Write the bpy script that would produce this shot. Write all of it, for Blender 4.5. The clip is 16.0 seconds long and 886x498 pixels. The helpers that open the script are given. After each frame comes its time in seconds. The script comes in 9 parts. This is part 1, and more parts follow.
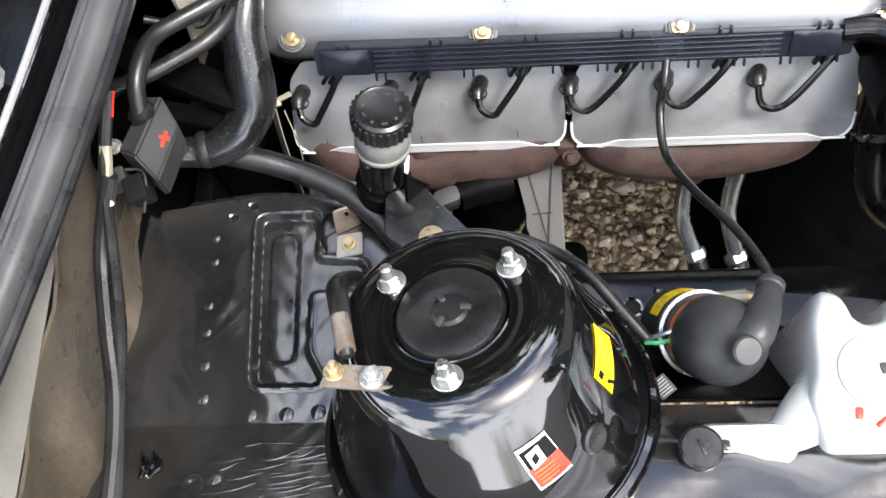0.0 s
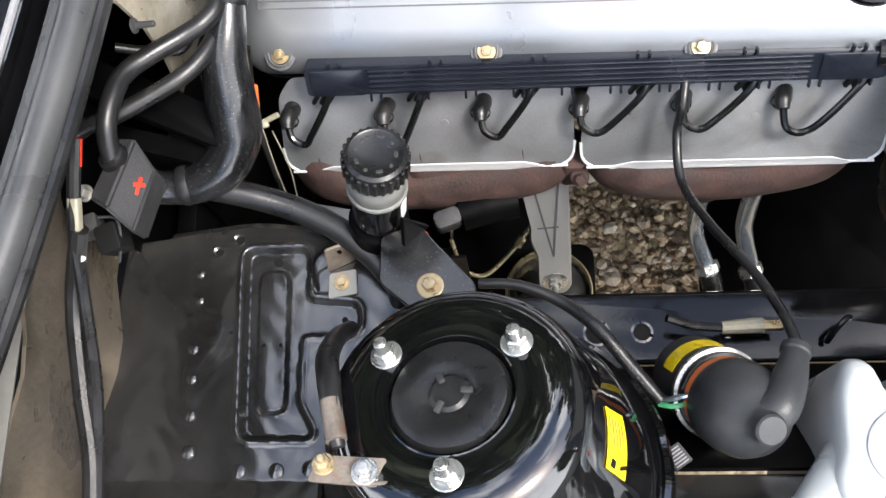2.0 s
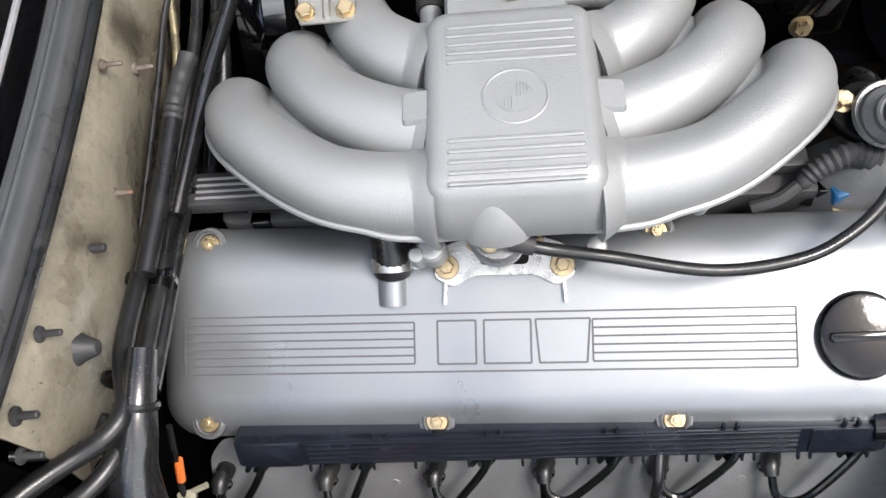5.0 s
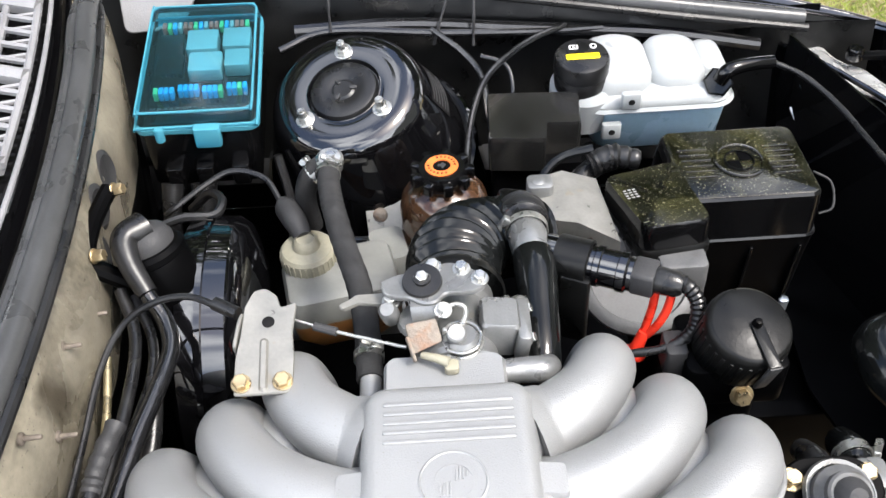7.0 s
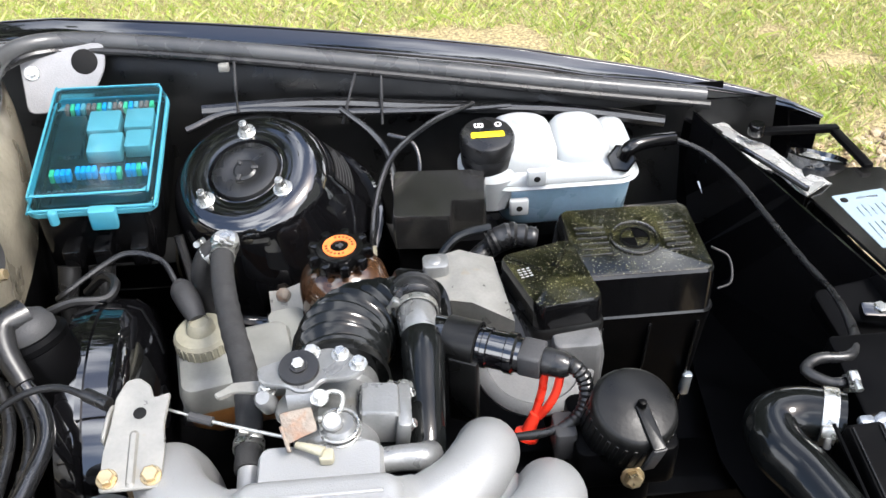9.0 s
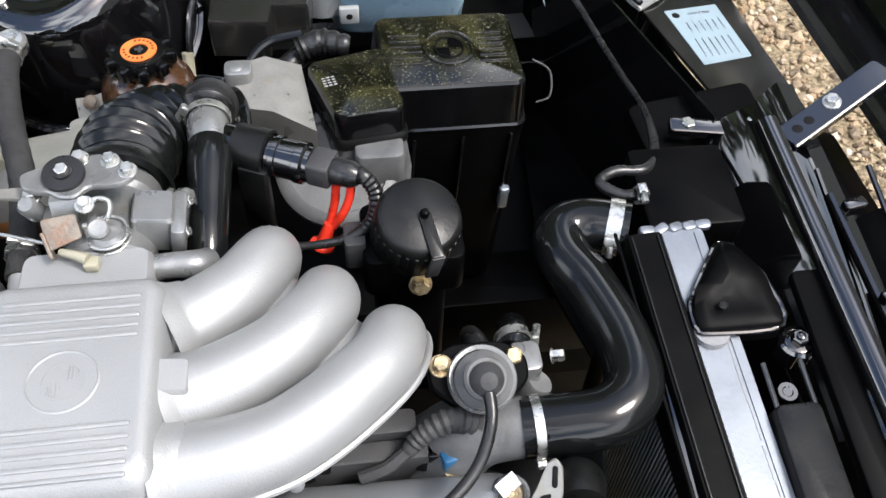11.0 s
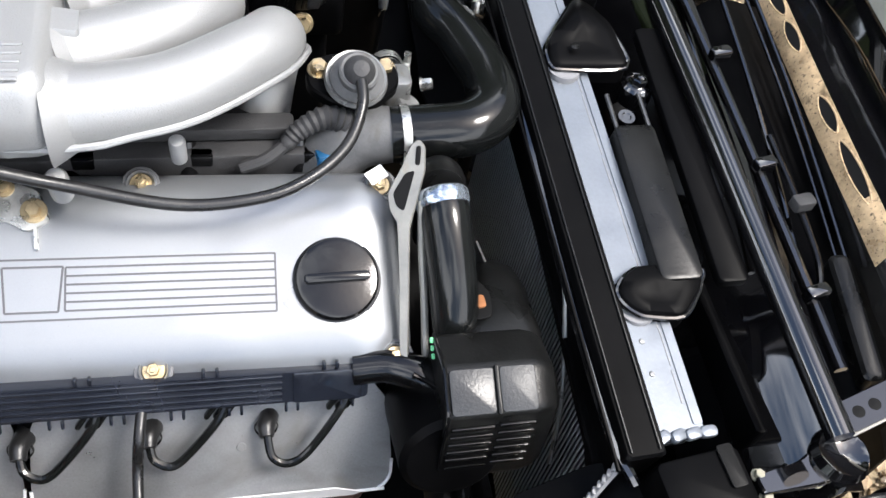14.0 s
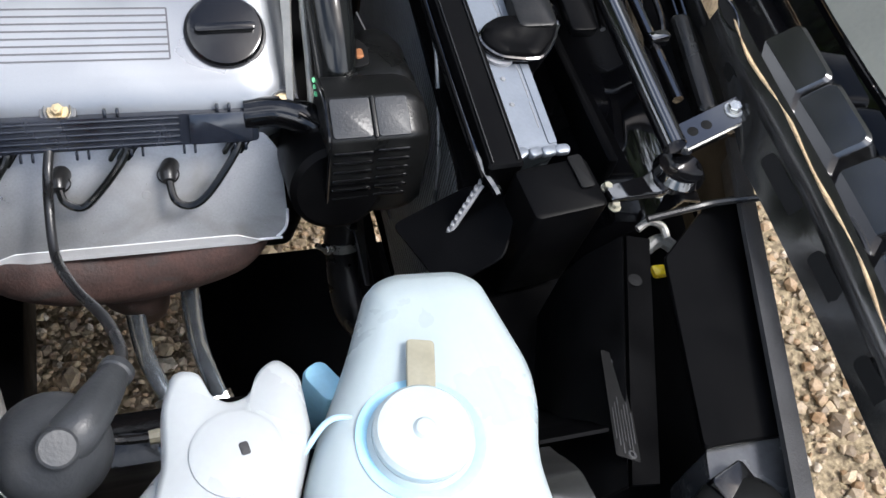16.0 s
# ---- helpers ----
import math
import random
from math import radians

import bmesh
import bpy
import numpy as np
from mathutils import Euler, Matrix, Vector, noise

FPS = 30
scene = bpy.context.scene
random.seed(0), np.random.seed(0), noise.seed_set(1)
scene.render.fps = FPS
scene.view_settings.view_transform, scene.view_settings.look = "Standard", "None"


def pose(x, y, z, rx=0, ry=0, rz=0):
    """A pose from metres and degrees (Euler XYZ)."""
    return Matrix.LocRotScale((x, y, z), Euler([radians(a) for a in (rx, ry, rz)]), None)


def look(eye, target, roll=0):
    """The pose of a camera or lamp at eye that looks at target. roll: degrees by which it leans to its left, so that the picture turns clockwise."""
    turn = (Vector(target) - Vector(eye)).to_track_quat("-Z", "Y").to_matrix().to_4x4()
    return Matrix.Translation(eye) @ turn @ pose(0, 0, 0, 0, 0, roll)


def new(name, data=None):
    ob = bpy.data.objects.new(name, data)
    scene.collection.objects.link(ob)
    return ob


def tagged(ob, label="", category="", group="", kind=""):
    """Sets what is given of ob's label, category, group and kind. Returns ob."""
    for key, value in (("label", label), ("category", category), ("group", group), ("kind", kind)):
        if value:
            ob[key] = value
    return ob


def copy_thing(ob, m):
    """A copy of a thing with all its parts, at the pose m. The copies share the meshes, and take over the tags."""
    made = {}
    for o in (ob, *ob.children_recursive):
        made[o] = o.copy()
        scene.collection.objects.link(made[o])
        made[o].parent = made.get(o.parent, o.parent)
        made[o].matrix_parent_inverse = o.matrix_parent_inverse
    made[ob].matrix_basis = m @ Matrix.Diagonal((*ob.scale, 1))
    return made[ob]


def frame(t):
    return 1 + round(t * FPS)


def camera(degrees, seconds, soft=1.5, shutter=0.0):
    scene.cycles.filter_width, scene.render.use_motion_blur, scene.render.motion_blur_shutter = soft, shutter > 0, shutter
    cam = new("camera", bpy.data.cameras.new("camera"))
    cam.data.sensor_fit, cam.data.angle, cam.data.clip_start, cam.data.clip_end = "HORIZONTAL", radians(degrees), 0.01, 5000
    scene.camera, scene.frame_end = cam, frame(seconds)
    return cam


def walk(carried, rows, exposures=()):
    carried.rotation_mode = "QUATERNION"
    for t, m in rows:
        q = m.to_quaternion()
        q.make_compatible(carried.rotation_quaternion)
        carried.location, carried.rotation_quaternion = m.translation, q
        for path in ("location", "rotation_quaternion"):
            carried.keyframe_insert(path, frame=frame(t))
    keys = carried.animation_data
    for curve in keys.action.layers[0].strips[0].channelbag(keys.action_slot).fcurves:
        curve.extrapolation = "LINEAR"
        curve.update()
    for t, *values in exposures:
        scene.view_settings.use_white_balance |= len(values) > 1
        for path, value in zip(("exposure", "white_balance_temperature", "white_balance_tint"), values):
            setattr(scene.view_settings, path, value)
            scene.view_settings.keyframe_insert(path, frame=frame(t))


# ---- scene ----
cam = camera(52.2, 16.0)
PATH = [
    (0, (0.239, -0.519, 1.584), (0.072, 0.215, -0.269), -14.0),
    (0.5, (0.242, -0.499, 1.573), (0.067, 0.149, -0.311), -16.3),
    (1, (0.235, -0.481, 1.575), (0.069, 0.14, -0.319), -16.0),
    (1.5, (0.238, -0.45, 1.571), (0.07, 0.153, -0.328), -16.7),
    (2, (0.238, -0.407, 1.56), (0.065, 0.199, -0.338), -16.8),
    (2.5, (0.245, -0.368, 1.555), (0.07, 0.245, -0.341), -16.8),
    (3, (0.252, -0.329, 1.553), (0.072, 0.297, -0.338), -16.7),
    (3.5, (0.263, -0.283, 1.553), (0.08, 0.395, -0.32), -16.1),
    (4, (0.267, -0.243, 1.551), (0.09, 0.502, -0.296), -14.6),
    (4.2, (0.271, -0.229, 1.547), (0.094, 0.537, -0.292), -14.5),
    (6.3, (0.298, -0.144, 1.556), (0.208, 1.074, -0.028), -6.7),
    (6.5, (0.298, -0.14, 1.557), (0.228, 1.125, 0.009), -6.0),
    (7, (0.304, -0.126, 1.561), (0.274, 1.316, 0.176), -4.4),
    (7.5, (0.307, -0.118, 1.566), (0.304, 1.405, 0.27), -3.6),
    (8, (0.308, -0.117, 1.563), (0.313, 1.421, 0.284), -3.5),
    (8.5, (0.328, -0.116, 1.561), (0.345, 1.425, 0.287), -3.5),
    (9, (0.376, -0.114, 1.563), (0.44, 1.422, 0.284), -2.8),
    (9.5, (0.425, -0.116, 1.559), (0.626, 1.36, 0.224), 0.4),
    (9.7, (0.433, -0.115, 1.555), (0.655, 1.326, 0.186), 1.1),
    (11.8, (0.509, -0.16, 1.535), (0.729, 1.022, -0.064), 5.0),
    (12, (0.507, -0.18, 1.524), (0.736, 1.0, -0.075), 5.7),
    (12.5, (0.514, -0.22, 1.509), (0.73, 0.957, -0.093), 5.0),
    (13, (0.518, -0.263, 1.492), (0.751, 0.905, -0.115), 5.7),
    (13.5, (0.516, -0.305, 1.477), (0.849, 0.86, -0.113), 9.2),
    (14, (0.478, -0.367, 1.453), (0.934, 0.814, -0.095), 13.6),
    (14.5, (0.462, -0.427, 1.449), (0.993, 0.722, -0.1), 16.7),
    (15, (0.458, -0.491, 1.445), (1.028, 0.65, -0.095), 17.6),
    (15.5, (0.47, -0.543, 1.436), (1.05, 0.583, -0.112), 15.6),
    (16, (0.489, -0.589, 1.41), (1.074, 0.492, -0.168), 16.6),
]
walk(cam, [(t, look(eye, target, roll)) for t, eye, target, roll in PATH], [(0, 1.75, 6400, 10), (1, 2.05, 6400, 10), (2, 1.55, 6350, 10), (3.5, 1.05, 6400, 10), (6.5, 1.35, 6400, 10), (8, 1.67, 6250, 10), (9.5, 1.65, 6250, 10), (12.5, 0.95, 6300, 10), (14, 1.42, 6300, 10), (15, 1.92, 6250, 10), (15.5, 1.95, 6250, 10), (16, 1.2, 6100, 10)])

# ---- light ----
world = bpy.data.worlds.new("sky")
scene.world = world
world.use_nodes = True
wn = world.node_tree
sky = wn.nodes.new("ShaderNodeTexSky")
sky.sky_type = "NISHITA"
sky.sun_disc = False
SUN_EL, SUN_AZ = radians(58), radians(118)
sky.sun_elevation, sky.sun_rotation = SUN_EL, SUN_AZ
sky.air_density, sky.dust_density = 1.0, 3.5
clouds, veil, haze = wn.nodes.new("ShaderNodeTexNoise"), wn.nodes.new("ShaderNodeValToRGB"), wn.nodes.new("ShaderNodeMix")
clouds.inputs["Scale"].default_value, clouds.inputs["Detail"].default_value = 2.1, 7
veil.color_ramp.elements[0].position, veil.color_ramp.elements[1].position = 0.505, 0.63
haze.data_type = "RGBA"
haze.inputs[7].default_value = (12.5, 12.6, 13, 1)
aim, rise, low, bank = wn.nodes.new("ShaderNodeTexCoord"), wn.nodes.new("ShaderNodeSeparateXYZ"), wn.nodes.new("ShaderNodeMapRange"), wn.nodes.new("ShaderNodeMath")
low.inputs[1].default_value, low.inputs[2].default_value, low.inputs[3].default_value, low.inputs[4].default_value = 0.05, 0.75, 0.12, 0.0
bank.operation = "ADD"
wn.links.new(aim.outputs["Generated"], rise.inputs[0])
wn.links.new(rise.outputs["Z"], low.inputs[0])
wn.links.new(clouds.outputs["Fac"], bank.inputs[0])
wn.links.new(low.outputs[0], bank.inputs[1])
wn.links.new(bank.outputs[0], veil.inputs[0])
wn.links.new(veil.outputs[0], haze.inputs[0])
wn.links.new(sky.outputs[0], haze.inputs[6])
wn.links.new(haze.outputs[2], wn.nodes["Background"].inputs[0])
wn.nodes["Background"].inputs[1].default_value = 0.135
sun = new("sun", bpy.data.lights.new("sun", "SUN"))
sun.data.energy, sun.data.angle, sun.data.color = 2.0, radians(16), (1.0, 0.96, 0.90)
sun_dir = Vector((math.sin(SUN_AZ) * math.cos(SUN_EL), math.cos(SUN_AZ) * math.cos(SUN_EL), math.sin(SUN_EL)))
sun.matrix_world = look(sun_dir * 10, (0, 0, 0))


# ---- materials ----
def mat(name, col, rough=0.5, metal=0.0, vary=0.25, scale=25, bump=0.15, bscale=220, coat=0.0, spot=None, spots=0.6, trans=0.0, sub=0.0, rvary=0.15, relief=0.0015, spec=0.5, dust=None, ior=1.5):
    """A surface with broad stains and fine grain; spot: a second colour of dirt or rust in patches."""
    m = bpy.data.materials.new(name)
    m.use_nodes = True
    n, l = m.node_tree.nodes, m.node_tree.links
    b = n["Principled BSDF"]
    tc = n.new("ShaderNodeTexCoord")

    def noise_at(s, detail=5, dist=0.0):
        t = n.new("ShaderNodeTexNoise")
        t.inputs["Scale"].default_value, t.inputs["Detail"].default_value, t.inputs["Distortion"].default_value = s, detail, dist
        l.new(tc.outputs["Object"], t.inputs["Vector"])
        return t
    big, fine = noise_at(scale, 6, 0.4), noise_at(bscale, 4)
    add = n.new("ShaderNodeMath")
    add.operation = "MULTIPLY_ADD"
    add.inputs[1].default_value = 0.35
    l.new(fine.outputs["Fac"], add.inputs[0])
    l.new(big.outputs["Fac"], add.inputs[2])
    ramp = n.new("ShaderNodeValToRGB")
    ramp.color_ramp.elements[0].position, ramp.color_ramp.elements[1].position = 0.45, 0.92
    ramp.color_ramp.elements[0].color = (*[c * (1 - vary) for c in col], 1)
    ramp.color_ramp.elements[1].color = (*[min(1, c * (1 + vary)) for c in col], 1)
    l.new(add.outputs[0], ramp.inputs[0])
    out = ramp.outputs[0]
    if spot:
        patch = noise_at(scale * 0.7, 8, 1.2)
        pr = n.new("ShaderNodeValToRGB")
        pr.color_ramp.elements[0].position, pr.color_ramp.elements[1].position = spots, spots + 0.14
        l.new(patch.outputs["Fac"], pr.inputs[0])
        mix = n.new("ShaderNodeMix")
        mix.data_type = "RGBA"
        l.new(pr.outputs[0], mix.inputs[0])
        l.new(out, mix.inputs[6])
        mix.inputs[7].default_value = (*spot, 1)
        out = mix.outputs[2]
    if dust:
        specks = noise_at(dust[1], 3)
        dr = n.new("ShaderNodeValToRGB")
        dr.color_ramp.elements[0].position, dr.color_ramp.elements[1].position = dust[0], dust[0] + 0.06
        l.new(specks.outputs["Fac"], dr.inputs[0])
        dm = n.new("ShaderNodeMix")
        dm.data_type = "RGBA"
        l.new(dr.outputs[0], dm.inputs[0])
        l.new(out, dm.inputs[6])
        dm.inputs[7].default_value = (*dust[2], 1)
        out = dm.outputs[2]
    l.new(out, b.inputs["Base Color"])
    rr = n.new("ShaderNodeMapRange")
    rr.inputs[1].default_value, rr.inputs[2].default_value = 0.3, 0.75
    rr.inputs[3].default_value, rr.inputs[4].default_value = max(0.03, rough - rvary), min(1, rough + rvary)
    l.new(big.outputs["Fac"], rr.inputs[0])
    l.new(rr.outputs[0], b.inputs["Roughness"])
    b.inputs["Metallic"].default_value = metal
    b.inputs["IOR"].default_value = ior
    b.inputs["Specular IOR Level"].default_value = spec
    b.inputs["Coat Weight"].default_value, b.inputs["Coat Roughness"].default_value = coat, 0.06
    b.inputs["Transmission Weight"].default_value = trans
    b.inputs["Subsurface Weight"].default_value = sub
    b.inputs["Subsurface Radius"].default_value = (0.02, 0.02, 0.02)
    if bump:
        bp = n.new("ShaderNodeBump")
        bp.inputs["Strength"].default_value, bp.inputs["Distance"].default_value = bump, relief
        l.new(fine.outputs["Fac"], bp.inputs["Height"])
        l.new(bp.outputs[0], b.inputs["Normal"])
    return m


SILVER = mat("silver_casting", (0.285, 0.289, 0.288), 0.47, 0.45, 0.07, 7, 0.25, 700, spot=(0.285, 0.28, 0.262), spots=0.66, dust=(0.68, 600, (0.23, 0.225, 0.205)), rvary=0.06)
COVER = mat("silver_painted_cover", (0.245, 0.255, 0.267), 0.41, 0.66, 0.08, 8, 0.05, 900, spot=(0.27, 0.28, 0.30), spots=0.68, dust=(0.72, 500, (0.20, 0.20, 0.20)))
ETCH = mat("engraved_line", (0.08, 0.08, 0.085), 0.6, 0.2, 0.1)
ALU = mat("bare_aluminium", (0.215, 0.218, 0.215), 0.36, 0.6, 0.16, 30, 0.2, 400, spot=(0.17, 0.15, 0.12), spots=0.64)
ALUTANK = mat("brushed_aluminium_tank", (0.165, 0.182, 0.205), 0.40, 0.5, 0.14, 18, 0.1, 300)
SHIELD = mat("heat_shield_steel", (0.30, 0.305, 0.31), 0.40, 0.75, 0.22, 12, 0.05, 500, spot=(0.22, 0.215, 0.205), spots=0.60, dust=(0.70, 500, (0.12, 0.11, 0.10)))
EDGE = mat("skylit_folded_edge", (0.70, 0.71, 0.72), 0.42, 0.3, 0.05)
RUST = mat("rusty_cast_iron", (0.042, 0.022, 0.018), 0.8, 0.1, 0.55, 45, 0.5, 300, spot=(0.030, 0.024, 0.022), spots=0.55)
RUSTY = mat("rust_stained_steel", (0.17, 0.145, 0.12), 0.6, 0.5, 0.35, 60, 0.4, 350, spot=(0.17, 0.10, 0.065), spots=0.55)
BLACK = mat("gloss_black_paint", (0.003, 0.003, 0.0035), 0.035, 0.0, 0.3, 14, 0.0, 40, spot=(0.005, 0.005, 0.005), spots=0.70, rvary=0.015, dust=(0.73, 600, (0.040, 0.039, 0.036)), ior=1.95)
BODY = mat("dusty_black_panel_paint", (0.014, 0.0138, 0.0135), 0.17, 0.0, 0.5, 9, 0.10, 45, spot=(0.036, 0.034, 0.030), spots=0.58, rvary=0.09, dust=(0.70, 700, (0.11, 0.107, 0.10)), ior=1.9)
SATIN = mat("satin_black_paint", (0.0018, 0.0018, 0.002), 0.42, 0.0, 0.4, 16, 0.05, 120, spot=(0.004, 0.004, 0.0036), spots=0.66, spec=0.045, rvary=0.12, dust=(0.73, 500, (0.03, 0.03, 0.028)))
PLASTIC = mat("black_plastic", (0.0032, 0.0032, 0.0035), 0.11, 0.0, 0.35, 25, 0.05, 300, spot=(0.006, 0.006, 0.005), spots=0.64, rvary=0.08, spec=0.45, dust=(0.71, 800, (0.05, 0.049, 0.045)))
GREYPL = mat("faded_grey_plastic", (0.032, 0.032, 0.033), 0.55, 0.0, 0.25, 25, 0.3, 500, spec=0.3)
COWL = mat("grey_cowl_plastic", (0.20, 0.20, 0.205), 0.5, 0.0, 0.15, 15, 0.3, 500, spec=0.35)
RUBBER = mat("black_rubber", (0.009, 0.009, 0.0094), 0.34, 0.0, 0.4, 25, 0.12, 420, spot=(0.022, 0.022, 0.021), spots=0.60, spec=0.45, dust=(0.68, 800, (0.07, 0.069, 0.064)))
SEAL = mat("rubber_weather_seal", (0.042, 0.043, 0.044), 0.34, 0.0, 0.25, 20, 0.1, 420, spec=0.45)
HOSE = mat("glossy_rubber_hose", (0.005, 0.0055, 0.0055), 0.12, 0.0, 0.3, 18, 0.04, 120, spec=0.34, rvary=0.06, dust=(0.72, 600, (0.035, 0.036, 0.03)))
LEDGE = mat("bare_grey_primer", (0.115, 0.112, 0.102), 0.5, 0.0, 0.2, 12, 0.2, 200, spot=(0.06, 0.055, 0.045), spots=0.62)
WEAVE = mat("braided_hose_cloth", (0.022, 0.022, 0.0225), 0.7, 0.0, 0.5, 60, 1.0, 900, spec=0.3, dust=(0.60, 1400, (0.07, 0.07, 0.07)))
BROWN = mat("dirty_olive_brown_firewall_paint", (0.185, 0.167, 0.128), 0.34, 0.0, 0.5, 11, 0.35, 130, spot=(0.055, 0.047, 0.034), spots=0.54, dust=(0.66, 350, (0.05, 0.042, 0.03)))
FELT = mat("brown_cavity_wax", (0.075, 0.062, 0.045), 0.36, 0.0, 0.45, 14, 0.5, 120, spot=(0.05, 0.042, 0.03), spots=0.55)
TANKWHITE = mat("blue_tinted_white_plastic", (0.335, 0.385, 0.395), 0.36, 0.0, 0.05, 7, 0.05, 200, sub=0.4, spot=(0.37, 0.53, 0.55), spots=0.66)
WHITE = mat("milky_white_plastic", (0.335, 0.352, 0.355), 0.36, 0.0, 0.05, 10, 0.05, 200, sub=0.4)
COOLANT = mat("tank_plastic_with_blue_coolant", (0.34, 0.50, 0.62), 0.34, 0.0, 0.12, 14, 0.05, 200, sub=0.2)
WASHBLUE = mat("blue_washer_fluid_plastic", (0.28, 0.52, 0.66), 0.4, 0.0, 0.15, 25, 0.05, 200, sub=0.2)
ZINC = mat("zinc_plated_steel", (0.48, 0.48, 0.455), 0.32, 0.9, 0.2, 90, 0.15, 500)
GOLD = mat("yellow_passivated_steel", (0.44, 0.35, 0.21), 0.36, 0.85, 0.25, 90, 0.2, 500, spot=(0.40, 0.27, 0.12), spots=0.6)
STEELPIPE = mat("dull_steel_pipe", (0.36, 0.41, 0.47), 0.24, 0.85, 0.08, 20, 0.04, 300)
PALE = mat("pale_zinc_bracket", (0.225, 0.22, 0.20), 0.40, 0.45, 0.15, 40, 0.15, 300, spot=(0.23, 0.19, 0.13), spots=0.64)
CREAM = mat("yellowed_white_plastic", (0.25, 0.235, 0.175), 0.45, 0.0, 0.18, 40, 0.1, 300)
RESGREY = mat("grey_translucent_reservoir", (0.155, 0.157, 0.145), 0.45, 0.0, 0.12, 30, 0.15, 200, sub=0.1)
AMBER = mat("amber_brake_fluid_plastic", (0.19, 0.085, 0.025), 0.35, 0.0, 0.25, 30, 0.1, 200)
BROWNRES = mat("dark_brown_reservoir_plastic", (0.045, 0.022, 0.011), 0.12, 0.0, 0.4, 30, 0.04, 200, coat=0.5)
RAILPL = mat("blue_black_rail_plastic", (0.010, 0.012, 0.018), 0.21, 0.0, 0.3, 25, 0.04, 300, spec=0.75, dust=(0.70, 800, (0.08, 0.08, 0.08)))
RELAY = mat("blue_grey_relay_plastic", (0.22, 0.29, 0.31), 0.4, 0.0, 0.1)
FUSEBLUE = mat("blue_fuse_plastic", (0.03, 0.30, 0.62), 0.35, 0.0, 0.1)
FUSEGREEN = mat("green_fuse_plastic", (0.10, 0.42, 0.18), 0.35, 0.0, 0.1)
FUSERED = mat("dull_red_fuse_plastic", (0.32, 0.10, 0.08), 0.35, 0.0, 0.1)
RED = mat("red_plastic", (0.70, 0.035, 0.015), 0.35, 0.0, 0.12, 40, 0.05)
ORANGE = mat("orange_plastic", (0.66, 0.16, 0.035), 0.4, 0.0, 0.1, 40, 0.05)
YELLOW = mat("yellow_sticker", (0.85, 0.62, 0.01), 0.35, 0.0, 0.08, 40, 0.0)
PAPER = mat("white_sticker", (0.80, 0.80, 0.79), 0.4, 0.0, 0.05, 40, 0.0)
PALEBLUE = mat("pale_blue_sticker", (0.22, 0.285, 0.32), 0.45, 0.0, 0.06, 40, 0.0)
INK = mat("black_print", (0.008, 0.008, 0.008), 0.6, 0.0, 0.05, 40, 0.0, spec=0.08)
BLUE = mat("blue_connector_plastic", (0.008, 0.075, 0.17), 0.35, 0.0, 0.15)
COPPER = mat("copper_brown_connector", (0.36, 0.15, 0.06), 0.5, 0.3, 0.3, 60)
FINS = mat("radiator_fins", (0.05, 0.052, 0.055), 0.5, 0.3, 0.3, 60, 0.4, 500)
LINER = mat("bonnet_insulation", (0.17, 0.172, 0.145), 0.8, 0.0, 0.15, 12, 0.3, 200)
EDGERUST = mat("sandy_wax_coated_edge", (0.46, 0.33, 0.19), 0.40, 0.0, 0.40, 40, 0.4, 260, spot=(0.07, 0.05, 0.03), spots=0.62, dust=(0.60, 320, (0.10, 0.07, 0.04)))
BRASSPIPE = mat("brass_coloured_pipe", (0.42, 0.36, 0.22), 0.35, 0.8, 0.2, 60)
LIDDUST = mat("black_plastic_under_olive_dust", (0.0055, 0.0055, 0.0028), 0.20, 0.0, 0.6, 26, 0.05, 300, spot=(0.030, 0.029, 0.013), spots=0.50, rvary=0.12, spec=0.65, dust=(0.62, 420, (0.10, 0.098, 0.065)))
MATTBLACK = mat("matt_black_plastic", (0.0050, 0.0051, 0.0050), 0.36, 0.0, 0.35, 25, 0.12, 300, spot=(0.011, 0.011, 0.010), spots=0.62, spec=0.25, dust=(0.70, 700, (0.04, 0.04, 0.036)))
LAMPGREY = mat("cloudy_grey_lamp_plastic", (0.055, 0.057, 0.06), 0.22, 0.0, 0.3, 30, 0.05, 200)
CONDUIT = mat("dusty_semi_gloss_conduit", (0.007, 0.0072, 0.0078), 0.20, 0.0, 0.4, 22, 0.06, 260, spot=(0.016, 0.016, 0.016), spots=0.62, spec=0.75, rvary=0.08, dust=(0.64, 700, (0.075, 0.075, 0.073)))
# darker copy of ALU: shade on the air meter and thermostat put into colour
DULLALU = mat("shade_darkened_aluminium", (0.080, 0.081, 0.082), 0.55, 0.0, 0.3, 30, 0.2, 400, spot=(0.05, 0.047, 0.042), spots=0.56)
FINALU = mat("pale_fin_strip", (0.36, 0.38, 0.40), 0.45, 0.3, 0.15, 40, 0.1, 400)
BRIGHTGREY = mat("bright_steel_and_reflection", (0.62, 0.62, 0.60), 0.30, 0.6, 0.2, 30, 0.1, 300, spot=(0.40, 0.39, 0.35), spots=0.64)


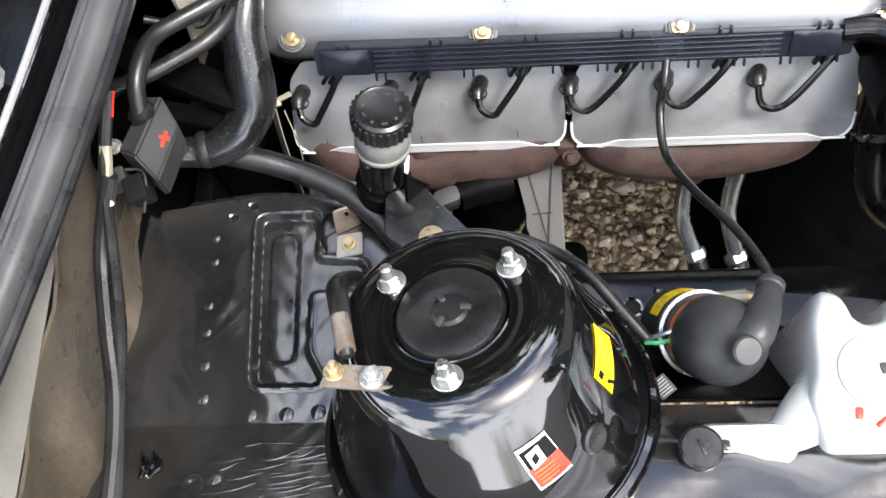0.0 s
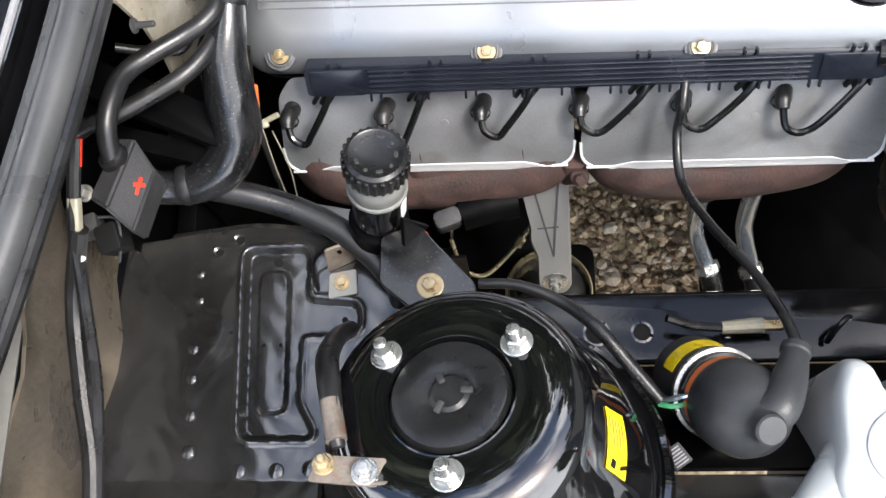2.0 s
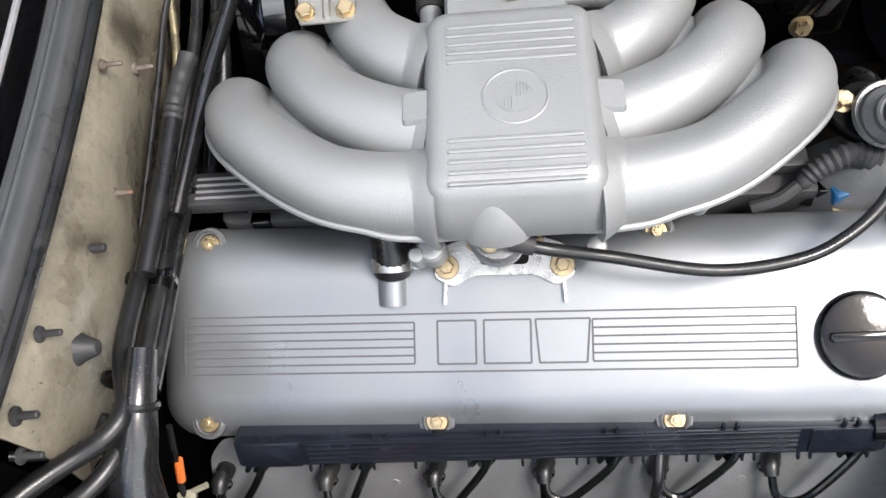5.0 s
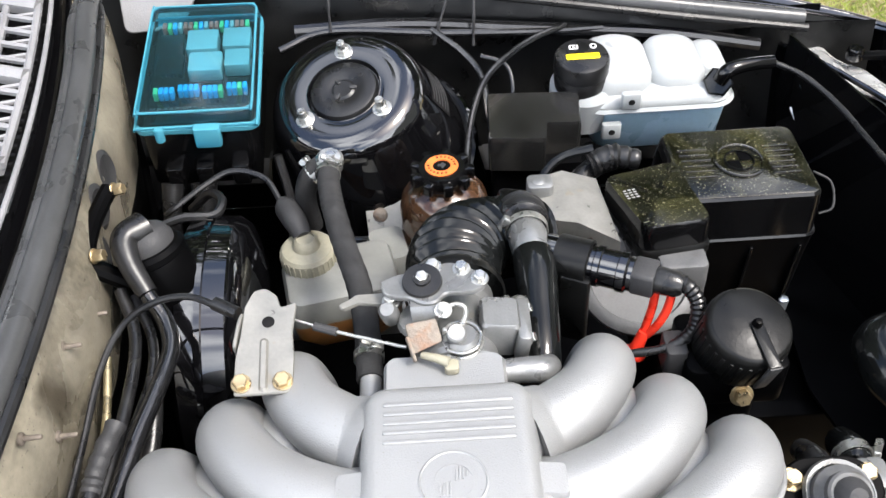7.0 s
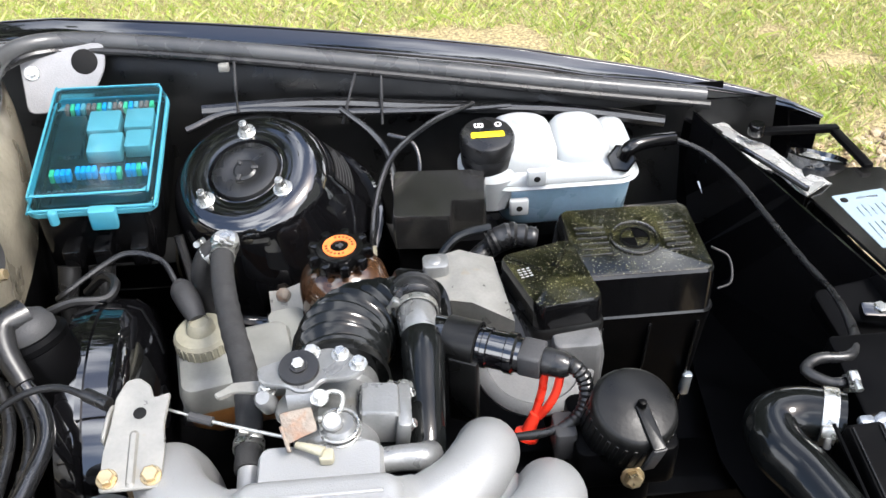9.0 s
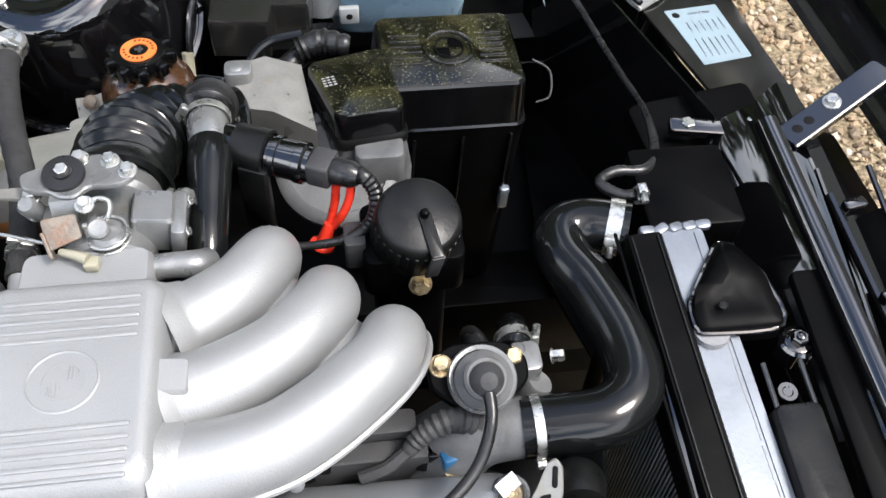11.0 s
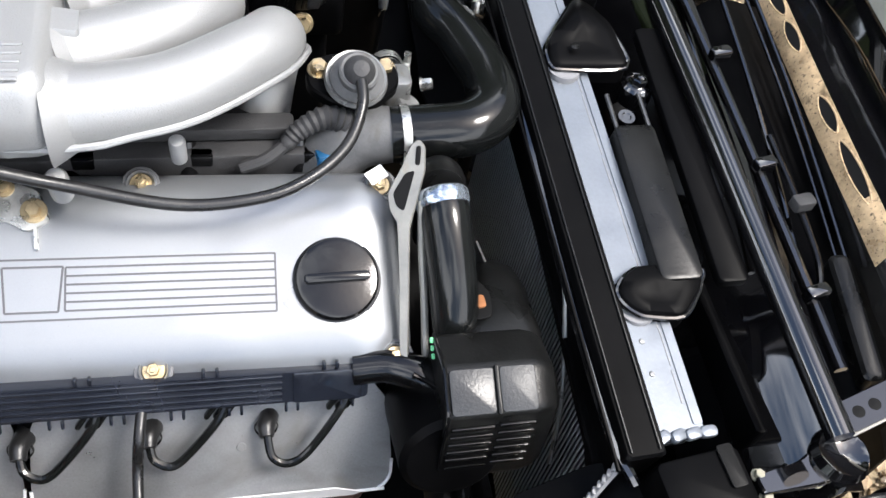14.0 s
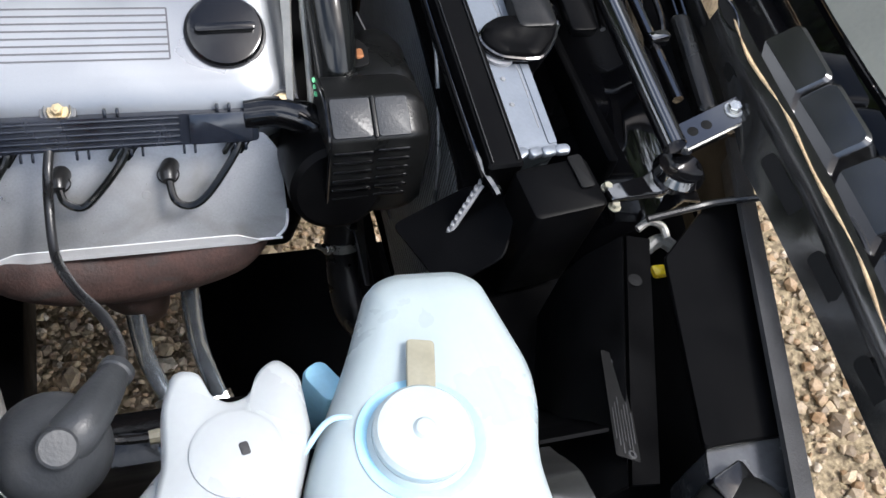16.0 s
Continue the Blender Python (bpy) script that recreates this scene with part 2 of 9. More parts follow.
def tinted_clear(name, tint, milk=0.03):
    """Thin clear coloured plastic: tinted see-through with a Fresnel gloss."""
    m = bpy.data.materials.new(name)
    m.use_nodes = True
    n, l = m.node_tree.nodes, m.node_tree.links
    n.remove(n["Principled BSDF"])
    clear, gloss, fr, mx = n.new("ShaderNodeBsdfTransparent"), n.new("ShaderNodeBsdfGlossy"), n.new("ShaderNodeFresnel"), n.new("ShaderNodeMixShader")
    clear.inputs[0].default_value = (*tint, 1)
    gloss.inputs["Roughness"].default_value = 0.05
    fr.inputs[0].default_value = 1.45
    l.new(fr.outputs[0], mx.inputs[0])
    l.new(clear.outputs[0], mx.inputs[1])
    l.new(gloss.outputs[0], mx.inputs[2])
    body, both = n.new("ShaderNodeBsdfDiffuse"), n.new("ShaderNodeMixShader")
    body.inputs[0].default_value = (*[c * 0.75 for c in tint], 1)
    both.inputs[0].default_value = milk
    l.new(mx.outputs[0], both.inputs[1])
    l.new(body.outputs[0], both.inputs[2])
    l.new(both.outputs[0], n["Material Output"].inputs[0])
    return m


TEAL = tinted_clear("clear_blue_plastic_lid", (0.34, 0.78, 0.90), 0.025)
TEALRIM = tinted_clear("thick_blue_plastic_edge", (0.16, 0.62, 0.78), 0.45)
CAPGREY = mat("faded_rubber_and_sheen_grey", (0.024, 0.0255, 0.0275), 0.45, 0.0, 0.25, 20, 0.2, 400, spec=0.4)


def island_mat(name, cols, rough):
    """Loose pieces of one mesh, each with a colour of its own."""
    m = bpy.data.materials.new(name)
    m.use_nodes = True
    n, l = m.node_tree.nodes, m.node_tree.links
    b = n["Principled BSDF"]
    g = n.new("ShaderNodeNewGeometry")
    r = n.new("ShaderNodeValToRGB")
    while len(r.color_ramp.elements) < len(cols):
        r.color_ramp.elements.new(0.5)
    for i, c in enumerate(cols):
        r.color_ramp.elements[i].position, r.color_ramp.elements[i].color = i / (len(cols) - 1), (*c, 1)
    l.new(g.outputs["Random Per Island"], r.inputs[0])
    tc, t, mx = n.new("ShaderNodeTexCoord"), n.new("ShaderNodeTexNoise"), n.new("ShaderNodeMix")
    t.inputs["Scale"].default_value, t.inputs["Detail"].default_value = 180, 6
    l.new(tc.outputs["Object"], t.inputs["Vector"])
    mx.data_type, mx.blend_type = "RGBA", "MULTIPLY"
    mx.inputs[0].default_value = 0.6
    l.new(r.outputs[0], mx.inputs[6])
    l.new(t.outputs["Fac"], mx.inputs[7])
    l.new(mx.outputs[2], b.inputs["Base Color"])
    b.inputs["Roughness"].default_value = rough
    return m


STONES = island_mat("gravel_stones", [(0.30, 0.18, 0.085), (0.50, 0.38, 0.24), (0.13, 0.09, 0.055), (0.58, 0.45, 0.29), (0.36, 0.24, 0.13), (0.62, 0.54, 0.43)], 0.6)
LEAVES = island_mat("tree_leaves", [(0.035, 0.065, 0.015), (0.06, 0.10, 0.02), (0.045, 0.08, 0.02)], 0.5)
BARK = mat("tree_bark", (0.10, 0.08, 0.06), 0.9, 0.0, 0.4, 12, 0.8, 60)
GRASS = island_mat("grass_blades", [(0.24, 0.36, 0.05), (0.66, 0.70, 0.18), (0.44, 0.60, 0.09), (0.88, 0.80, 0.50), (0.34, 0.48, 0.07), (0.54, 0.66, 0.12), (0.76, 0.66, 0.36), (0.16, 0.22, 0.05)], 0.6)


# ---- building helpers ----
def thing(name, label, category, at=(0, 0, 0), group="", kind=""):
    e = new(name)
    e.location = at
    e.empty_display_size = 0.02
    return tagged(e, label, category, group, kind)


def smooth_by_angle(me, deg=35):
    bm = bmesh.new()
    bm.from_mesh(me)
    bmesh.ops.recalc_face_normals(bm, faces=bm.faces)
    lim = radians(deg)
    for f in bm.faces:
        f.smooth = True
    for e in bm.edges:
        e.smooth = len(e.link_faces) == 2 and e.calc_face_angle(0) < lim
    bm.to_mesh(me)
    bm.free()


def part(name, bm, material, parent=None, label="", deg=35):
    me = bpy.data.meshes.new(name)
    bm.to_mesh(me)
    bm.free()
    smooth_by_angle(me, deg)
    me.materials.append(material)
    ob = new(name, me)
    if parent:
        ob.parent = parent
        if parent.type == "EMPTY":
            ob.matrix_parent_inverse = Matrix.Translation(parent.location).inverted()
    if label:
        ob["label"] = label
    return ob


def solo(name, bm, material, label, category, group="", kind="", deg=35):
    return tagged(part(name, bm, material, None, "", deg), label, category, group, kind)


def join(*bms):
    out = bmesh.new()
    for b in bms:
        me = bpy.data.meshes.new("tmp")
        b.to_mesh(me)
        out.from_mesh(me)
        b.free()
        bpy.data.meshes.remove(me)
    return out


def rr_ring(w, h, r, k=6):
    r = max(1e-5, min(r, w / 2 - 1e-5, h / 2 - 1e-5))
    pts = []
    for cx, cy, a0 in ((1, 1, 0), (-1, 1, 90), (-1, -1, 180), (1, -1, 270)):
        for i in range(k + 1):
            a = radians(a0 + 90 * i / k)
            pts.append((cx * (w / 2 - r) + r * math.cos(a), cy * (h / 2 - r) + r * math.sin(a)))
    return pts


def loft(rings, m=None, caps=(True, True)):
    """Skins closed rings of equal length, each a list of 3D points."""
    bm = bmesh.new()
    rows = [[bm.verts.new(Vector(p)) for p in ring] for ring in rings]
    n = len(rows[0])
    for a, b in zip(rows, rows[1:]):
        for i in range(n):
            bm.faces.new((a[i], a[(i + 1) % n], b[(i + 1) % n], b[i]))
    if caps[0]:
        bm.faces.new(rows[0][::-1])
    if caps[1]:
        bm.faces.new(rows[-1])
    if m is not None:
        bmesh.ops.transform(bm, matrix=m, verts=bm.verts)
    bmesh.ops.recalc_face_normals(bm, faces=bm.faces)
    return bm


def rrloft(specs, m=None, k=6, caps=(True, True)):
    """Rounded rectangles stacked along z: (cx, cy, w, h, r, z)."""
    return loft([[(cx + x, cy + y, z) for x, y in rr_ring(w, h, r, k)] for cx, cy, w, h, r, z in specs], m, caps)


def rbox(w, h, d, r=0.004, e=0.002, m=None, k=4):
    """A box on z = 0..d with rounded upright corners r and eased edges e."""
    s = [(0, 0, w - 2 * e, h - 2 * e, r - e * 0.5, 0), (0, 0, w - 0.6 * e, h - 0.6 * e, r, e * 0.3), (0, 0, w, h, r, e),
         (0, 0, w, h, r, d - e), (0, 0, w - 0.6 * e, h - 0.6 * e, r, d - 0.3 * e), (0, 0, w - 2 * e, h - 2 * e, r - e * 0.5, d)]
    return rrloft(s, m, k)


def lathe(profile, m=None, seg=32, caps=(True, True)):
    """Turns (radius, z) pairs round z."""
    rings = [[(max(r, 1e-5) * math.cos(2 * math.pi * i / seg), max(r, 1e-5) * math.sin(2 * math.pi * i / seg), z) for i in range(seg)] for r, z in profile]
    return loft(rings, m, caps)


def curve_points(pts, per=8):
    """A Catmull-Rom curve through the points."""
    p = [Vector(q) for q in pts]
    p = [p[0] * 2 - p[1]] + p + [p[-1] * 2 - p[-2]]
    out = []
    for i in range(1, len(p) - 2):
        a, b, c, d = p[i - 1:i + 3]
        for j in range(per):
            t = j / per
            out.append(0.5 * ((2 * b) + (c - a) * t + (2 * a - 5 * b + 4 * c - d) * t * t + (3 * b - a - 3 * c + d) * t ** 3))
    out.append(p[-2])
    return out


def tube(pts, r, seg=12, per=8, m=None, ribs=None, squash=1.0):
    """A hose along a smooth curve; r: a number or one for each point; ribs: (pitch, depth) of a bellows."""
    c = curve_points(pts, per)
    rs = [r] * len(c) if isinstance(r, (int, float)) else list(np.interp(np.linspace(0, len(pts) - 1, len(c)), range(len(pts)), r))
    rings, up, run = [], None, 0.0
    for i, p in enumerate(c):
        d = (c[min(i + 1, len(c) - 1)] - c[max(i - 1, 0)]).normalized()
        if up is None:
            up = Vector((0, 0, 1)) if abs(d.z) < 0.9 else Vector((1, 0, 0))
        up = (up - d * up.dot(d)).normalized()
        side = d.cross(up)
        rad = float(rs[i])
        if ribs:
            run += (c[i] - c[max(0, i - 1)]).length
            rad *= 1 + ribs[1] * (0.5 + 0.5 * math.cos(2 * math.pi * run / ribs[0])) - ribs[1]
        rings.append([p + rad * (math.cos(2 * math.pi * k / seg) * up * squash + math.sin(2 * math.pi * k / seg) * side) for k in range(seg)])
    return loft(rings, m)


def prism(outline, d, e=0.0012, m=None, hole=None):
    """A plate of a 2D outline, d thick, with eased edges."""
    c = Vector((sum(p[0] for p in outline) / len(outline), sum(p[1] for p in outline) / len(outline)))

    def shrink(q):
        v = Vector(q) - c
        return c + v * max(0.0, 1 - e / max(v.length, 1e-6))
    a = [shrink(p) for p in outline]
    return loft([[(*q, 0) for q in a], [(*p, e) for p in outline], [(*p, d - e) for p in outline], [(*q, d) for q in a]], m)


def round_outline(pts, r=0.006, k=4):
    """Rounds the corners of a 2D outline."""
    out, n = [], len(pts)
    for i in range(n):
        p, a, b = Vector(pts[i]), Vector(pts[i - 1]), Vector(pts[(i + 1) % n])
        u, v = a - p, b - p
        q = min(r, u.length * 0.45, v.length * 0.45)
        s, e = p + u.normalized() * q, p + v.normalized() * q
        for j in range(k + 1):
            t = j / k
            out.append(tuple(s * (1 - t) ** 2 + p * 2 * t * (1 - t) + e * t * t))
    return out


def along(a, b, roll=0):
    """The pose at a whose z axis points to b."""
    d = Vector(b) - Vector(a)
    return Matrix.Translation(a) @ d.to_track_quat("Z", "Y").to_matrix().to_4x4() @ pose(0, 0, 0, 0, 0, roll)


def facing(at, normal, roll=0):
    return along(at, Vector(at) + Vector(normal), roll)


def frame_of(at, xdir, normal):
    """The pose at a point with the given x axis and z axis."""
    z = Vector(normal).normalized()
    x = Vector(xdir)
    x = (x - z * x.dot(z)).normalized()
    y = z.cross(x)
    m = Matrix((x, y, z)).transposed().to_4x4()
    m.translation = Vector(at)
    return m


def hexbolt(m, r=0.006, h=0.006, washer=1.7, stud=0.0):
    """A hexagon bolt head on a washer, with a stud end if stud > 0."""
    b = [lathe([(r * washer, 0), (r * washer, 0.0012), (r * washer * 0.93, 0.0018)], m, 20),
         lathe([(r, 0.0016), (r, 0.0016 + h * 0.85), (r * 0.85, 0.0016 + h)], m @ pose(0, 0, 0, 0, 0, 11), 6)]
    if stud:
        b.append(lathe([(r * 0.52, h), (r * 0.52, h + stud * 0.85), (r * 0.4, h + stud)], m, 10))
    return join(*b)


def strip(a, b, w, d, m=None):
    """A thin bar from a to b in the xy plane of m, w wide and d high."""
    a, b = Vector(a), Vector(b)
    u = (b - a).normalized()
    v = Vector((-u.y, u.x)) * w / 2
    q = [(*(a + v), 0), (*(a - v), 0), (*(b - v), 0), (*(b + v), 0)]
    return loft([q, [(x, y, d) for x, y, _ in q]], m)


def clamp(pts_center, direction, r, w=0.011, thick=0.0012, screw_at=None, name="hose_clamp"):
    """A worm-drive band round a hose, with its screw housing."""
    m = facing(pts_center, direction)
    band = lathe([(r, -w / 2), (r + thick, -w / 2), (r + thick, w / 2), (r, w / 2)], m, 28, (False, False))
    a = radians(screw_at or 0)
    hs = m @ Matrix.Translation(((r + 0.004) * math.cos(a), (r + 0.004) * math.sin(a), 0)) @ Matrix.Rotation(a, 4, "Z")
    box = rbox(0.007, 0.012, w, 0.002, 0.001, hs @ pose(0, 0, -w / 2))
    sc = lathe([(0.0032, 0), (0.0036, 0.001), (0.0036, 0.012)], hs @ pose(0.001, 0.004, 0, -90), 8)
    return join(band, box, sc)


# ---- ground ----
GZ = -0.17


def ground_sheet():
    m = bpy.data.materials.new("ground_soil")
    m.use_nodes = True
    n, l = m.node_tree.nodes, m.node_tree.links
    b = n["Principled BSDF"]
    tc = n.new("ShaderNodeTexCoord")
    sep = n.new("ShaderNodeSeparateXYZ")
    l.new(tc.outputs["Object"], sep.inputs[0])
    edge = n.new("ShaderNodeTexNoise")
    edge.inputs["Scale"].default_value, edge.inputs["Detail"].default_value = 2.2, 6
    l.new(tc.outputs["Object"], edge.inputs["Vector"])
    ma = n.new("ShaderNodeMath")
    ma.operation = "MULTIPLY_ADD"
    ma.inputs[1].default_value = 1.4
    l.new(edge.outputs["Fac"], ma.inputs[0])
    l.new(sep.outputs["Y"], ma.inputs[2])
    mr = n.new("ShaderNodeMapRange")
    mr.inputs[1].default_value, mr.inputs[2].default_value = 2.7, 3.2
    l.new(ma.outputs[0], mr.inputs[0])
    fine = n.new("ShaderNodeTexNoise")
    fine.inputs["Scale"].default_value, fine.inputs["Detail"].default_value = 75, 8
    l.new(tc.outputs["Object"], fine.inputs["Vector"])
    gravel, turf = n.new("ShaderNodeValToRGB"), n.new("ShaderNodeValToRGB")
    for r, cols in ((gravel, ((0.12, 0.09, 0.055), (0.36, 0.29, 0.18))), (turf, ((0.16, 0.125, 0.065), (0.42, 0.35, 0.18)))):
        r.color_ramp.elements[0].position, r.color_ramp.elements[1].position = 0.35, 0.68
        r.color_ramp.elements[0].color, r.color_ramp.elements[1].color = (*cols[0], 1), (*cols[1], 1)
        l.new(fine.outputs["Fac"], r.inputs[0])
    mx = n.new("ShaderNodeMix")
    mx.data_type = "RGBA"
    l.new(mr.outputs[0], mx.inputs[0])
    l.new(gravel.outputs[0], mx.inputs[6])
    l.new(turf.outputs[0], mx.inputs[7])
    # unseen near-side ground, made dark so the strut tower mirrors black
    dark_side, near = n.new("ShaderNodeMix"), n.new("ShaderNodeMapRange")
    dark_side.data_type = "RGBA"
    near.inputs[1].default_value, near.inputs[2].default_value = -0.4, -0.9
    l.new(ma.outputs[0], near.inputs[0])
    l.new(near.outputs[0], dark_side.inputs[0])
    l.new(mx.outputs[2], dark_side.inputs[6])
    dark_side.inputs[7].default_value = (0.035, 0.035, 0.036, 1)
    l.new(dark_side.outputs[2], b.inputs["Base Color"])
    b.inputs["Roughness"].default_value = 0.9
    bp = n.new("ShaderNodeBump")
    bp.inputs["Strength"].default_value, bp.inputs["Distance"].default_value = 0.8, 0.02
    l.new(fine.outputs["Fac"], bp.inputs["Height"])
    l.new(bp.outputs[0], b.inputs["Normal"])
    bm = bmesh.new()
    bmesh.ops.create_grid(bm, x_segments=40, y_segments=40, size=150)
    bmesh.ops.translate(bm, verts=bm.verts, vec=(0, 0, GZ))
    solo("ground", bm, m, "gravel and dry grassy soil, darkened where unseen on the near side", "ground", kind="structure")


ground_sheet()


def scatter_stones(name, n, x0, x1, y0, y1, size, seed, label):
    rng = np.random.default_rng(seed)
    g = (1 + 5 ** 0.5) / 2
    ico = np.array([(-1, g, 0), (1, g, 0), (-1, -g, 0), (1, -g, 0), (0, -1, g), (0, 1, g), (0, -1, -g), (0, 1, -g), (g, 0, -1), (g, 0, 1), (-g, 0, -1), (-g, 0, 1)]) / 1.9
    tri = [(0, 11, 5), (0, 5, 1), (0, 1, 7), (0, 7, 10), (0, 10, 11), (1, 5, 9), (5, 11, 4), (11, 10, 2), (10, 7, 6), (7, 1, 8),
           (3, 9, 4), (3, 4, 2), (3, 2, 6), (3, 6, 8), (3, 8, 9), (4, 9, 5), (2, 4, 11), (6, 2, 10), (8, 6, 7), (9, 8, 1)]
    s = rng.gamma(6, size / 6, (n, 1, 1)) * rng.uniform(0.6, 1.15, (n, 1, 3))
    v = ico[None] * rng.uniform(0.75, 1.2, (n, 12, 1)) * s
    ang = rng.uniform(0, 6.28, (n, 1))
    tilt = rng.normal(0, 0.5, (n, 1))
    c, d = np.cos(ang), np.sin(ang)
    x, y, z = v[..., 0] * c - v[..., 1] * d, v[..., 0] * d + v[..., 1] * c, v[..., 2] * 0.7
    y, z = y * np.cos(tilt) - z * np.sin(tilt), y * np.sin(tilt) + z * np.cos(tilt)
    x += rng.uniform(x0, x1, (n, 1))
    y += rng.uniform(y0, y1, (n, 1))
    z += GZ + rng.uniform(-0.002, size * 0.9, (n, 1))
    verts = np.stack([x, y, z], -1).reshape(-1, 3)
    faces = (np.array(tri)[None] + 12 * np.arange(n)[:, None, None]).reshape(-1, 3)
    me = bpy.data.meshes.new(name)
    me.from_pydata(verts.tolist(), [], faces.tolist())
    me.materials.append(STONES)
    tagged(new(name, me), label, "gravel", kind="stuff")


scatter_stones("gravel", 9000, 0.1, 0.95, -0.25, 0.75, 0.0078, 3, "rounded brown and grey gravel stones under the engine")
scatter_stones("gravel", 13000, 1.05, 3.0, -0.9, 2.45, 0.012, 4, "sunlit pale gravel stones in front of the car")


def grass_field():
    rng = np.random.default_rng(9)
    n = 280000
    x, y = rng.uniform(-1.6, 4.2, n), 1.25 + 4.2 * rng.uniform(0, 1, n) ** 1.3
    keep = np.array([noise.noise(Vector((a * 1.1, b * 1.1, 3.0))) + 0.35 * noise.noise(Vector((a * 5, b * 5, 1.0))) for a, b in zip(x, y)]) > -0.36
    keep &= ~((x > 1.3) & (y < 2.25 + 0.12 * (x - 1.3) + 0.12 * np.sin(7 * x) + 0.1 * np.sin(19 * x + 3 * y) + rng.normal(0, 0.09, n)))
    x, y = x[keep], y[keep]
    n = len(x)
    h, w, a = rng.gamma(4, 0.0048, n) + 0.008, rng.uniform(0.0006, 0.0016, n), rng.uniform(0, 6.28, n)
    lx, ly = rng.normal(0, 0.6, n) * h, rng.normal(0, 0.6, n) * h
    p = np.zeros((n, 4, 3))
    p[:, 0] = np.stack([x - w * np.cos(a), y - w * np.sin(a), np.full(n, GZ)], -1)
    p[:, 1] = np.stack([x + w * np.cos(a), y + w * np.sin(a), np.full(n, GZ)], -1)
    p[:, 2] = np.stack([x + lx * 0.4 + 0.8 * w * np.cos(a), y + ly * 0.4 + 0.8 * w * np.sin(a), GZ + h * 0.65], -1)
    p[:, 3] = np.stack([x + lx, y + ly, GZ + h], -1)
    i = 4 * np.arange(n)[:, None]
    f = np.concatenate([i + [0, 1, 2], i + [0, 2, 3]]).tolist()
    me = bpy.data.meshes.new("grass")
    me.from_pydata(p.reshape(-1, 3).tolist(), [], f)
    me.materials.append(GRASS)
    tagged(new("grass", me), "short patchy green and straw-coloured lawn grass", "grass", kind="stuff")


grass_field()



# ---- trees round the yard, mirrored in the shiny parts ----
def yard_tree(rng):
    t = thing("tree", "leafy green tree at the edge of the yard", "tree", (0, 0, GZ), "trees round the yard")
    part("trunk", tube([(0, 0, GZ - 0.1), (0.05, 0.03, GZ + 1.2), (-0.04, 0.05, GZ + 3.6), (0.05, 0.0, GZ + 7.6)], [0.26, 0.19, 0.14, 0.05], 12), BARK, t)
    for i in range(7):
        a, z = i * 2.4, GZ + 1.7 + 0.45 * i
        part("limb", tube([(0, 0, z), (0.7 * math.cos(a), 0.7 * math.sin(a), z + 0.5), (1.6 * math.cos(a + 0.2), 1.6 * math.sin(a + 0.2), z + 1.2)], [0.09, 0.06, 0.02], 8, 4), BARK, t)
    clumps = rng.normal(0, 1, (60, 3))
    clumps *= (rng.uniform(0.55, 1.0, 60) / np.linalg.norm(clumps, axis=1))[:, None]
    clumps = clumps * (2.4, 2.4, 3.6) + (0, 0, GZ + 5.2)
    n = 12000
    c = clumps[rng.integers(0, 60, n)] + rng.normal(0, 0.30, (n, 3))
    u, v = rng.normal(0, 1, (n, 3)), rng.normal(0, 1, (n, 3))
    u *= 0.17 / np.linalg.norm(u, axis=1)[:, None]
    v *= 0.10 / np.linalg.norm(v, axis=1)[:, None]
    p = np.stack([c - u, c + v, c + u, c - v], 1).reshape(-1, 3)
    me = bpy.data.meshes.new("crown")
    me.from_pydata(p.tolist(), [], (4 * np.arange(n)[:, None] + [0, 1, 2, 3]).tolist())
    me.materials.append(LEAVES)
    crown = new("crown", me)
    crown.parent = t
    crown.matrix_parent_inverse = Matrix.Translation(t.location).inverted()
    return t


tree = yard_tree(np.random.default_rng(21))
# unseen trees, set where they darken the sky mirrored in the paint
for k, (tx, ty) in enumerate(((-1, 7.6), (2.4, 7.4), (5.8, 7.2), (9, 5.5), (10.5, 2.0), (-4.4, 7.3), (12, -2), (-3.6, 4.7))):
    if k:
        copy_thing(tree, pose(tx, ty, GZ, 0, 0, 67 * k))
tree.location = (-1, 7.6, GZ)


# ---- body shell of the engine bay ----
def scuttle_x(y):
    """The windscreen base bows forward in the middle of the car."""
    return -0.050 - 0.19 * (y - 0.25) ** 2


def sheet(fn, us, vs, thick, material=None):
    """A curved panel: fn(u, v) gives a point; thick: its depth along -normal, as a solid."""
    bm = bmesh.new()
    g = [[bm.verts.new(Vector(fn(u, v))) for v in vs] for u in us]
    for i in range(len(us) - 1):
        for j in range(len(vs) - 1):
            bm.faces.new((g[i][j], g[i + 1][j], g[i + 1][j + 1], g[i][j + 1]))
    bmesh.ops.recalc_face_normals(bm, faces=bm.faces)
    bmesh.ops.solidify(bm, geom=bm.faces[:], thickness=thick)
    return bm


YS = [-0.62 + 0.06 * i for i in range(29)]
# firewall: upright, bulged, with a turned top lip
wall = thing("firewall", "dirty beige painted steel firewall behind the engine", "firewall", (-0.06, 0.25, 0.6), kind="structure")


def wall_pt(y, q):
    zs = (0.40, 0.70, 0.84, 0.90, 0.95, 0.985, 1.005, 1.012)
    xs = (-0.03, -0.03, -0.018, -0.010, -0.008, -0.016, -0.03, -0.045)
    b = 0.006 * math.sin(y * 17) * (1 if 1 < q < 5 else 0)
    return (scuttle_x(y) + xs[q] + 0.018 + b, y, zs[q])


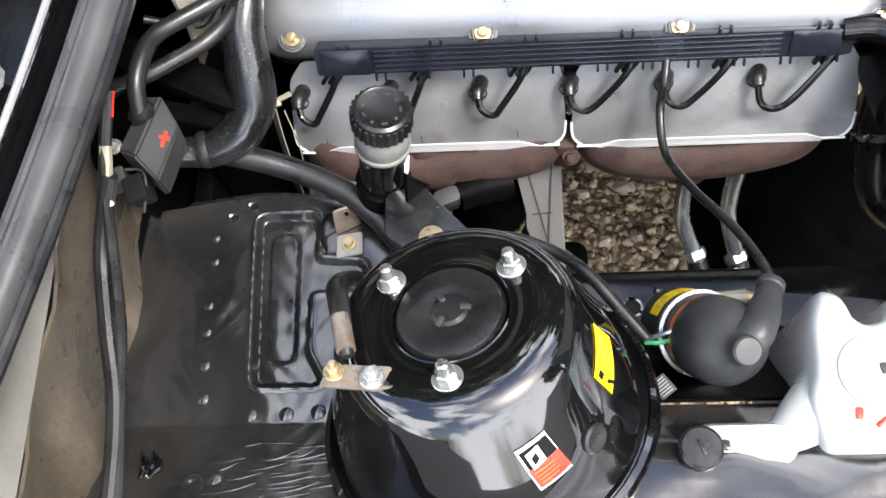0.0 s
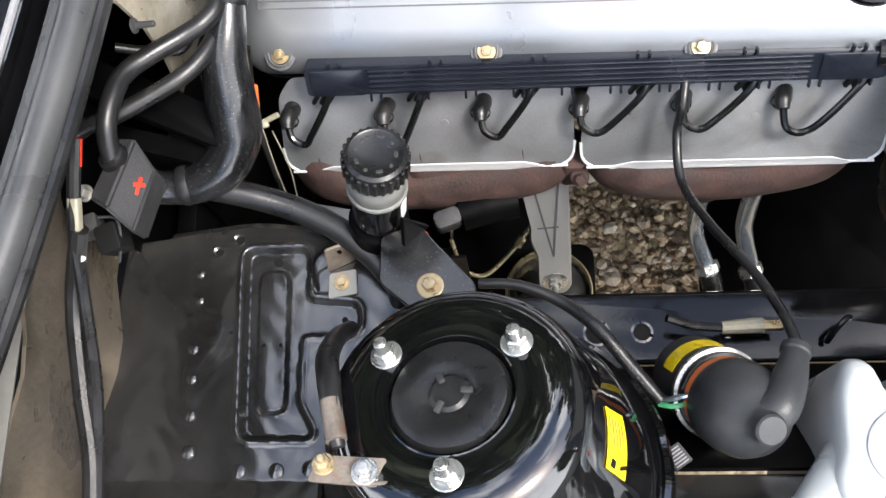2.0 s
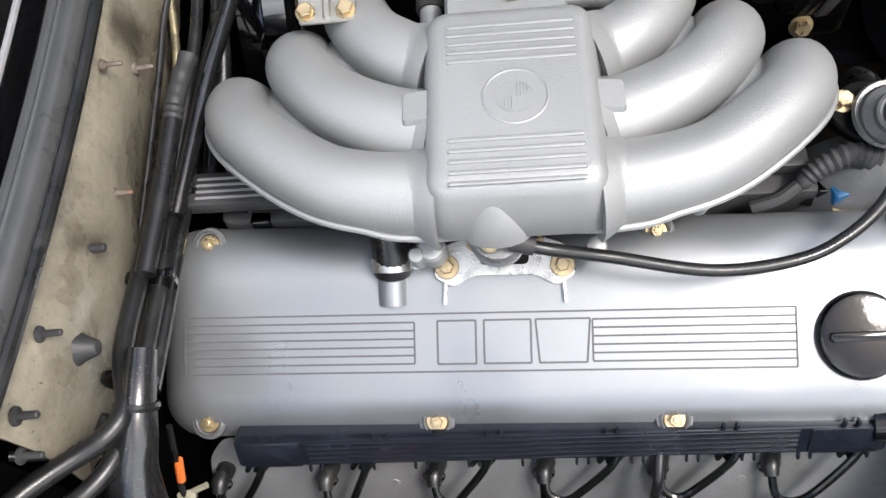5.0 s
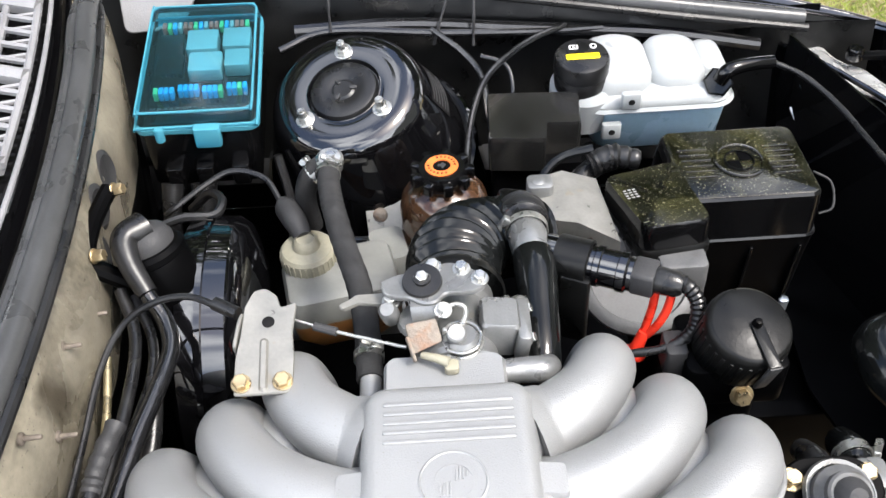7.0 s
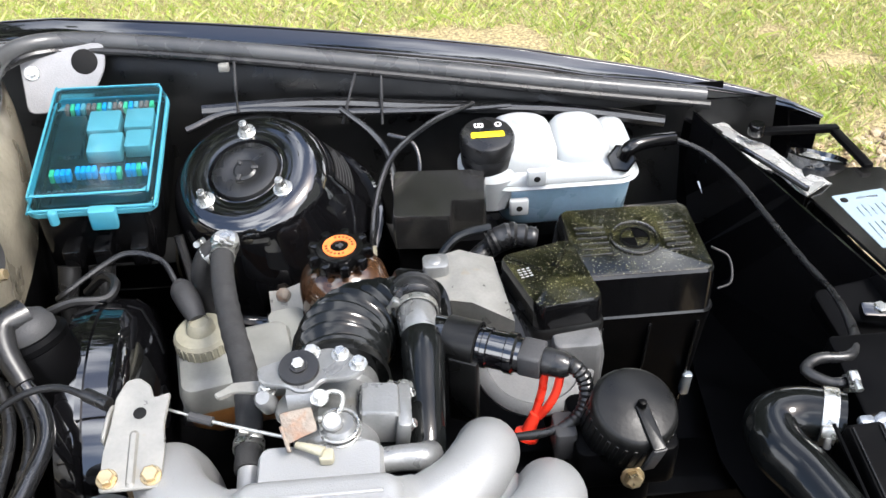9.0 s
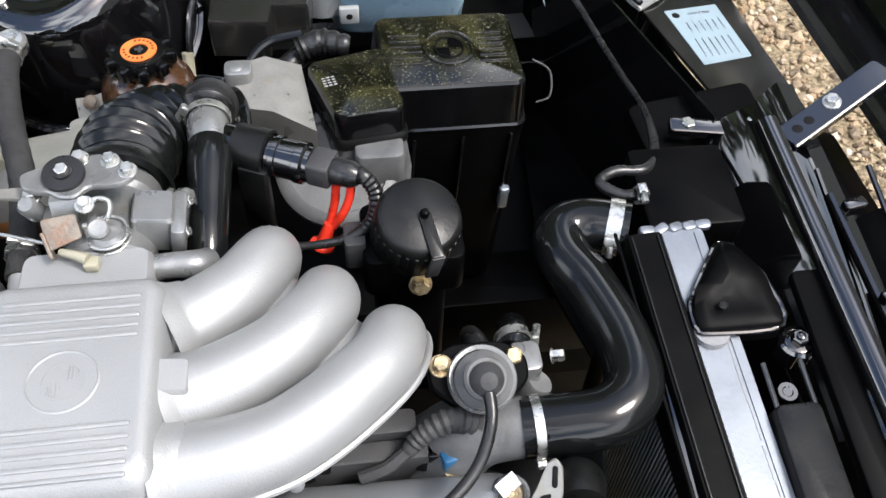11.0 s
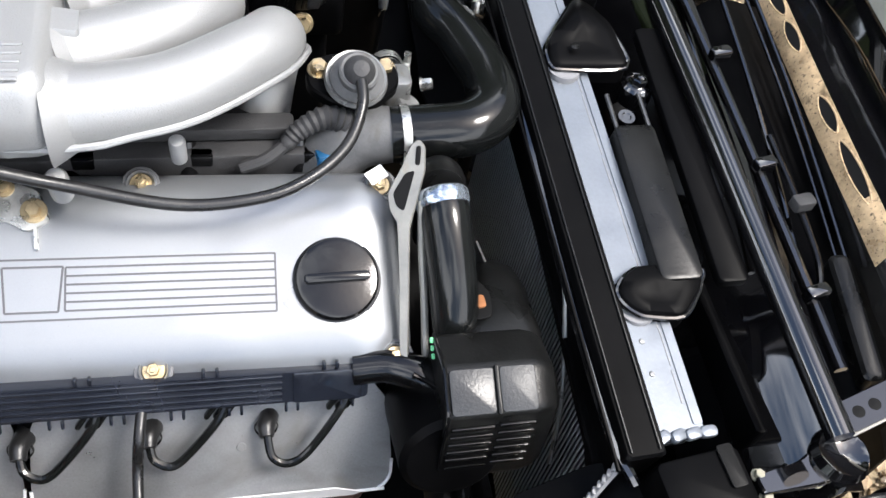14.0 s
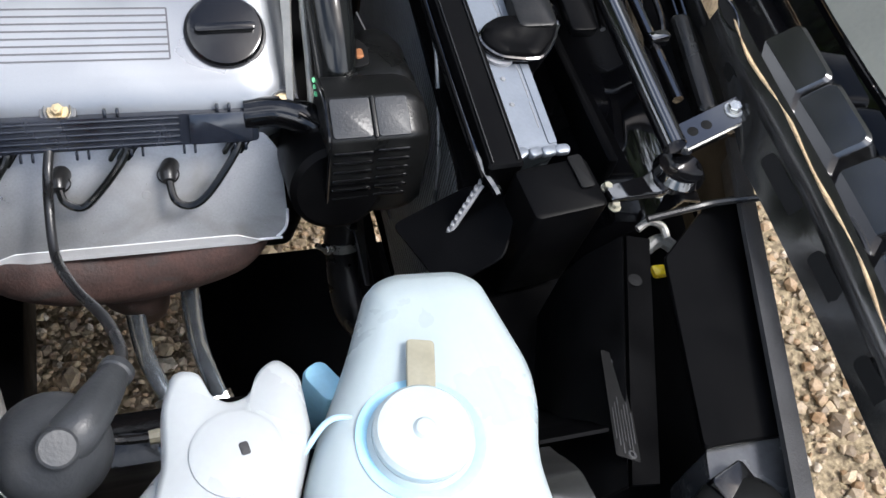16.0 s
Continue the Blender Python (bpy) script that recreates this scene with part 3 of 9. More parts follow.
part("wall_panel", sheet(wall_pt, [y for y in YS if -0.03 < y < 1.06], range(2, 8), 0.003), BROWN, wall)
# firewall below z 0.84 drawn near-black
part("lower_panel", sheet(wall_pt, [y for y in YS if -0.11 < y < 1.06], range(3), 0.003), SATIN, wall)
for y, z, r in ((0.136, 0.955, 0.009), (0.054, 0.985, 0.007), (-0.005, 0.985, 0.008), (-0.027, 0.965, 0.007), (0.33, 0.93, 0.006), (0.40, 0.965, 0.006), (0.47, 0.93, 0.006), (0.29, 0.985, 0.006), (0.20, 0.93, 0.006)):
    p = Vector((scuttle_x(y) + 0.006, y, z))
    part("stud", join(lathe([(r * 0.9, 0), (r * 0.85, 0.002), (r * 0.4, 0.003), (r * 0.36, 0.017), (r * 0.25, 0.018)], facing(p, (1, 0, 0.1)), 12)), RUSTY if r < 0.007 else GREYPL, wall)
part("rubber_bush", lathe([(0.012, 0), (0.014, 0.006), (0.010, 0.012), (0.006, 0.022), (0.002, 0.023)], facing((scuttle_x(0.057) + 0.006, 0.06, 0.94), (1, 0, 0)), 16), GREYPL, wall)
for y, z in ((0.60, 0.955), (0.665, 0.95), (0.55, 0.93)):
    part("wall_grommet", lathe([(0.024, -0.004), (0.026, 0.002), (0.02, 0.005), (0.012, 0.003)], facing((scuttle_x(y) + 0.003, y, z), (1, 0, 0.1)), 20), GREYPL, wall)

# the cavity beside the near shelf
cav = thing("scuttle_side_cavity", "wax-stained brown steel cavity beside the scuttle", "body panel", (-0.16, -0.3, 0.6), kind="structure")


def cav_pt(y, q):
    xs, zs = (-0.152, -0.156, -0.158, -0.157, -0.154, -0.149), (0.905, 0.885, 0.85, 0.81, 0.78, 0.752)
    return (xs[q] + 0.006 * math.sin(y * 40 + q), y, zs[q] + 0.006 * math.sin(y * 23 + q * 2))


part("cavity_wall", sheet(cav_pt, [-0.62 + 0.03 * i for i in range(19)], range(6), 0.003), FELT, cav)
part("grey_ledge", sheet(lambda y, q: ((-0.215, -0.185, -0.150)[q], y, (0.99, 0.915, 0.905)[q]), [-0.62 + 0.05 * i for i in range(12)], range(3), 0.003), LEDGE, cav, "pale grey bare ledge")
# back wall made near-black: the cavity's shadow put into its colour
part("back_wall", sheet(lambda y, q: (-0.165 + 0.018 * q, y, 0.985 - 0.16 * q), [-0.14 + 0.05 * i for i in range(7)], range(4), 0.003), SATIN, cav)

# bonnet seal: along the scuttle, round the corner, along the far wing
seal_run = [(scuttle_x(y) - 0.001, y, 1.030) for y in (-0.62, -0.45, -0.3, -0.15, 0.0, 0.15, 0.3, 0.45, 0.6, 0.75, 0.88)]
seal_run += [(-0.138, 0.965, 1.028), (-0.115, 1.018, 1.024), (-0.06, 1.040, 1.016), (0.05, 1.040, 1.002), (0.2, 1.035, 0.980), (0.35, 1.030, 0.955), (0.5, 1.020, 0.932), (0.65, 1.012, 0.908), (0.81, 1.000, 0.886)]
sl = thing("bonnet_seal", "long black rubber bonnet weather seal with ridges", "seal", (-0.1, 0.3, 1.0))
part("seal_bulb", tube(seal_run, 0.0125, 14, 6), SEAL, sl)
part("seal_lip", tube([(x - 0.016 if i < 11 else x - 0.004, y + (0.0 if i < 11 else 0.014), z - 0.004) for i, (x, y, z) in enumerate(seal_run)], 0.008, 10, 6), SEAL, sl)
part("seal_foot", tube([(x + 0.013 if i < 11 else x + 0.004, y - (0.0 if i < 11 else 0.014), z - 0.008) for i, (x, y, z) in enumerate(seal_run)], 0.006, 10, 6), RUBBER, sl)

# scuttle trough and cowl grille behind the seal
cw = thing("cowl_grille", "grey plastic cowl grille with lattice slots", "grille", (-0.2, 0.25, 1.0))
part("trough", sheet(lambda y, q: (scuttle_x(y) - (0.016, 0.022, 0.032, 0.040)[q], y, (1.022, 1.006, 1.006, 1.035)[q]), YS, range(4), 0.002), BLACK, cw, "glossy black painted trough")
part("bright_edge", tube([(scuttle_x(y) - 0.042, y, 1.040) for y in YS], 0.003, 8, 3), COWL, cw)
part("cowl_panel", sheet(lambda y, q: (scuttle_x(y) - 0.046 - 0.10 * q, y, 1.030 + 0.012 * q), YS, range(4), 0.002), PLASTIC, cw)
for y0, y1 in ((-0.62, -0.16), (0.56, 1.02)):
    ys = [y0 + (y1 - y0) * i / 12 for i in range(13)]
    for q in range(5):
        off = 0.054 + 0.036 * q
        part("slat", tube([(scuttle_x(y) - off, y, 1.046 + 0.13 * (off - 0.044)) for y in ys], 0.0045, 6, 2), COWL, cw)
    n = 15
    for i in range(n + 1):
        y = y0 + (y1 - y0) * i / n
        x = scuttle_x(y)
        wide = 0.004 if i % 5 else 0.011
        part("crossbar", tube([(x - 0.054, y, 1.047), (x - 0.129, y + 0.012, 1.057), (x - 0.199, y, 1.067)], wide, 6, 3), COWL, cw)
        if i < n:
            part("crossbar", tube([(x - 0.054, y + 0.02, 1.046), (x - 0.090, y + 0.004, 1.051)], 0.003, 6, 2), COWL, cw)
            part("crossbar", tube([(x - 0.126, y + 0.004, 1.055), (x - 0.162, y + 0.022, 1.060)], 0.003, 6, 2), COWL, cw)

# far wing
fw = thing("far_front_wing", "glossy black painted front wing edge beside the lawn", "car wing", (0.4, 1.1, 0.6))
WX = [-0.9 + 0.1 * i for i in range(15)] + [0.56 + 0.04 * i for i in range(12)]


def wing_z(x):
    return 1.035 - 0.095 * max(0, x + 0.1) - 0.075 * max(0, x + 0.1) ** 2 if x > -0.1 else 1.035


def wing_pt(x, q):
    inn = 0.42 * max(0, x - 0.5) ** 2 + 30 * max(0, x - 0.9) ** 3
    k = float(np.interp(x, (0.66, 0.88, 1.0), (1.0, 0.42, 0.06)))
    ys = (1.048, 1.058, 1.066, 1.085, 1.098, 1.112, 1.128, 1.140, 1.150, 1.155, 1.150)
    dz = (-0.030, -0.012, -0.012, -0.006, 0.0, -0.004, -0.018, -0.06, -0.20, -0.40, -0.72)
    return (x, 1.150 - (1.150 - ys[q]) * k - inn, wing_z(x) + dz[q] * (k if q < 5 else 1) - 0.012)


part("wing_skin", sheet(wing_pt, WX, range(11), 0.0015), BLACK, fw)
part("wing_fold", tube([(x, wing_pt(x, 2)[1] - 0.002, wing_pt(x, 2)[2] + 0.003) for x in WX], 0.0025, 8, 2), BLACK, fw)
for q in (1, 4, 6):
    part("wing_crease", tube([(x, wing_pt(x, q)[1], wing_pt(x, q)[2] + 0.0005) for x in WX], 0.0016, 6, 2), BLACK, fw)
iw = thing("far_inner_wing", "black painted inner wing panel with cable ties", "body panel", (0.4, 1.0, 0.5), kind="structure")
part("upper_panel", sheet(lambda x, q: (x, wing_pt(x, 0)[1] - (0.0, 0.013, 0.018, 0.033, 0.048, 0.118)[q], (wing_z(x) - 0.04, wing_z(x) - 0.06, 0.86, 0.78, 0.70, 0.66)[q]), [-0.26 + 0.07 * i for i in range(18)], range(6), 0.003), MATTBLACK, iw)
part("lower_panel", sheet(lambda x, q: (x, (0.94, 0.92, 0.74, 0.62, 0.60)[q], (0.70, 0.56, 0.52, 0.51, 0.3)[q]), [-0.12 + 0.1 * i for i in range(12)], range(5), 0.003), SATIN, iw)
part("front_cheek", sheet(lambda u, q: ((0.80 + 0.12 * u), (1.0 - 0.42 * u), (0.86, 0.80, 0.70, 0.5)[q]), [0, 0.2, 0.4, 0.6, 0.8, 1.0], range(4), 0.003), BLACK, iw)
part("cheek_gap_cover", sheet(lambda x, q: (x, (1.065, 1.045, 1.03)[q], (0.87, 0.74, 0.52)[q]), [0.66 + 0.04 * i for i in range(6)], range(3), 0.003), SATIN, iw)
# bright wedge added to imitate a reflection on the inner wing
part("reflection_wedge", prism(round_outline([(0.0, 0.0), (0.030, 0.004), (0.082, -0.046), (0.060, -0.050), (0.022, -0.036)], 0.004), 0.004, 0.001, frame_of((0.806, 0.965, 0.760), (1, -0.3, -0.05), (-0.35, -0.75, 0.55))), BRIGHTGREY, iw, "added bright wedge imitating a panel reflection")


# strut towers
def strut_tower(name, c, nrm, sgn, label):
    base = frame_of(c, (1, 0, 0), nrm)
    t = thing(name, label, "strut tower", (c[0], c[1], c[2] - 0.3), "strut towers")
    prof = [(0.0, -0.004), (0.046, -0.004), (0.047, 0.0), (0.066, 0.001), (0.078, 0.0005), (0.085, -0.002), (0.0905, -0.0065), (0.0945, -0.0125), (0.0985, -0.021), (0.105, -0.042), (0.1145, -0.065), (0.1212, -0.085), (0.1275, -0.108), (0.1315, -0.124), (0.136, -0.133), (0.146, -0.138), (0.148, -0.26)]
    part("dome", lathe(prof, base, 56), BLACK, t, "glossy black painted dome")
    part("dome_seam", lathe([(0.137, -0.1335), (0.1395, -0.131), (0.1440, -0.133), (0.1465, -0.1385)], base, 48, (False, False)), BLACK, t)
    part("top_cap", lathe([(0.0, 0.003), (0.012, 0.0035), (0.015, 0.0015), (0.019, 0.002), (0.022, 0.0035), (0.037, 0.0035), (0.041, 0.002), (0.0435, -0.003)], base, 40), RUBBER, t, "round dusty rubber bearing cap")
    part("cap_ring", lathe([(0.0445, -0.003), (0.0465, 0.001), (0.0475, 0.0005), (0.0475, -0.003)], base, 40, (False, False)), BLACK, t)
    for a in (0, 120, 240):
        part("cap_lug", rbox(0.009, 0.005, 0.003, 0.0015, 0.0008, base @ pose(0, 0, 0, 0, 0, a) @ pose(0.0125, 0, 0.002, 0, 12)), GREYPL, t)
    for a in (37, 143, 270):
        p = base @ pose(0, 0, 0, 0, 0, a * sgn) @ pose(0.060, 0, 0.0)
        part("strut_bolt", join(hexbolt(p, 0.0082, 0.008, 1.45, 0.012), lathe([(0.0062, 0.009), (0.005, 0.018), (0.0045, 0.0185)], p, 12)), ZINC, t, "pale zinc strut nut on a stud")
        part("dimple", lathe([(0.0, -0.0015), (0.006, -0.001), (0.010, 0.0006), (0.011, -0.002)], base @ pose(0, 0, 0, 0, 0, a * sgn) @ pose(0.084, 0, -0.006, 0, 34), 16), BLACK, t)
    part("drain_hole", lathe([(0.0042, 0.0003), (0.0028, 0.001), (0.0028, -0.003)], base @ pose(0, 0, 0, 0, 0, -52 * sgn) @ pose(0.079, 0, -0.0015, 0, 10), 14, (False, True)), INK, t)
    return t, base


NEAR_TOWER, TB = strut_tower("near_strut_tower", (0.1855, -0.313, 0.936), (-0.15, 0.345, 0.93), 1, "glossy black strut tower with stickers")
FAR_TOWER, FB = strut_tower("far_strut_tower", (0.178, 0.812, 0.940), (-0.14, -0.31, 0.94), -1, "glossy black strut tower with printed label")


def wrap_patch(base, a0, a1, h0, h1, off, skew=0.0, slant=0.0):
    """A sticker that hugs the dome between two angles and two depths; slant: how much deeper it runs towards a1."""
    rs = ((0.0, 0.0945), (0.0125, 0.0955), (0.021, 0.0985), (0.042, 0.105), (0.065, 0.1145), (0.085, 0.1212), (0.108, 0.1275), (0.15, 0.140))

    def spot(u, v):
        h = h0 + (h1 - h0) * v + slant * u
        r = float(np.interp(-h, [p[0] for p in rs], [p[1] for p in rs])) + off
        a = radians(a0 + (a1 - a0) * u + skew * v)
        return base @ Vector((r * math.cos(a), r * math.sin(a), h))
    return sheet(spot, [i / 8 for i in range(9)], [i / 5 for i in range(6)], 0.0006)


st = part("red_white_sticker", wrap_patch(TB, -68.5, -54.5, -0.043, -0.082, 0.0012, 3.6, 0.003), PAPER, NEAR_TOWER, "white-edged red and black sticker")
part("red_field", wrap_patch(TB, -66.2, -52.8, -0.0615, -0.0795, 0.0019, 1.8, 0.003), RED, st)
part("black_field", wrap_patch(TB, -67.4, -54.8, -0.0455, -0.0610, 0.0019, 1.6, 0.003), INK, st)
part("white_disc", wrap_patch(TB, -65.4, -59.5, -0.0480, -0.0615, 0.0026, 1.2, 0.003), PAPER, st)
part("white_disc_hole", wrap_patch(TB, -63.6, -61.2, -0.0520, -0.0580, 0.0032, 0.5, 0.003), INK, st)
for i in range(4):
    part("print_bar", wrap_patch(TB, -64.6 + 0.4 * i, -56 - 1.2 * (i % 2) + 0.4 * i, -0.0640 - 0.0034 * i, -0.0652 - 0.0034 * i, 0.0026, 0, 0.002), COPPER, st)
ys = part("yellow_sticker", wrap_patch(TB, -22.5, -0.5, -0.0465, -0.0715, 0.0012, 2.0, 0.012), YELLOW, NEAR_TOWER, "yellow warning sticker with black print")
for i in range(5):
    part("print_bar", wrap_patch(TB, -13 + 0.3 * i, -3, -0.0440 - 0.0043 * i, -0.0448 - 0.0043 * i, 0.0019, 0, 0.006), COPPER, ys)
part("print_mark", wrap_patch(TB, -20.5, -17.6, -0.0495, -0.0545, 0.0019), INK, ys)
part("print_mark", wrap_patch(TB, -19.2, -17.6, -0.0610, -0.0680, 0.0019, 2.0), INK, ys)
part("blanking_plug", lathe([(0.012, -0.002), (0.0125, 0.001), (0.010, 0.0022), (0.003, 0.0010), (0.0, 0.0010)], frame_of(TB @ Vector((0.1195 * math.cos(radians(-38)), 0.1195 * math.sin(radians(-38)), -0.078)), (0, 0, 1), TB.to_3x3() @ Vector((math.cos(radians(-38)), math.sin(radians(-38)), 0.30))), 24), RUBBER, NEAR_TOWER, "round rubber blanking plug")
ft = part("printed_label", wrap_patch(FB, -4, 32, -0.035, -0.075, 0.0012), INK, FAR_TOWER, "black label with grey print")
for i in range(6):
    part("print_bar", wrap_patch(FB, -2, 22 + 3 * (i % 3), -0.038 - 0.006 * i, -0.0405 - 0.006 * i, 0.0019), GREYPL, ft)

# near shelf with pressed grooves
sh = thing("near_inner_wing_shelf", "black painted pressed steel shelf with swaged grooves", "body panel", (0.03, -0.3, 0.6), kind="structure")


def shelf_z(x, y):
    return 0.742 - 0.06 * (y + 0.14) - 0.02 * max(0, x) + (0.35 * max(0, -0.36 - y))


def shelf_edge(x):
    """The inboard edge of the shelf."""
    return -0.118 - 0.25 * max(0, x + 0.02) ** 1.3 - 1.2 * max(0, x - 0.06) ** 1.2 - 0.12 * max(0, -0.03 - x)


def shelf_pt(x, v):
    y = shelf_edge(x) * (1 - v) - 0.60 * v
    return (x - 0.02 * v, y, shelf_z(x, y))


def outline_depth(X, Y, pts):
    """Distance of each point inside a closed outline, negative outside."""
    d, inside = np.full(X.shape, 9.0), np.zeros(X.shape, bool)
    for (x0, y0), (x1, y1) in zip(pts, pts[1:] + pts[:1]):
        dx, dy = x1 - x0, y1 - y0
        k = np.clip(((X - x0) * dx + (Y - y0) * dy) / (dx * dx + dy * dy + 1e-12), 0, 1)
        d = np.minimum(d, np.hypot(X - x0 - k * dx, Y - y0 - k * dy))
        if abs(dy) > 1e-9:
            inside ^= ((y0 > Y) != (y1 > Y)) & (X < x0 + (Y - y0) * dx / dy)
    return np.where(inside, d, -d)


def pressed_shelf():
    """The shelf with its T-shaped pressing sunk in, the long pad standing up inside it, and shallow dents."""
    nu, nv = 230, 350
    U, V = np.meshgrid(np.linspace(-0.147, 0.129, nu), np.linspace(0, 1, nv), indexing="ij")
    E = np.vectorize(shelf_edge)(U)
    X, Y = U - 0.02 * V, E * (1 - V) - 0.60 * V
    Z = np.vectorize(shelf_z)(X, Y)
    tee = round_outline([(-0.019, -0.322), (-0.028, -0.142), (0.033, -0.142), (0.034, -0.193), (0.084, -0.198), (0.084, -0.226), (0.030, -0.226), (0.030, -0.29), (0.048, -0.322)], 0.010, 5)
    pad = round_outline([(-0.008, -0.300), (-0.014, -0.163), (0.015, -0.163), (0.020, -0.300)], 0.0125, 6)
    tee, pad = [tuple(p[:2]) for p in tee], [tuple(p[:2]) for p in pad]

    def step(q, w):
        q = np.clip(q / w + 0.5, 0, 1)
        return q * q * (3 - 2 * q)
    dt = outline_depth(X, Y, tee)
    Z = Z - 0.0085 * step(dt, 0.0055) + 0.0020 * np.exp(-((dt + 0.0045) / 0.0022) ** 2) + 0.0075 * step(outline_depth(X, Y, pad), 0.0045)
    for x, y, r, h in ((-0.085, -0.22, 0.035, 0.0012), (-0.05, -0.30, 0.03, -0.001), (-0.045, -0.19, 0.02, 0.0007), (0.06, -0.28, 0.03, 0.001), (-0.02, -0.40, 0.05, 0.002), (-0.09, -0.33, 0.03, -0.0014), (-0.10, -0.15, 0.03, -0.0012)):
        Z = Z + h * np.exp(-((X - x) ** 2 + (Y - y) ** 2) / r ** 2)
    Z = Z + 0.00022 * np.sin(170 * X + 2 * np.sin(60 * Y)) * np.sin(130 * Y + 1.5 * np.sin(75 * X))
    vs = np.stack([X, Y, Z], -1).reshape(-1, 3).tolist()
    fs = []
    for i in range(nu - 1):
        for j in range(nv - 1):
            k = i * nv + j
            fs.append((k, k + 1, k + nv + 1, k + nv))
    me = bpy.data.meshes.new("shelf_panel")
    me.from_pydata(vs, [], fs)
    bm = bmesh.new()
    bm.from_mesh(me)
    bpy.data.meshes.remove(me)
    return bm


part("shelf_panel", pressed_shelf(), BODY, sh)
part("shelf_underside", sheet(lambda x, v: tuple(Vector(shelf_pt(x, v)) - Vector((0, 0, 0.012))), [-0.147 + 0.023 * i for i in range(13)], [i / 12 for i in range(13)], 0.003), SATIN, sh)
part("shelf_flange", sheet(lambda x, q: (x, shelf_edge(x) + (0.0, 0.006, 0.008)[q], shelf_z(x, shelf_edge(x)) - (0.0, 0.004, 0.10)[q]), [-0.105 + 0.012 * i for i in range(21)], range(3), 0.003), BODY, sh)


for x, y in ((-0.036, -0.131), (-0.055, -0.143)):
    part("raised_ring", lathe([(0.0065, -0.001), (0.0055, 0.0022), (0.0035, 0.001), (0.0033, -0.001)], pose(x, y, shelf_z(x, y)), 18, (False, False)), BODY, sh)
    part("hole", lathe([(0.0036, 0.0004), (0.001, 0.0006)], pose(x, y, shelf_z(x, y)), 14), INK, sh)
for x, y, r, sunk in ((0.002, -0.153, 0.0045, 0.0083), (-0.052, -0.122, 0.003, 0.0), (-0.036, -0.224, 0.0018, -0.0004), (0.012, -0.237, 0.0018, 0.0008), (-0.004, -0.237, 0.0018, 0.0008), (0.070, -0.212, 0.003, 0.0083)):
    part("hole", lathe([(r, 0.0005), (0.0005, 0.0008)], pose(x, y, shelf_z(x, y) - sunk), 12), INK, sh)
for x, y, r in ((-0.072, -0.165, 0.005), (-0.070, -0.192, 0.005), (-0.071, -0.24, 0.0055), (-0.070, -0.268, 0.0055), (-0.068, -0.302, 0.006), (-0.066, -0.335, 0.0065), (-0.018, -0.352, 0.007), (0.016, -0.352, 0.0075), (0.046, -0.350, 0.0075), (-0.04, -0.415, 0.009)):
    part("spot_weld", lathe([(r * 1.1, -0.001), (r * 0.85, 0.0016), (r * 0.45, 0.0026), (0.0003, 0.0029)], pose(x, y, shelf_z(x, y)), 14), BODY, sh)
rng = random.Random(5)
for i in range(70):
    x, y = -0.05 + 0.13 * rng.random(), -0.375 - 0.15 * rng.random()
    w, b = 0.02 + 0.03 * rng.random(), rng.uniform(-0.006, 0.006)
    part("brush_stroke", tube([(x + w * k, y + 0.004 * k + b * k * k, shelf_z(x + w * k, y) + 0.0002) for k in (-1, -0.5, 0, 0.5, 1)], [0.0003, 0.0011, 0.0014, 0.0011, 0.0003], 6, 3), BODY, sh)
part("ring_mark", lathe([(0.011, -0.001), (0.010, 0.0025), (0.0075, 0.0025), (0.007, -0.001)], pose(-0.058, -0.418, shelf_z(-0.058, -0.418)), 22, (False, False)), BODY, sh)
for i in range(6):
    part("sealant_ridge", tube([(-0.116 + 0.004 * i, -0.385 - 0.003 * (i % 3), shelf_z(-0.11, -0.385)), (-0.108 + 0.003 * i, -0.40, shelf_z(-0.11, -0.40) + 0.003), (-0.112 + 0.002 * i, -0.414 + 0.004 * (i % 2), shelf_z(-0.11, -0.41))], [0.001, 0.0025, 0.001], 6, 4), BLACK, sh)

# near inner wing forward of the tower, chassis rail and tray
nw = thing("near_inner_wing", "black painted inner wing and chassis rail", "body panel", (0.5, -0.3, 0.4), kind="structure")
part("wing_flange", sheet(lambda x, v: (x, -0.36 - 0.24 * v, float(np.interp(v, (0, 0.16, 0.24, 0.42, 1), (0.80, 0.838, 0.845, 0.848, 0.87))) + 0.0022 * math.sin(31 * x + 9 * v) * math.sin(17 * v + 11 * x) + 0.0012 * math.sin(83 * x) * math.sin(41 * v)), [0.30 + 0.0115 * i for i in range(40)], [i / 24 for i in range(25)], 0.003), BODY, nw)
part("wing_flange_rear", sheet(lambda x, v: (x, -0.36 - 0.24 * v, float(np.interp(v, (0, 0.16, 0.24, 0.42, 1), (0.80, 0.838, 0.845, 0.848, 0.87))) - 0.006 + 0.0012 * math.sin(31 * x + 9 * v) * math.sin(17 * v + 11 * x)), [0.105 + 0.02 * i for i in range(11)], [0.50 + 0.05 * i for i in range(11)], 0.003), BODY, nw)
# near wing skin, out of view, added to block light from under the car
part("outer_skin", sheet(lambda x, q: (x, (-0.60, -0.64, -0.66, -0.66, -0.65)[q], (0.872, 0.86, 0.80, 0.66, 0.48)[q]), [-0.9 + 0.1 * i for i in range(19)], range(5), 0.002), BLACK, nw)
part("wing_side", sheet(lambda x, q: (x, (-0.355, -0.30, -0.24, -0.225)[q], (0.80, 0.72, 0.62, 0.50)[q]), [0.30 + 0.05 * i for i in range(11)], range(4), 0.003), SATIN, nw)
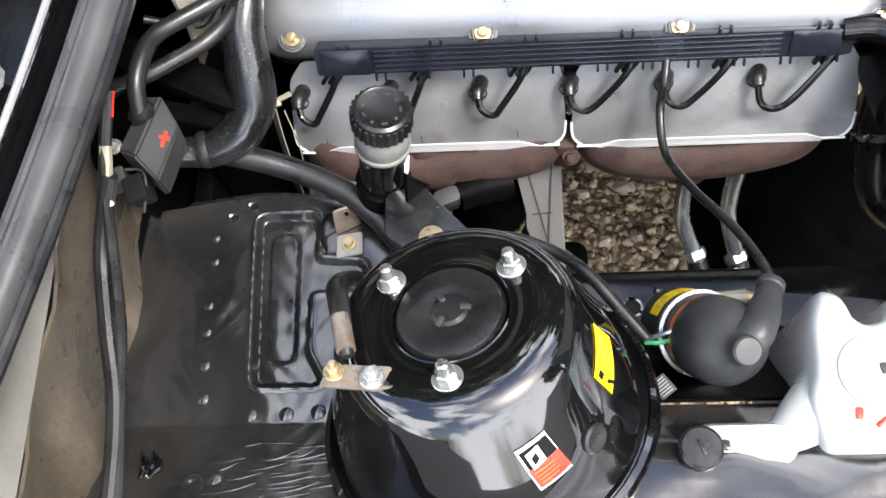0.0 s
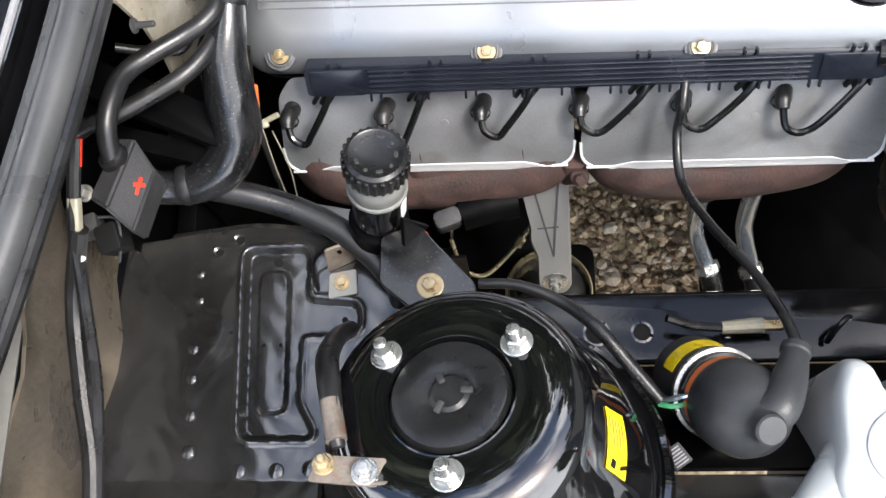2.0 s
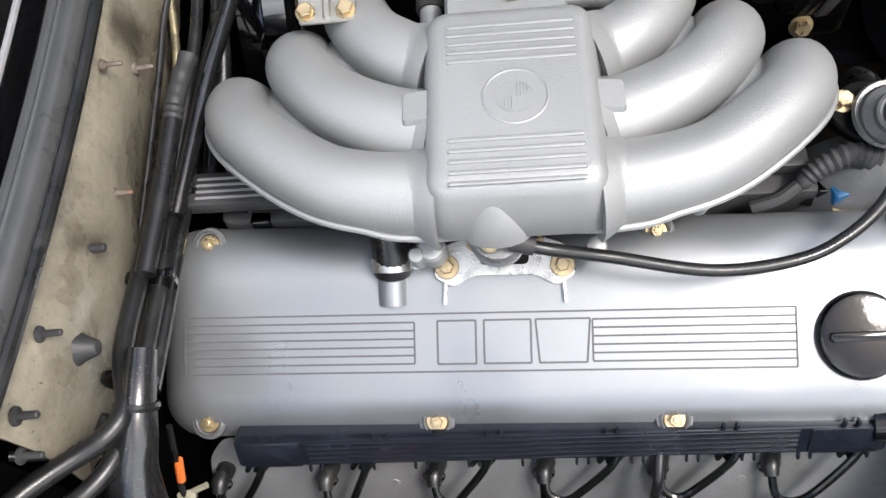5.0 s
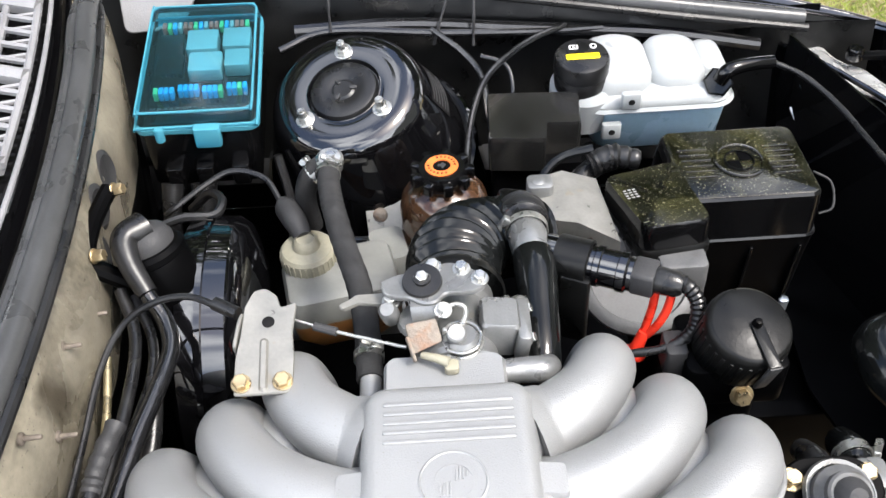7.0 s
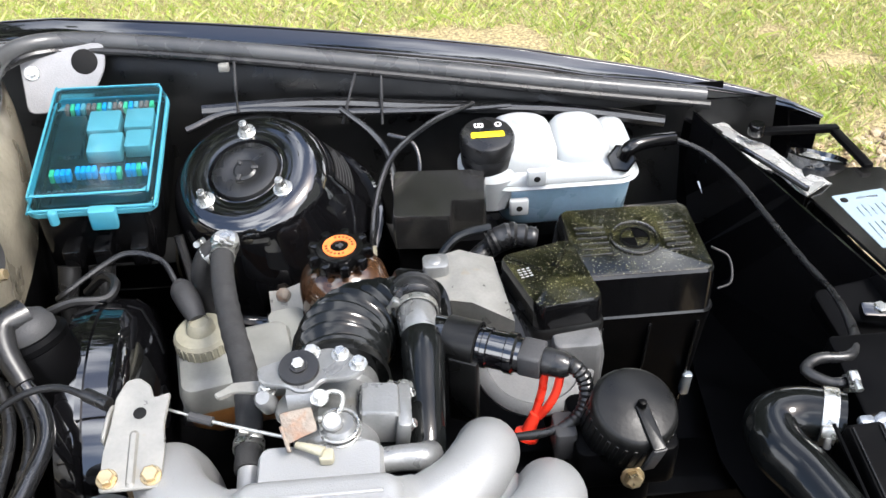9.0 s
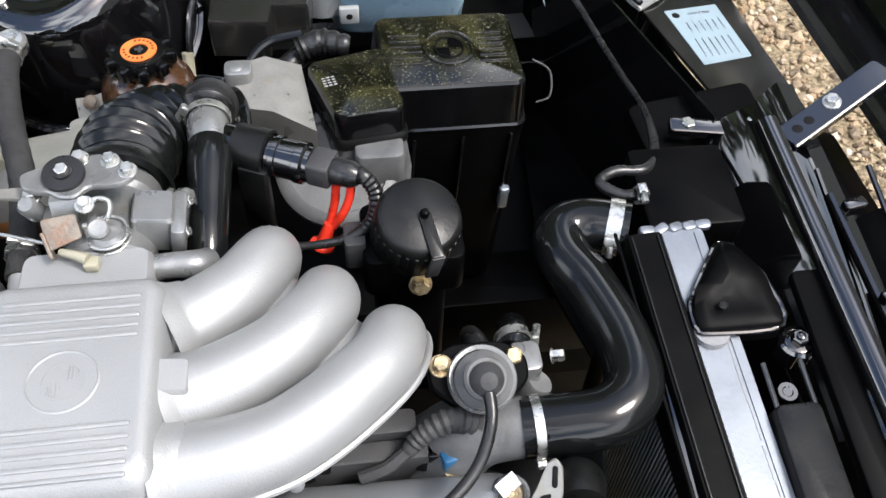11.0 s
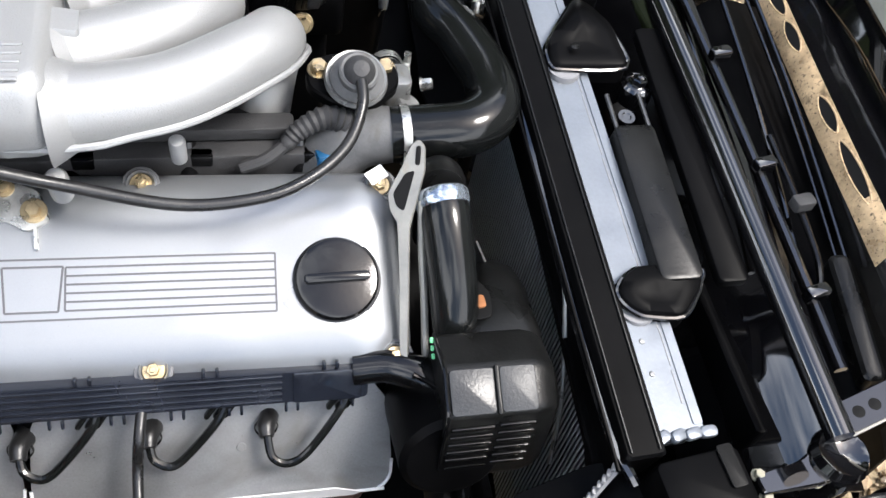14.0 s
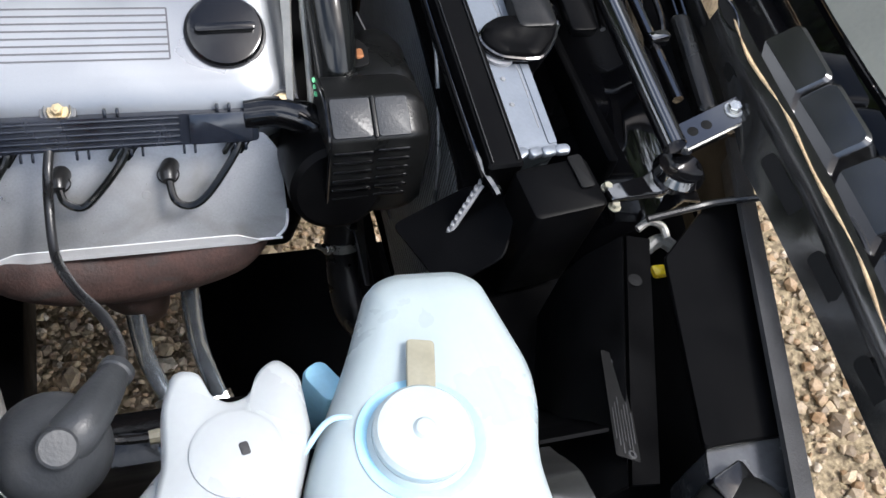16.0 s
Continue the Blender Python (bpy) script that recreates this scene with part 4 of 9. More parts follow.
part("chassis_rail", rbox(0.80, 0.085, 0.12, 0.008, 0.004, pose(0.62, -0.176, 0.395)), PLASTIC, nw)
for x, r in ((0.322, 0.016), (0.374, 0.013), (0.47, 0.009)):
    part("rail_hole", lathe([(r, -0.001), (r, 0.0025), (r - 0.003, 0.003), (r - 0.003, -0.001)], pose(x, -0.182, 0.515), 24, (False, False)), BLACK, nw)
    part("rail_hole_dark", lathe([(r - 0.003, 0.0006), (0.0005, 0.0008)], pose(x, -0.182, 0.515), 24), INK, nw)
part("floor_tray", rbox(0.42, 0.465, 0.01, 0.01, 0.003, pose(0.735, 0.1025, 0.10)), SATIN, nw, "dark plastic splash tray")
part("inner_wall_low", sheet(lambda x, q: (x, (-0.13, -0.13, -0.16)[q], (0.66, 0.4, 0.15)[q]), [-0.12 + 0.06 * i for i in range(6)], range(3), 0.003), SATIN, nw)

# dark crossmember and steering parts low under the engine
cm = thing("front_crossmember", "black steel crossmember under the engine", "subframe", (0.2, 0.1, 0.1), kind="structure")
part("beam", rbox(0.16, 0.90, 0.10, 0.02, 0.006, pose(0.215, 0.25, 0.17)), SATIN, cm)
part("rear_floor", rbox(0.34, 1.1, 0.01, 0.01, 0.003, pose(-0.05, 0.35, 0.12)), SATIN, cm)
# made-up black wall for the shadow behind the engine
part("rear_shadow_wall", rbox(0.02, 1.3, 0.62, 0.004, 0.002, pose(-0.10, 0.3, 0.10)), SATIN, cm)
part("far_rail", rbox(1.0, 0.09, 0.14, 0.01, 0.004, pose(0.45, 0.62, 0.40)), SATIN, cm)
# unseen sheets added to stop light leaking in under the bay
part("far_light_stop", sheet(lambda x, q: (x, (0.66, 0.67, 0.68)[q], (0.44, 0.2, -0.06)[q]), [-0.12 + 0.1 * i for i in range(13)], range(3), 0.004), SATIN, cm)
part("floor_light_stop", rbox(0.82, 1.9, 0.02, 0.01, 0.004, pose(-0.52, 0.25, 0.02)), SATIN, cm)
part("rear_light_stop", rbox(0.02, 1.30, 0.26, 0.004, 0.002, pose(-0.105, 0.3, -0.155)), SATIN, cm)


# ---- engine ----
E = pose(0, 0.0455, 0.771, 25, 0, -1.7)          # x along the engine, y up the slant of the valve cover, z out of it
XM = 0.294
vc = thing("valve_cover", "silver painted valve cover with engraved lines", "valve cover", (XM, 0.09, 0.78))
part("cover_shell", rrloft([(XM, 0.085, 0.668, 0.186, 0.036, -0.045), (XM, 0.085, 0.672, 0.190, 0.036, -0.012), (XM, 0.085, 0.668, 0.186, 0.036, -0.004), (XM, 0.085, 0.655, 0.176, 0.034, 0.004),
                            (XM, 0.084, 0.640, 0.160, 0.03, 0.0125), (XM, 0.083, 0.622, 0.140, 0.027, 0.0185), (XM, 0.081, 0.602, 0.118, 0.023, 0.0222), (XM, 0.079, 0.585, 0.098, 0.02, 0.0235)], E, 8), COVER, vc, deg=50)
part("cover_gasket", rrloft([(XM, 0.085, 0.676, 0.194, 0.037, -0.05), (XM, 0.085, 0.676, 0.194, 0.037, -0.046)], E, 6), INK, vc)
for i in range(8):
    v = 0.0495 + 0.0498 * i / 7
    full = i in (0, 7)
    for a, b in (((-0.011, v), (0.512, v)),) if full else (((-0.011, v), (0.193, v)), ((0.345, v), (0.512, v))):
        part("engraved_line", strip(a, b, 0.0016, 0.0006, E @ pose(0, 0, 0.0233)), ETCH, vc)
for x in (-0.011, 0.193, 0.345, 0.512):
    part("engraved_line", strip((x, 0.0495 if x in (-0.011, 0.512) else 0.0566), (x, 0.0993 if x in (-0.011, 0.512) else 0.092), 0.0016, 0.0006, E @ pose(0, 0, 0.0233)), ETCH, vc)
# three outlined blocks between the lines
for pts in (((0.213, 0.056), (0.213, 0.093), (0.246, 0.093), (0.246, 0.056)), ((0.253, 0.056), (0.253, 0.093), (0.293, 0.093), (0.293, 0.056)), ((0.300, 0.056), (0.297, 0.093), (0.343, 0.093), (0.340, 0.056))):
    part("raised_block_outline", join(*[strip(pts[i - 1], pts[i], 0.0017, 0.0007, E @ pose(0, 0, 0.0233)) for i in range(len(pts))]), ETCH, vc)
for x, v, n, g in ((0.006, 0.007, 0.012, 1), (0.210, 0.006, 0.0145, 1), (0.412, 0.006, 0.0145, 1), (0.612, 0.007, 0.012, 1), (0.008, 0.164, 0.010, 1), (0.200, 0.166, 0.010, 1), (0.402, 0.166, 0.010, 1), (0.607, 0.162, 0.010, 1)):
    p = E @ pose(x, v, n)
    # dark ring puts the shade of a bolt pocket into colour
    part("recess_shade_ring", lathe([(0.0165, -0.004), (0.0155, 0.0008), (0.0125, 0.0012)], p, 24, (False, False)), ETCH, vc)
    part("bolt_recess", lathe([(0.0125, -0.006), (0.0135, 0.001), (0.0115, 0.0032), (0.0102, 0.0015), (0.0100, -0.004)], p, 24, (False, False)), COVER, vc)
    part("cover_bolt", hexbolt(p, 0.0055, 0.006, 1.7, 0.003), GOLD, vc, "yellow plated cover nut")
cap = thing("oil_filler_cap", "round black plastic oil filler cap", "cap", E @ Vector((0.563, 0.072, 0.02)))
part("cap_disc", lathe([(0.034, 0.0), (0.036, 0.004), (0.036, 0.010), (0.034, 0.0128), (0.031, 0.0135), (0.0, 0.0138)], E @ pose(0.563, 0.0745, 0.018), 48), PLASTIC, cap)
part("cap_rim", lathe([(0.036, 0.0), (0.039, 0.001), (0.0385, 0.005), (0.036, 0.006)], E @ pose(0.563, 0.0745, 0.018), 48, (False, False)), RUBBER, cap)
part("grip_bar", rbox(0.056, 0.008, 0.007, 0.003, 0.0015, E @ pose(0.563, 0.0745, 0.0305, 0, 0, 2)), PLASTIC, cap)

# steel bracket and throttle sensor at the back edge of the cover
br = thing("plenum_bracket", "plain steel support bracket bolted to the valve cover", "bracket", (0.273, 0.16, 0.84))
BK = E @ pose(0.272, 0.143, 0.0225)
part("plate", prism(round_outline([(-0.062, -0.012), (-0.052, 0.014), (-0.03, 0.022), (0.03, 0.022), (0.052, 0.014), (0.062, -0.012), (0.045, -0.022), (0.028, -0.012), (-0.028, -0.012), (-0.045, -0.022)], 0.006), 0.005, 0.001, BK), ZINC, br)
part("slot", rbox(0.042, 0.014, 0.002, 0.005, 0.0008, BK @ pose(0, 0.004, 0.0042)), INK, br)
for x in (-0.049, 0.049):
    part("bracket_bolt", hexbolt(BK @ pose(x, -0.004, 0.005), 0.0062, 0.006), GOLD, br)
    part("rib", strip((x * 1.02, -0.016), (x * 1.05, -0.036), 0.0025, 0.006, BK), ZINC, br)
for x in (-0.024, 0.026):
    part("bracket_bolt", hexbolt(BK @ pose(x, 0.016, 0.005), 0.0048, 0.005), GOLD, br)

bt = thing("breather_hose", "short black breather hose with steel clamp", "hose", (0.177, 0.16, 0.84))
part("hose", tube([E @ Vector((0.175, 0.136, 0.024)), E @ Vector((0.176, 0.152, 0.033)), (0.178, 0.200, 0.892), (0.18, 0.24, 0.895)], 0.0165, 18), RUBBER, bt)
part("hose_clamp", clamp(E @ Vector((0.1755, 0.143, 0.028)), (0, 0.8, 0.5), 0.0166, 0.012, 0.0016, 190), ZINC, bt)
part("spigot", tube([E @ Vector((0.175, 0.108, 0.020)), E @ Vector((0.175, 0.138, 0.025))], 0.0125, 16), COVER, bt)

# cylinder head and block
hd = thing("cylinder_head", "dark grey cast cylinder head and engine block", "engine block", (XM, 0.1, 0.3))
part("head_casting", rbox(0.655, 0.17, 0.11, 0.02, 0.006, E @ pose(XM, 0.086, -0.165)), GREYPL, hd)
part("block_casting", rbox(0.60, 0.19, 0.44, 0.03, 0.01, E @ pose(XM, 0.090, -0.60)), SATIN, hd)
part("timing_cover", rbox(0.075, 0.24, 0.42, 0.02, 0.006, E @ pose(0.640, 0.10, -0.56)), SATIN, hd)
part("intake_flange", rbox(0.56, 0.03, 0.05, 0.01, 0.003, pose(0.30, 0.225, 0.80)), GREYPL, hd)
part("fuel_rail", rbox(0.50, 0.022, 0.014, 0.005, 0.002, pose(0.29, 0.238, 0.852)), GREYPL, hd)
part("left_rail_cover", rbox(0.10, 0.034, 0.016, 0.004, 0.002, pose(0.045, 0.232, 0.862)), GREYPL, hd)
for i in range(4):
    part("rail_cover_rib", rbox(0.085, 0.0025, 0.0015, 0.001, 0.0004, pose(0.047, 0.222 + 0.0065 * i, 0.8775)), COWL, hd)
for i in range(6):
    x = 0.045 + 0.1 * i
    part("injector", join(lathe([(0.010, 0), (0.011, 0.012), (0.008, 0.014), (0.008, 0.03)], along((x, 0.215, 0.825), (x, 0.235, 0.86)), 14), rbox(0.02, 0.012, 0.012, 0.003, 0.001, pose(x + 0.012, 0.215, 0.838))), PLASTIC, hd)

# ignition lead rail, plug boots and leads
RL = frame_of((0.309, 0.0155, 0.7745), (1, -0.030, 0), (0, -0.90, 0.43))
ir = thing("ignition_lead_rail", "long black plastic ignition lead conduit with clips", "conduit", (0.309, 0.02, 0.76))
part("rail_body", rrloft([(0, 0, 0.555, 0.030, 0.004, -0.022), (0, 0, 0.557, 0.032, 0.004, -0.004), (0, 0, 0.555, 0.030, 0.004, 0.0)], RL), RAILPL, ir)
part("smooth_end", rbox(0.052, 0.030, 0.0018, 0.002, 0.0006, RL @ pose(-0.246, 0, 0.0)), RAILPL, ir)
part("smooth_end", rbox(0.058, 0.030, 0.0018, 0.002, 0.0006, RL @ pose(0.243, 0, 0.0)), RAILPL, ir)
for i in range(5):
    part("rib", rbox(0.42, 0.0024, 0.0014, 0.001, 0.0005, RL @ pose(-0.005, -0.012 + 0.006 * i, 0)), RAILPL, ir)
for i in range(6):
    x = -0.247 + 0.0985 * i
    for dx in (-0.0055, 0.0055):
        part("clip", rbox(0.003, 0.007, 0.005, 0.001, 0.0006, RL @ pose(x + dx, 0.0195, -0.004)), RAILPL, ir)
for i in range(11):
    x = -0.21 + 0.047 * i
    for dx in (-0.005, 0.005):
        part("clip", rbox(0.0025, 0.008, 0.004, 0.001, 0.0005, RL @ pose(x + dx, -0.020, -0.003)), RAILPL, ir)
part("outlet_duct", tube([(0.575, 0.026, 0.775), (0.605, 0.024, 0.778), (0.635, 0.012, 0.775), (0.66, 0.0, 0.755)], [0.015, 0.015, 0.017, 0.018], 14), PLASTIC, ir)
for k in (-0.007, 0.0, 0.007):
    part("duct_rib", tube([(0.622, 0.006 - 0.2 * k, 0.787 + k), (0.645, -0.006 - 0.2 * k, 0.778 + k), (0.662, -0.014 - 0.2 * k, 0.765 + k)], 0.0022, 8), PLASTIC, ir)

PLUGS = ((0.0, 0.046), (0.1, 0.142), (0.2, 0.249), (0.3, 0.361), (0.402, 0.463), (0.5, 0.566))
for i, (x, x2) in enumerate(PLUGS):
    ld = thing("spark_plug_lead", "short black spark plug lead with rubber boot", "ignition lead", (x, 0, 0.70), "spark plug leads")
    low = -0.020 if i in (1, 5) else -0.014
    dip = 0.708 if i in (1, 5) else 0.712
    part("boot", tube([(x + 0.004, 0.034, 0.712), (x + 0.003, 0.018, 0.720), (x, 0.006, 0.724), (x, -0.004, 0.722)], [0.0098, 0.0092, 0.0082, 0.0062], 14), RUBBER, ld)
    part("boot_ring", lathe([(0.0098, -0.002), (0.0108, 0.0), (0.0098, 0.002)], along((x, 0.007, 0.719), (x, -0.006, 0.724)), 16, (False, False)), RUBBER, ld)
    part("lead", tube([(x, 0.000, 0.722), (x + 0.004, low + 0.002, dip + 0.002), (x + 0.012 + 0.10 * (x2 - x), low - 0.003, dip - 0.002), (x + 0.55 * (x2 - x), low + 0.003, dip + 0.008), (x2 - 0.002, 0.004, 0.748), (x2 + 0.006, 0.018, 0.762)], 0.0038, 10), HOSE, ld)
    part("rail_outlet", join(*[rbox(0.0045, 0.020, 0.006, 0.002, 0.001, RL @ pose(x2 - 0.309 + k, -0.021, -0.010, 0, 0, -34)) for k in (-0.0075, 0.0, 0.0075)]), HOSE, ld)

# heat shields and exhaust manifold
for x0, x1 in ((-0.015, 0.2965), (0.3025, 0.612)):
    hs = thing("heat_shield", "stained steel exhaust heat shield with skylit folded edge", "heat shield", ((x0 + x1) / 2, -0.03, 0.65), "heat shields")
    w = x1 - x0
    S = frame_of(((x0 + x1) / 2, -0.0215 - 0.022 * (x0 + x1) / 2, 0.655), (1, -0.022, 0), (0, -0.082, 0.060))
    o = [(-w / 2, 0.03), (-w / 2 + 0.002, 0.012), (-w / 2 + 0.012, 0.002), (-w / 2 + 0.03, 0.0), (w / 2 - 0.03, 0.0), (w / 2 - 0.012, 0.002), (w / 2 - 0.002, 0.012), (w / 2, 0.03), (w / 2 - 0.004, 0.09), (w / 2 - 0.02, 0.112), (-w / 2 + 0.02, 0.112), (-w / 2 + 0.004, 0.09)]
    part("shield_sheet", prism(round_outline(o, 0.008), 0.0018, 0.0004, S), SHIELD, hs)
    # the upturned lip gets its skylight as a pale colour
    lip = [(-w / 2 + 0.028, 0.0), (-w / 2 + 0.052, 0.0105), (w / 2 - 0.052, 0.0105), (w / 2 - 0.028, 0.0), (w / 2 - 0.034, -0.004), (-w / 2 + 0.034, -0.004)]
    part("folded_edge", prism(round_outline(lip, 0.003), 0.0014, 0.0003, S @ pose(0, 0, 0.002, 30)), EDGE, hs, "folded lower edge, skylight put into its colour")
    part("edge_bead", tube([S @ Vector((x, y, 0.002)) for x, y in o[:8]], 0.0016, 6, 3), EDGE, hs)
    part("press_mark", lathe([(0.0045, 0), (0.004, 0.0007), (0.0003, 0.0009)], S @ pose(0.02, 0.055, 0.0016), 16), SHIELD, hs)
mf = thing("exhaust_manifold", "rust-brown cast iron exhaust manifold", "manifold", (0.3, -0.01, 0.58))
for xs in ((0.02, 0.13, 0.24), (0.34, 0.44, 0.535)):
    a, b, c = xs
    part("log", tube([(a - 0.01, 0.02, 0.655), (a + 0.005, -0.010, 0.632), ((a + b) / 2, -0.016, 0.614), (b, -0.016, 0.608), ((b + c) / 2, -0.016, 0.612), (c + 0.02, -0.010, 0.628), (c + 0.05, 0.015, 0.655)], [0.028, 0.035, 0.037, 0.037, 0.037, 0.034, 0.026], 20), RUST, mf)
    part("down_branch", tube([(b, -0.01, 0.60), (b + 0.01, -0.006, 0.56), (b + 0.02, 0.02, 0.50), (b + 0.02, 0.06, 0.42)], [0.036, 0.033, 0.03, 0.028], 16), RUST, mf)
    for x in xs:
        part("runner", tube([(x, 0.05, 0.68), (x, 0.015, 0.665), (x + 0.004, -0.01, 0.63)], [0.024, 0.026, 0.028], 14), RUST, mf)
part("joint", rbox(0.026, 0.04, 0.05, 0.006, 0.003, pose(0.297, -0.012, 0.605)), RUST, mf)
part("manifold_nut", hexbolt(facing((0.303, -0.036, 0.640), (0, -0.7, 0.7)), 0.006, 0.007), RUST, mf)
part("manifold_hole", lathe([(0.005, 0.0), (0.0035, 0.0008), (0.0005, 0.0006)], facing((0.485, -0.034, 0.640), (0, -0.5, 0.86)), 14), INK, mf)

# engine mount arm and rubber mount
ma = thing("engine_mount", "cast aluminium engine mount arm on a rubber mount", "engine mount", (0.275, -0.07, 0.2))
top, bot = Vector((0.300, 0.015, 0.585)), Vector((0.281, -0.070, 0.395))
AM = frame_of(bot, (1, 0.0, 0.09), (top - bot).normalized().cross(Vector((1, 0, 0))) * -1)
ln = (top - bot).length
part("arm", prism(round_outline([(-0.021, -0.010), (-0.012, -0.024), (0.012, -0.024), (0.021, -0.010), (0.024, 0.05), (0.030, ln), (-0.030, ln), (-0.022, 0.11), (-0.026, 0.09), (-0.019, 0.05)], 0.008), 0.022, 0.003, AM), SILVER, ma)
part("arm_groove", join(strip((-0.014, ln * 0.9), (0.002, 0.055), 0.0025, 0.0008, AM @ pose(0, 0, 0.022)), strip((0.017, ln * 0.9), (0.002, 0.055), 0.0025, 0.0008, AM @ pose(0, 0, 0.022)), strip((-0.014, ln * 0.52), (0.012, ln * 0.52), 0.002, 0.0008, AM @ pose(0, 0, 0.022))), ETCH, ma)
part("mount_cup", lathe([(0.060, 0.0), (0.062, 0.05), (0.060, 0.052), (0.058, 0.045), (0.056, 0.02)], pose(0.275, -0.075, 0.262), 40, (True, False)), BRASSPIPE, ma, "tan rimmed mount cup")
part("mount_rubber", lathe([(0.056, 0.0), (0.055, 0.03), (0.045, 0.038), (0.02, 0.04), (0.0, 0.04)], pose(0.275, -0.075, 0.265), 32), RUBBER, ma)
part("mount_bolt", hexbolt(AM @ pose(0, 0.004, 0.0215), 0.009, 0.009, 1.9, 0.018), ZINC, ma)
part("base_plate", rbox(0.24, 0.16, 0.012, 0.02, 0.003, pose(0.225, -0.07, 0.25)), SATIN, ma)
part("frame_bolt", hexbolt(pose(0.193, -0.073, 0.262), 0.009, 0.008, 1.5), ZINC, ma)
part("thin_pipe", tube([(0.14, -0.01, 0.36), (0.155, -0.045, 0.335), (0.185, -0.055, 0.33), (0.22, -0.03, 0.345), (0.25, 0.0, 0.37)], 0.003, 8), BRASSPIPE, ma)
part("pipe_union", lathe([(0.006, 0), (0.006, 0.014), (0.004, 0.016)], along((0.232, -0.02, 0.352), (0.25, 0.0, 0.37)), 6), BRASSPIPE, ma)

for x0, y0, x1, y1, z1 in ((0.450, -0.015, 0.479, -0.085, 0.412), (0.510, -0.015, 0.536, -0.086, 0.400)):
    op = thing("oil_cooler_pipe", "dull steel oil pipe with hose union", "pipe", (x1, y1, z1), "oil cooler pipes")
    part("pipe", tube([(x0, y0 + 0.03, 0.66), (x0, y0, 0.58), (x0 + 0.002, y0 - 0.015, 0.50), (x0 + 0.008, y0 - 0.03, 0.45), (x1, y1, z1)], 0.0105, 14), STEELPIPE, op)
    part("union", lathe([(0.012, 0), (0.0165, 0.001), (0.0165, 0.012), (0.012, 0.014)], along((x1 - 0.006, y1 + 0.012, z1 + 0.008), (x1 + 0.006, y1 - 0.016, z1 - 0.008)), 6), ZINC, op)
    part("flex_hose", tube([(x1, y1, z1 - 0.002), (x1 + 0.012, y1 - 0.03, z1 - 0.02), (x1 + 0.05, y1 - 0.05, z1 - 0.05)], 0.0135, 12), RUBBER, op)

# intake plenum with six runners
pl = thing("intake_plenum", "silver cast aluminium intake plenum with six curved runners", "intake manifold", (0.29, 0.21, 0.9))
PC = 0.2895
part("plenum_box", rrloft([(PC, 0.248, 0.130, 0.134, 0.03, 0.885), (PC, 0.246, 0.138, 0.140, 0.026, 0.918), (PC, 0.229, 0.141, 0.174, 0.022, 0.931), (PC, 0.2235, 0.143, 0.184, 0.022, 0.945), (PC, 0.2265, 0.139, 0.178, 0.020, 0.968), (PC, 0.2285, 0.134, 0.172, 0.018, 0.983), (PC, 0.2295, 0.128, 0.166, 0.016, 0.9905), (PC, 0.230, 0.118, 0.156, 0.013, 0.9945), (PC, 0.230, 0.108, 0.146, 0.010, 0.9955)], None, 8), SILVER, pl, deg=55)
for side in (-1, 1):
    runs = (((0.03, 0.174, 0.946), (0.08, 0.172, 0.948), (0.150, 0.188, 0.950), (0.218, 0.242, 0.944), (0.236, 0.283, 0.922), (0.232, 0.300, 0.88), (0.225, 0.285, 0.84)),
            ((0.03, 0.222, 0.948), (0.09, 0.232, 0.951), (0.145, 0.262, 0.950), (0.180, 0.305, 0.940), (0.184, 0.335, 0.915), (0.180, 0.345, 0.875), (0.175, 0.33, 0.83)),
            ((0.03, 0.285, 0.945), (0.075, 0.297, 0.948), (0.112, 0.325, 0.946), (0.134, 0.362, 0.936), (0.136, 0.388, 0.908), (0.13, 0.395, 0.87), (0.125, 0.38, 0.83)))
    lines = []
    for r in runs:
        part("runner", tube([(PC + side * x, y, z) for x, y, z in r], [0.038, 0.0325, 0.0295, 0.0285, 0.028, 0.0275, 0.027], 28, 10), SILVER, pl, "smooth curved intake runner")
        root = Vector((PC + side * 0.064, np.interp(0.064, (r[0][0], r[1][0]), (r[0][1], r[1][1])), 0.9465))
        out = Vector((side * (r[2][0] - r[0][0]), r[2][1] - r[0][1], 0)).normalized()
        part("root_fillet", tube([root - out * 0.006, root + out * 0.004, root + out * 0.011, root + out * 0.020], [0.045, 0.0395, 0.0355, 0.0330], 28, 4), SILVER, pl)
        lines.append(curve_points(r, 6))
    for a, b, first in ((lines[0], lines[1], 12), (lines[1], lines[2], 11)):
        pairs = [(a[first + i], b[min(len(b) - 1, first + i - 1)]) for i in range(13)]
        part("web", sheet(lambda i, v: tuple(Vector((PC + side * (pairs[i][0].x * (1 - v) + pairs[i][1].x * v), pairs[i][0].y * (1 - v) + pairs[i][1].y * v, min(pairs[i][0].z, pairs[i][1].z) - 0.004 - 0.010 * max(0, 4 - i) / 4))), range(13), [0, 0.25, 0.5, 0.75, 1.0], 0.004), SILVER, pl)
    part("side_ear", rrloft([(0, 0, 0.034, 0.030, 0.004, -0.035), (0, 0, 0.033, 0.029, 0.004, -0.004), (0, 0, 0.029, 0.025, 0.003, 0.0)], pose(PC + side * 0.070, 0.228, 0.987, 0, 10 * side)), SILVER, pl)
    edge = []
    line = curve_points(runs[0], 4)
    for k in range(0, 19):
        d = line[k + 1] - line[k]
        w = Vector((d.y, -d.x, 0)).normalized()
        edge.append(line[k] + w * (0.0300 if k > 5 else 0.0335) + Vector((0, 0, -0.010)))
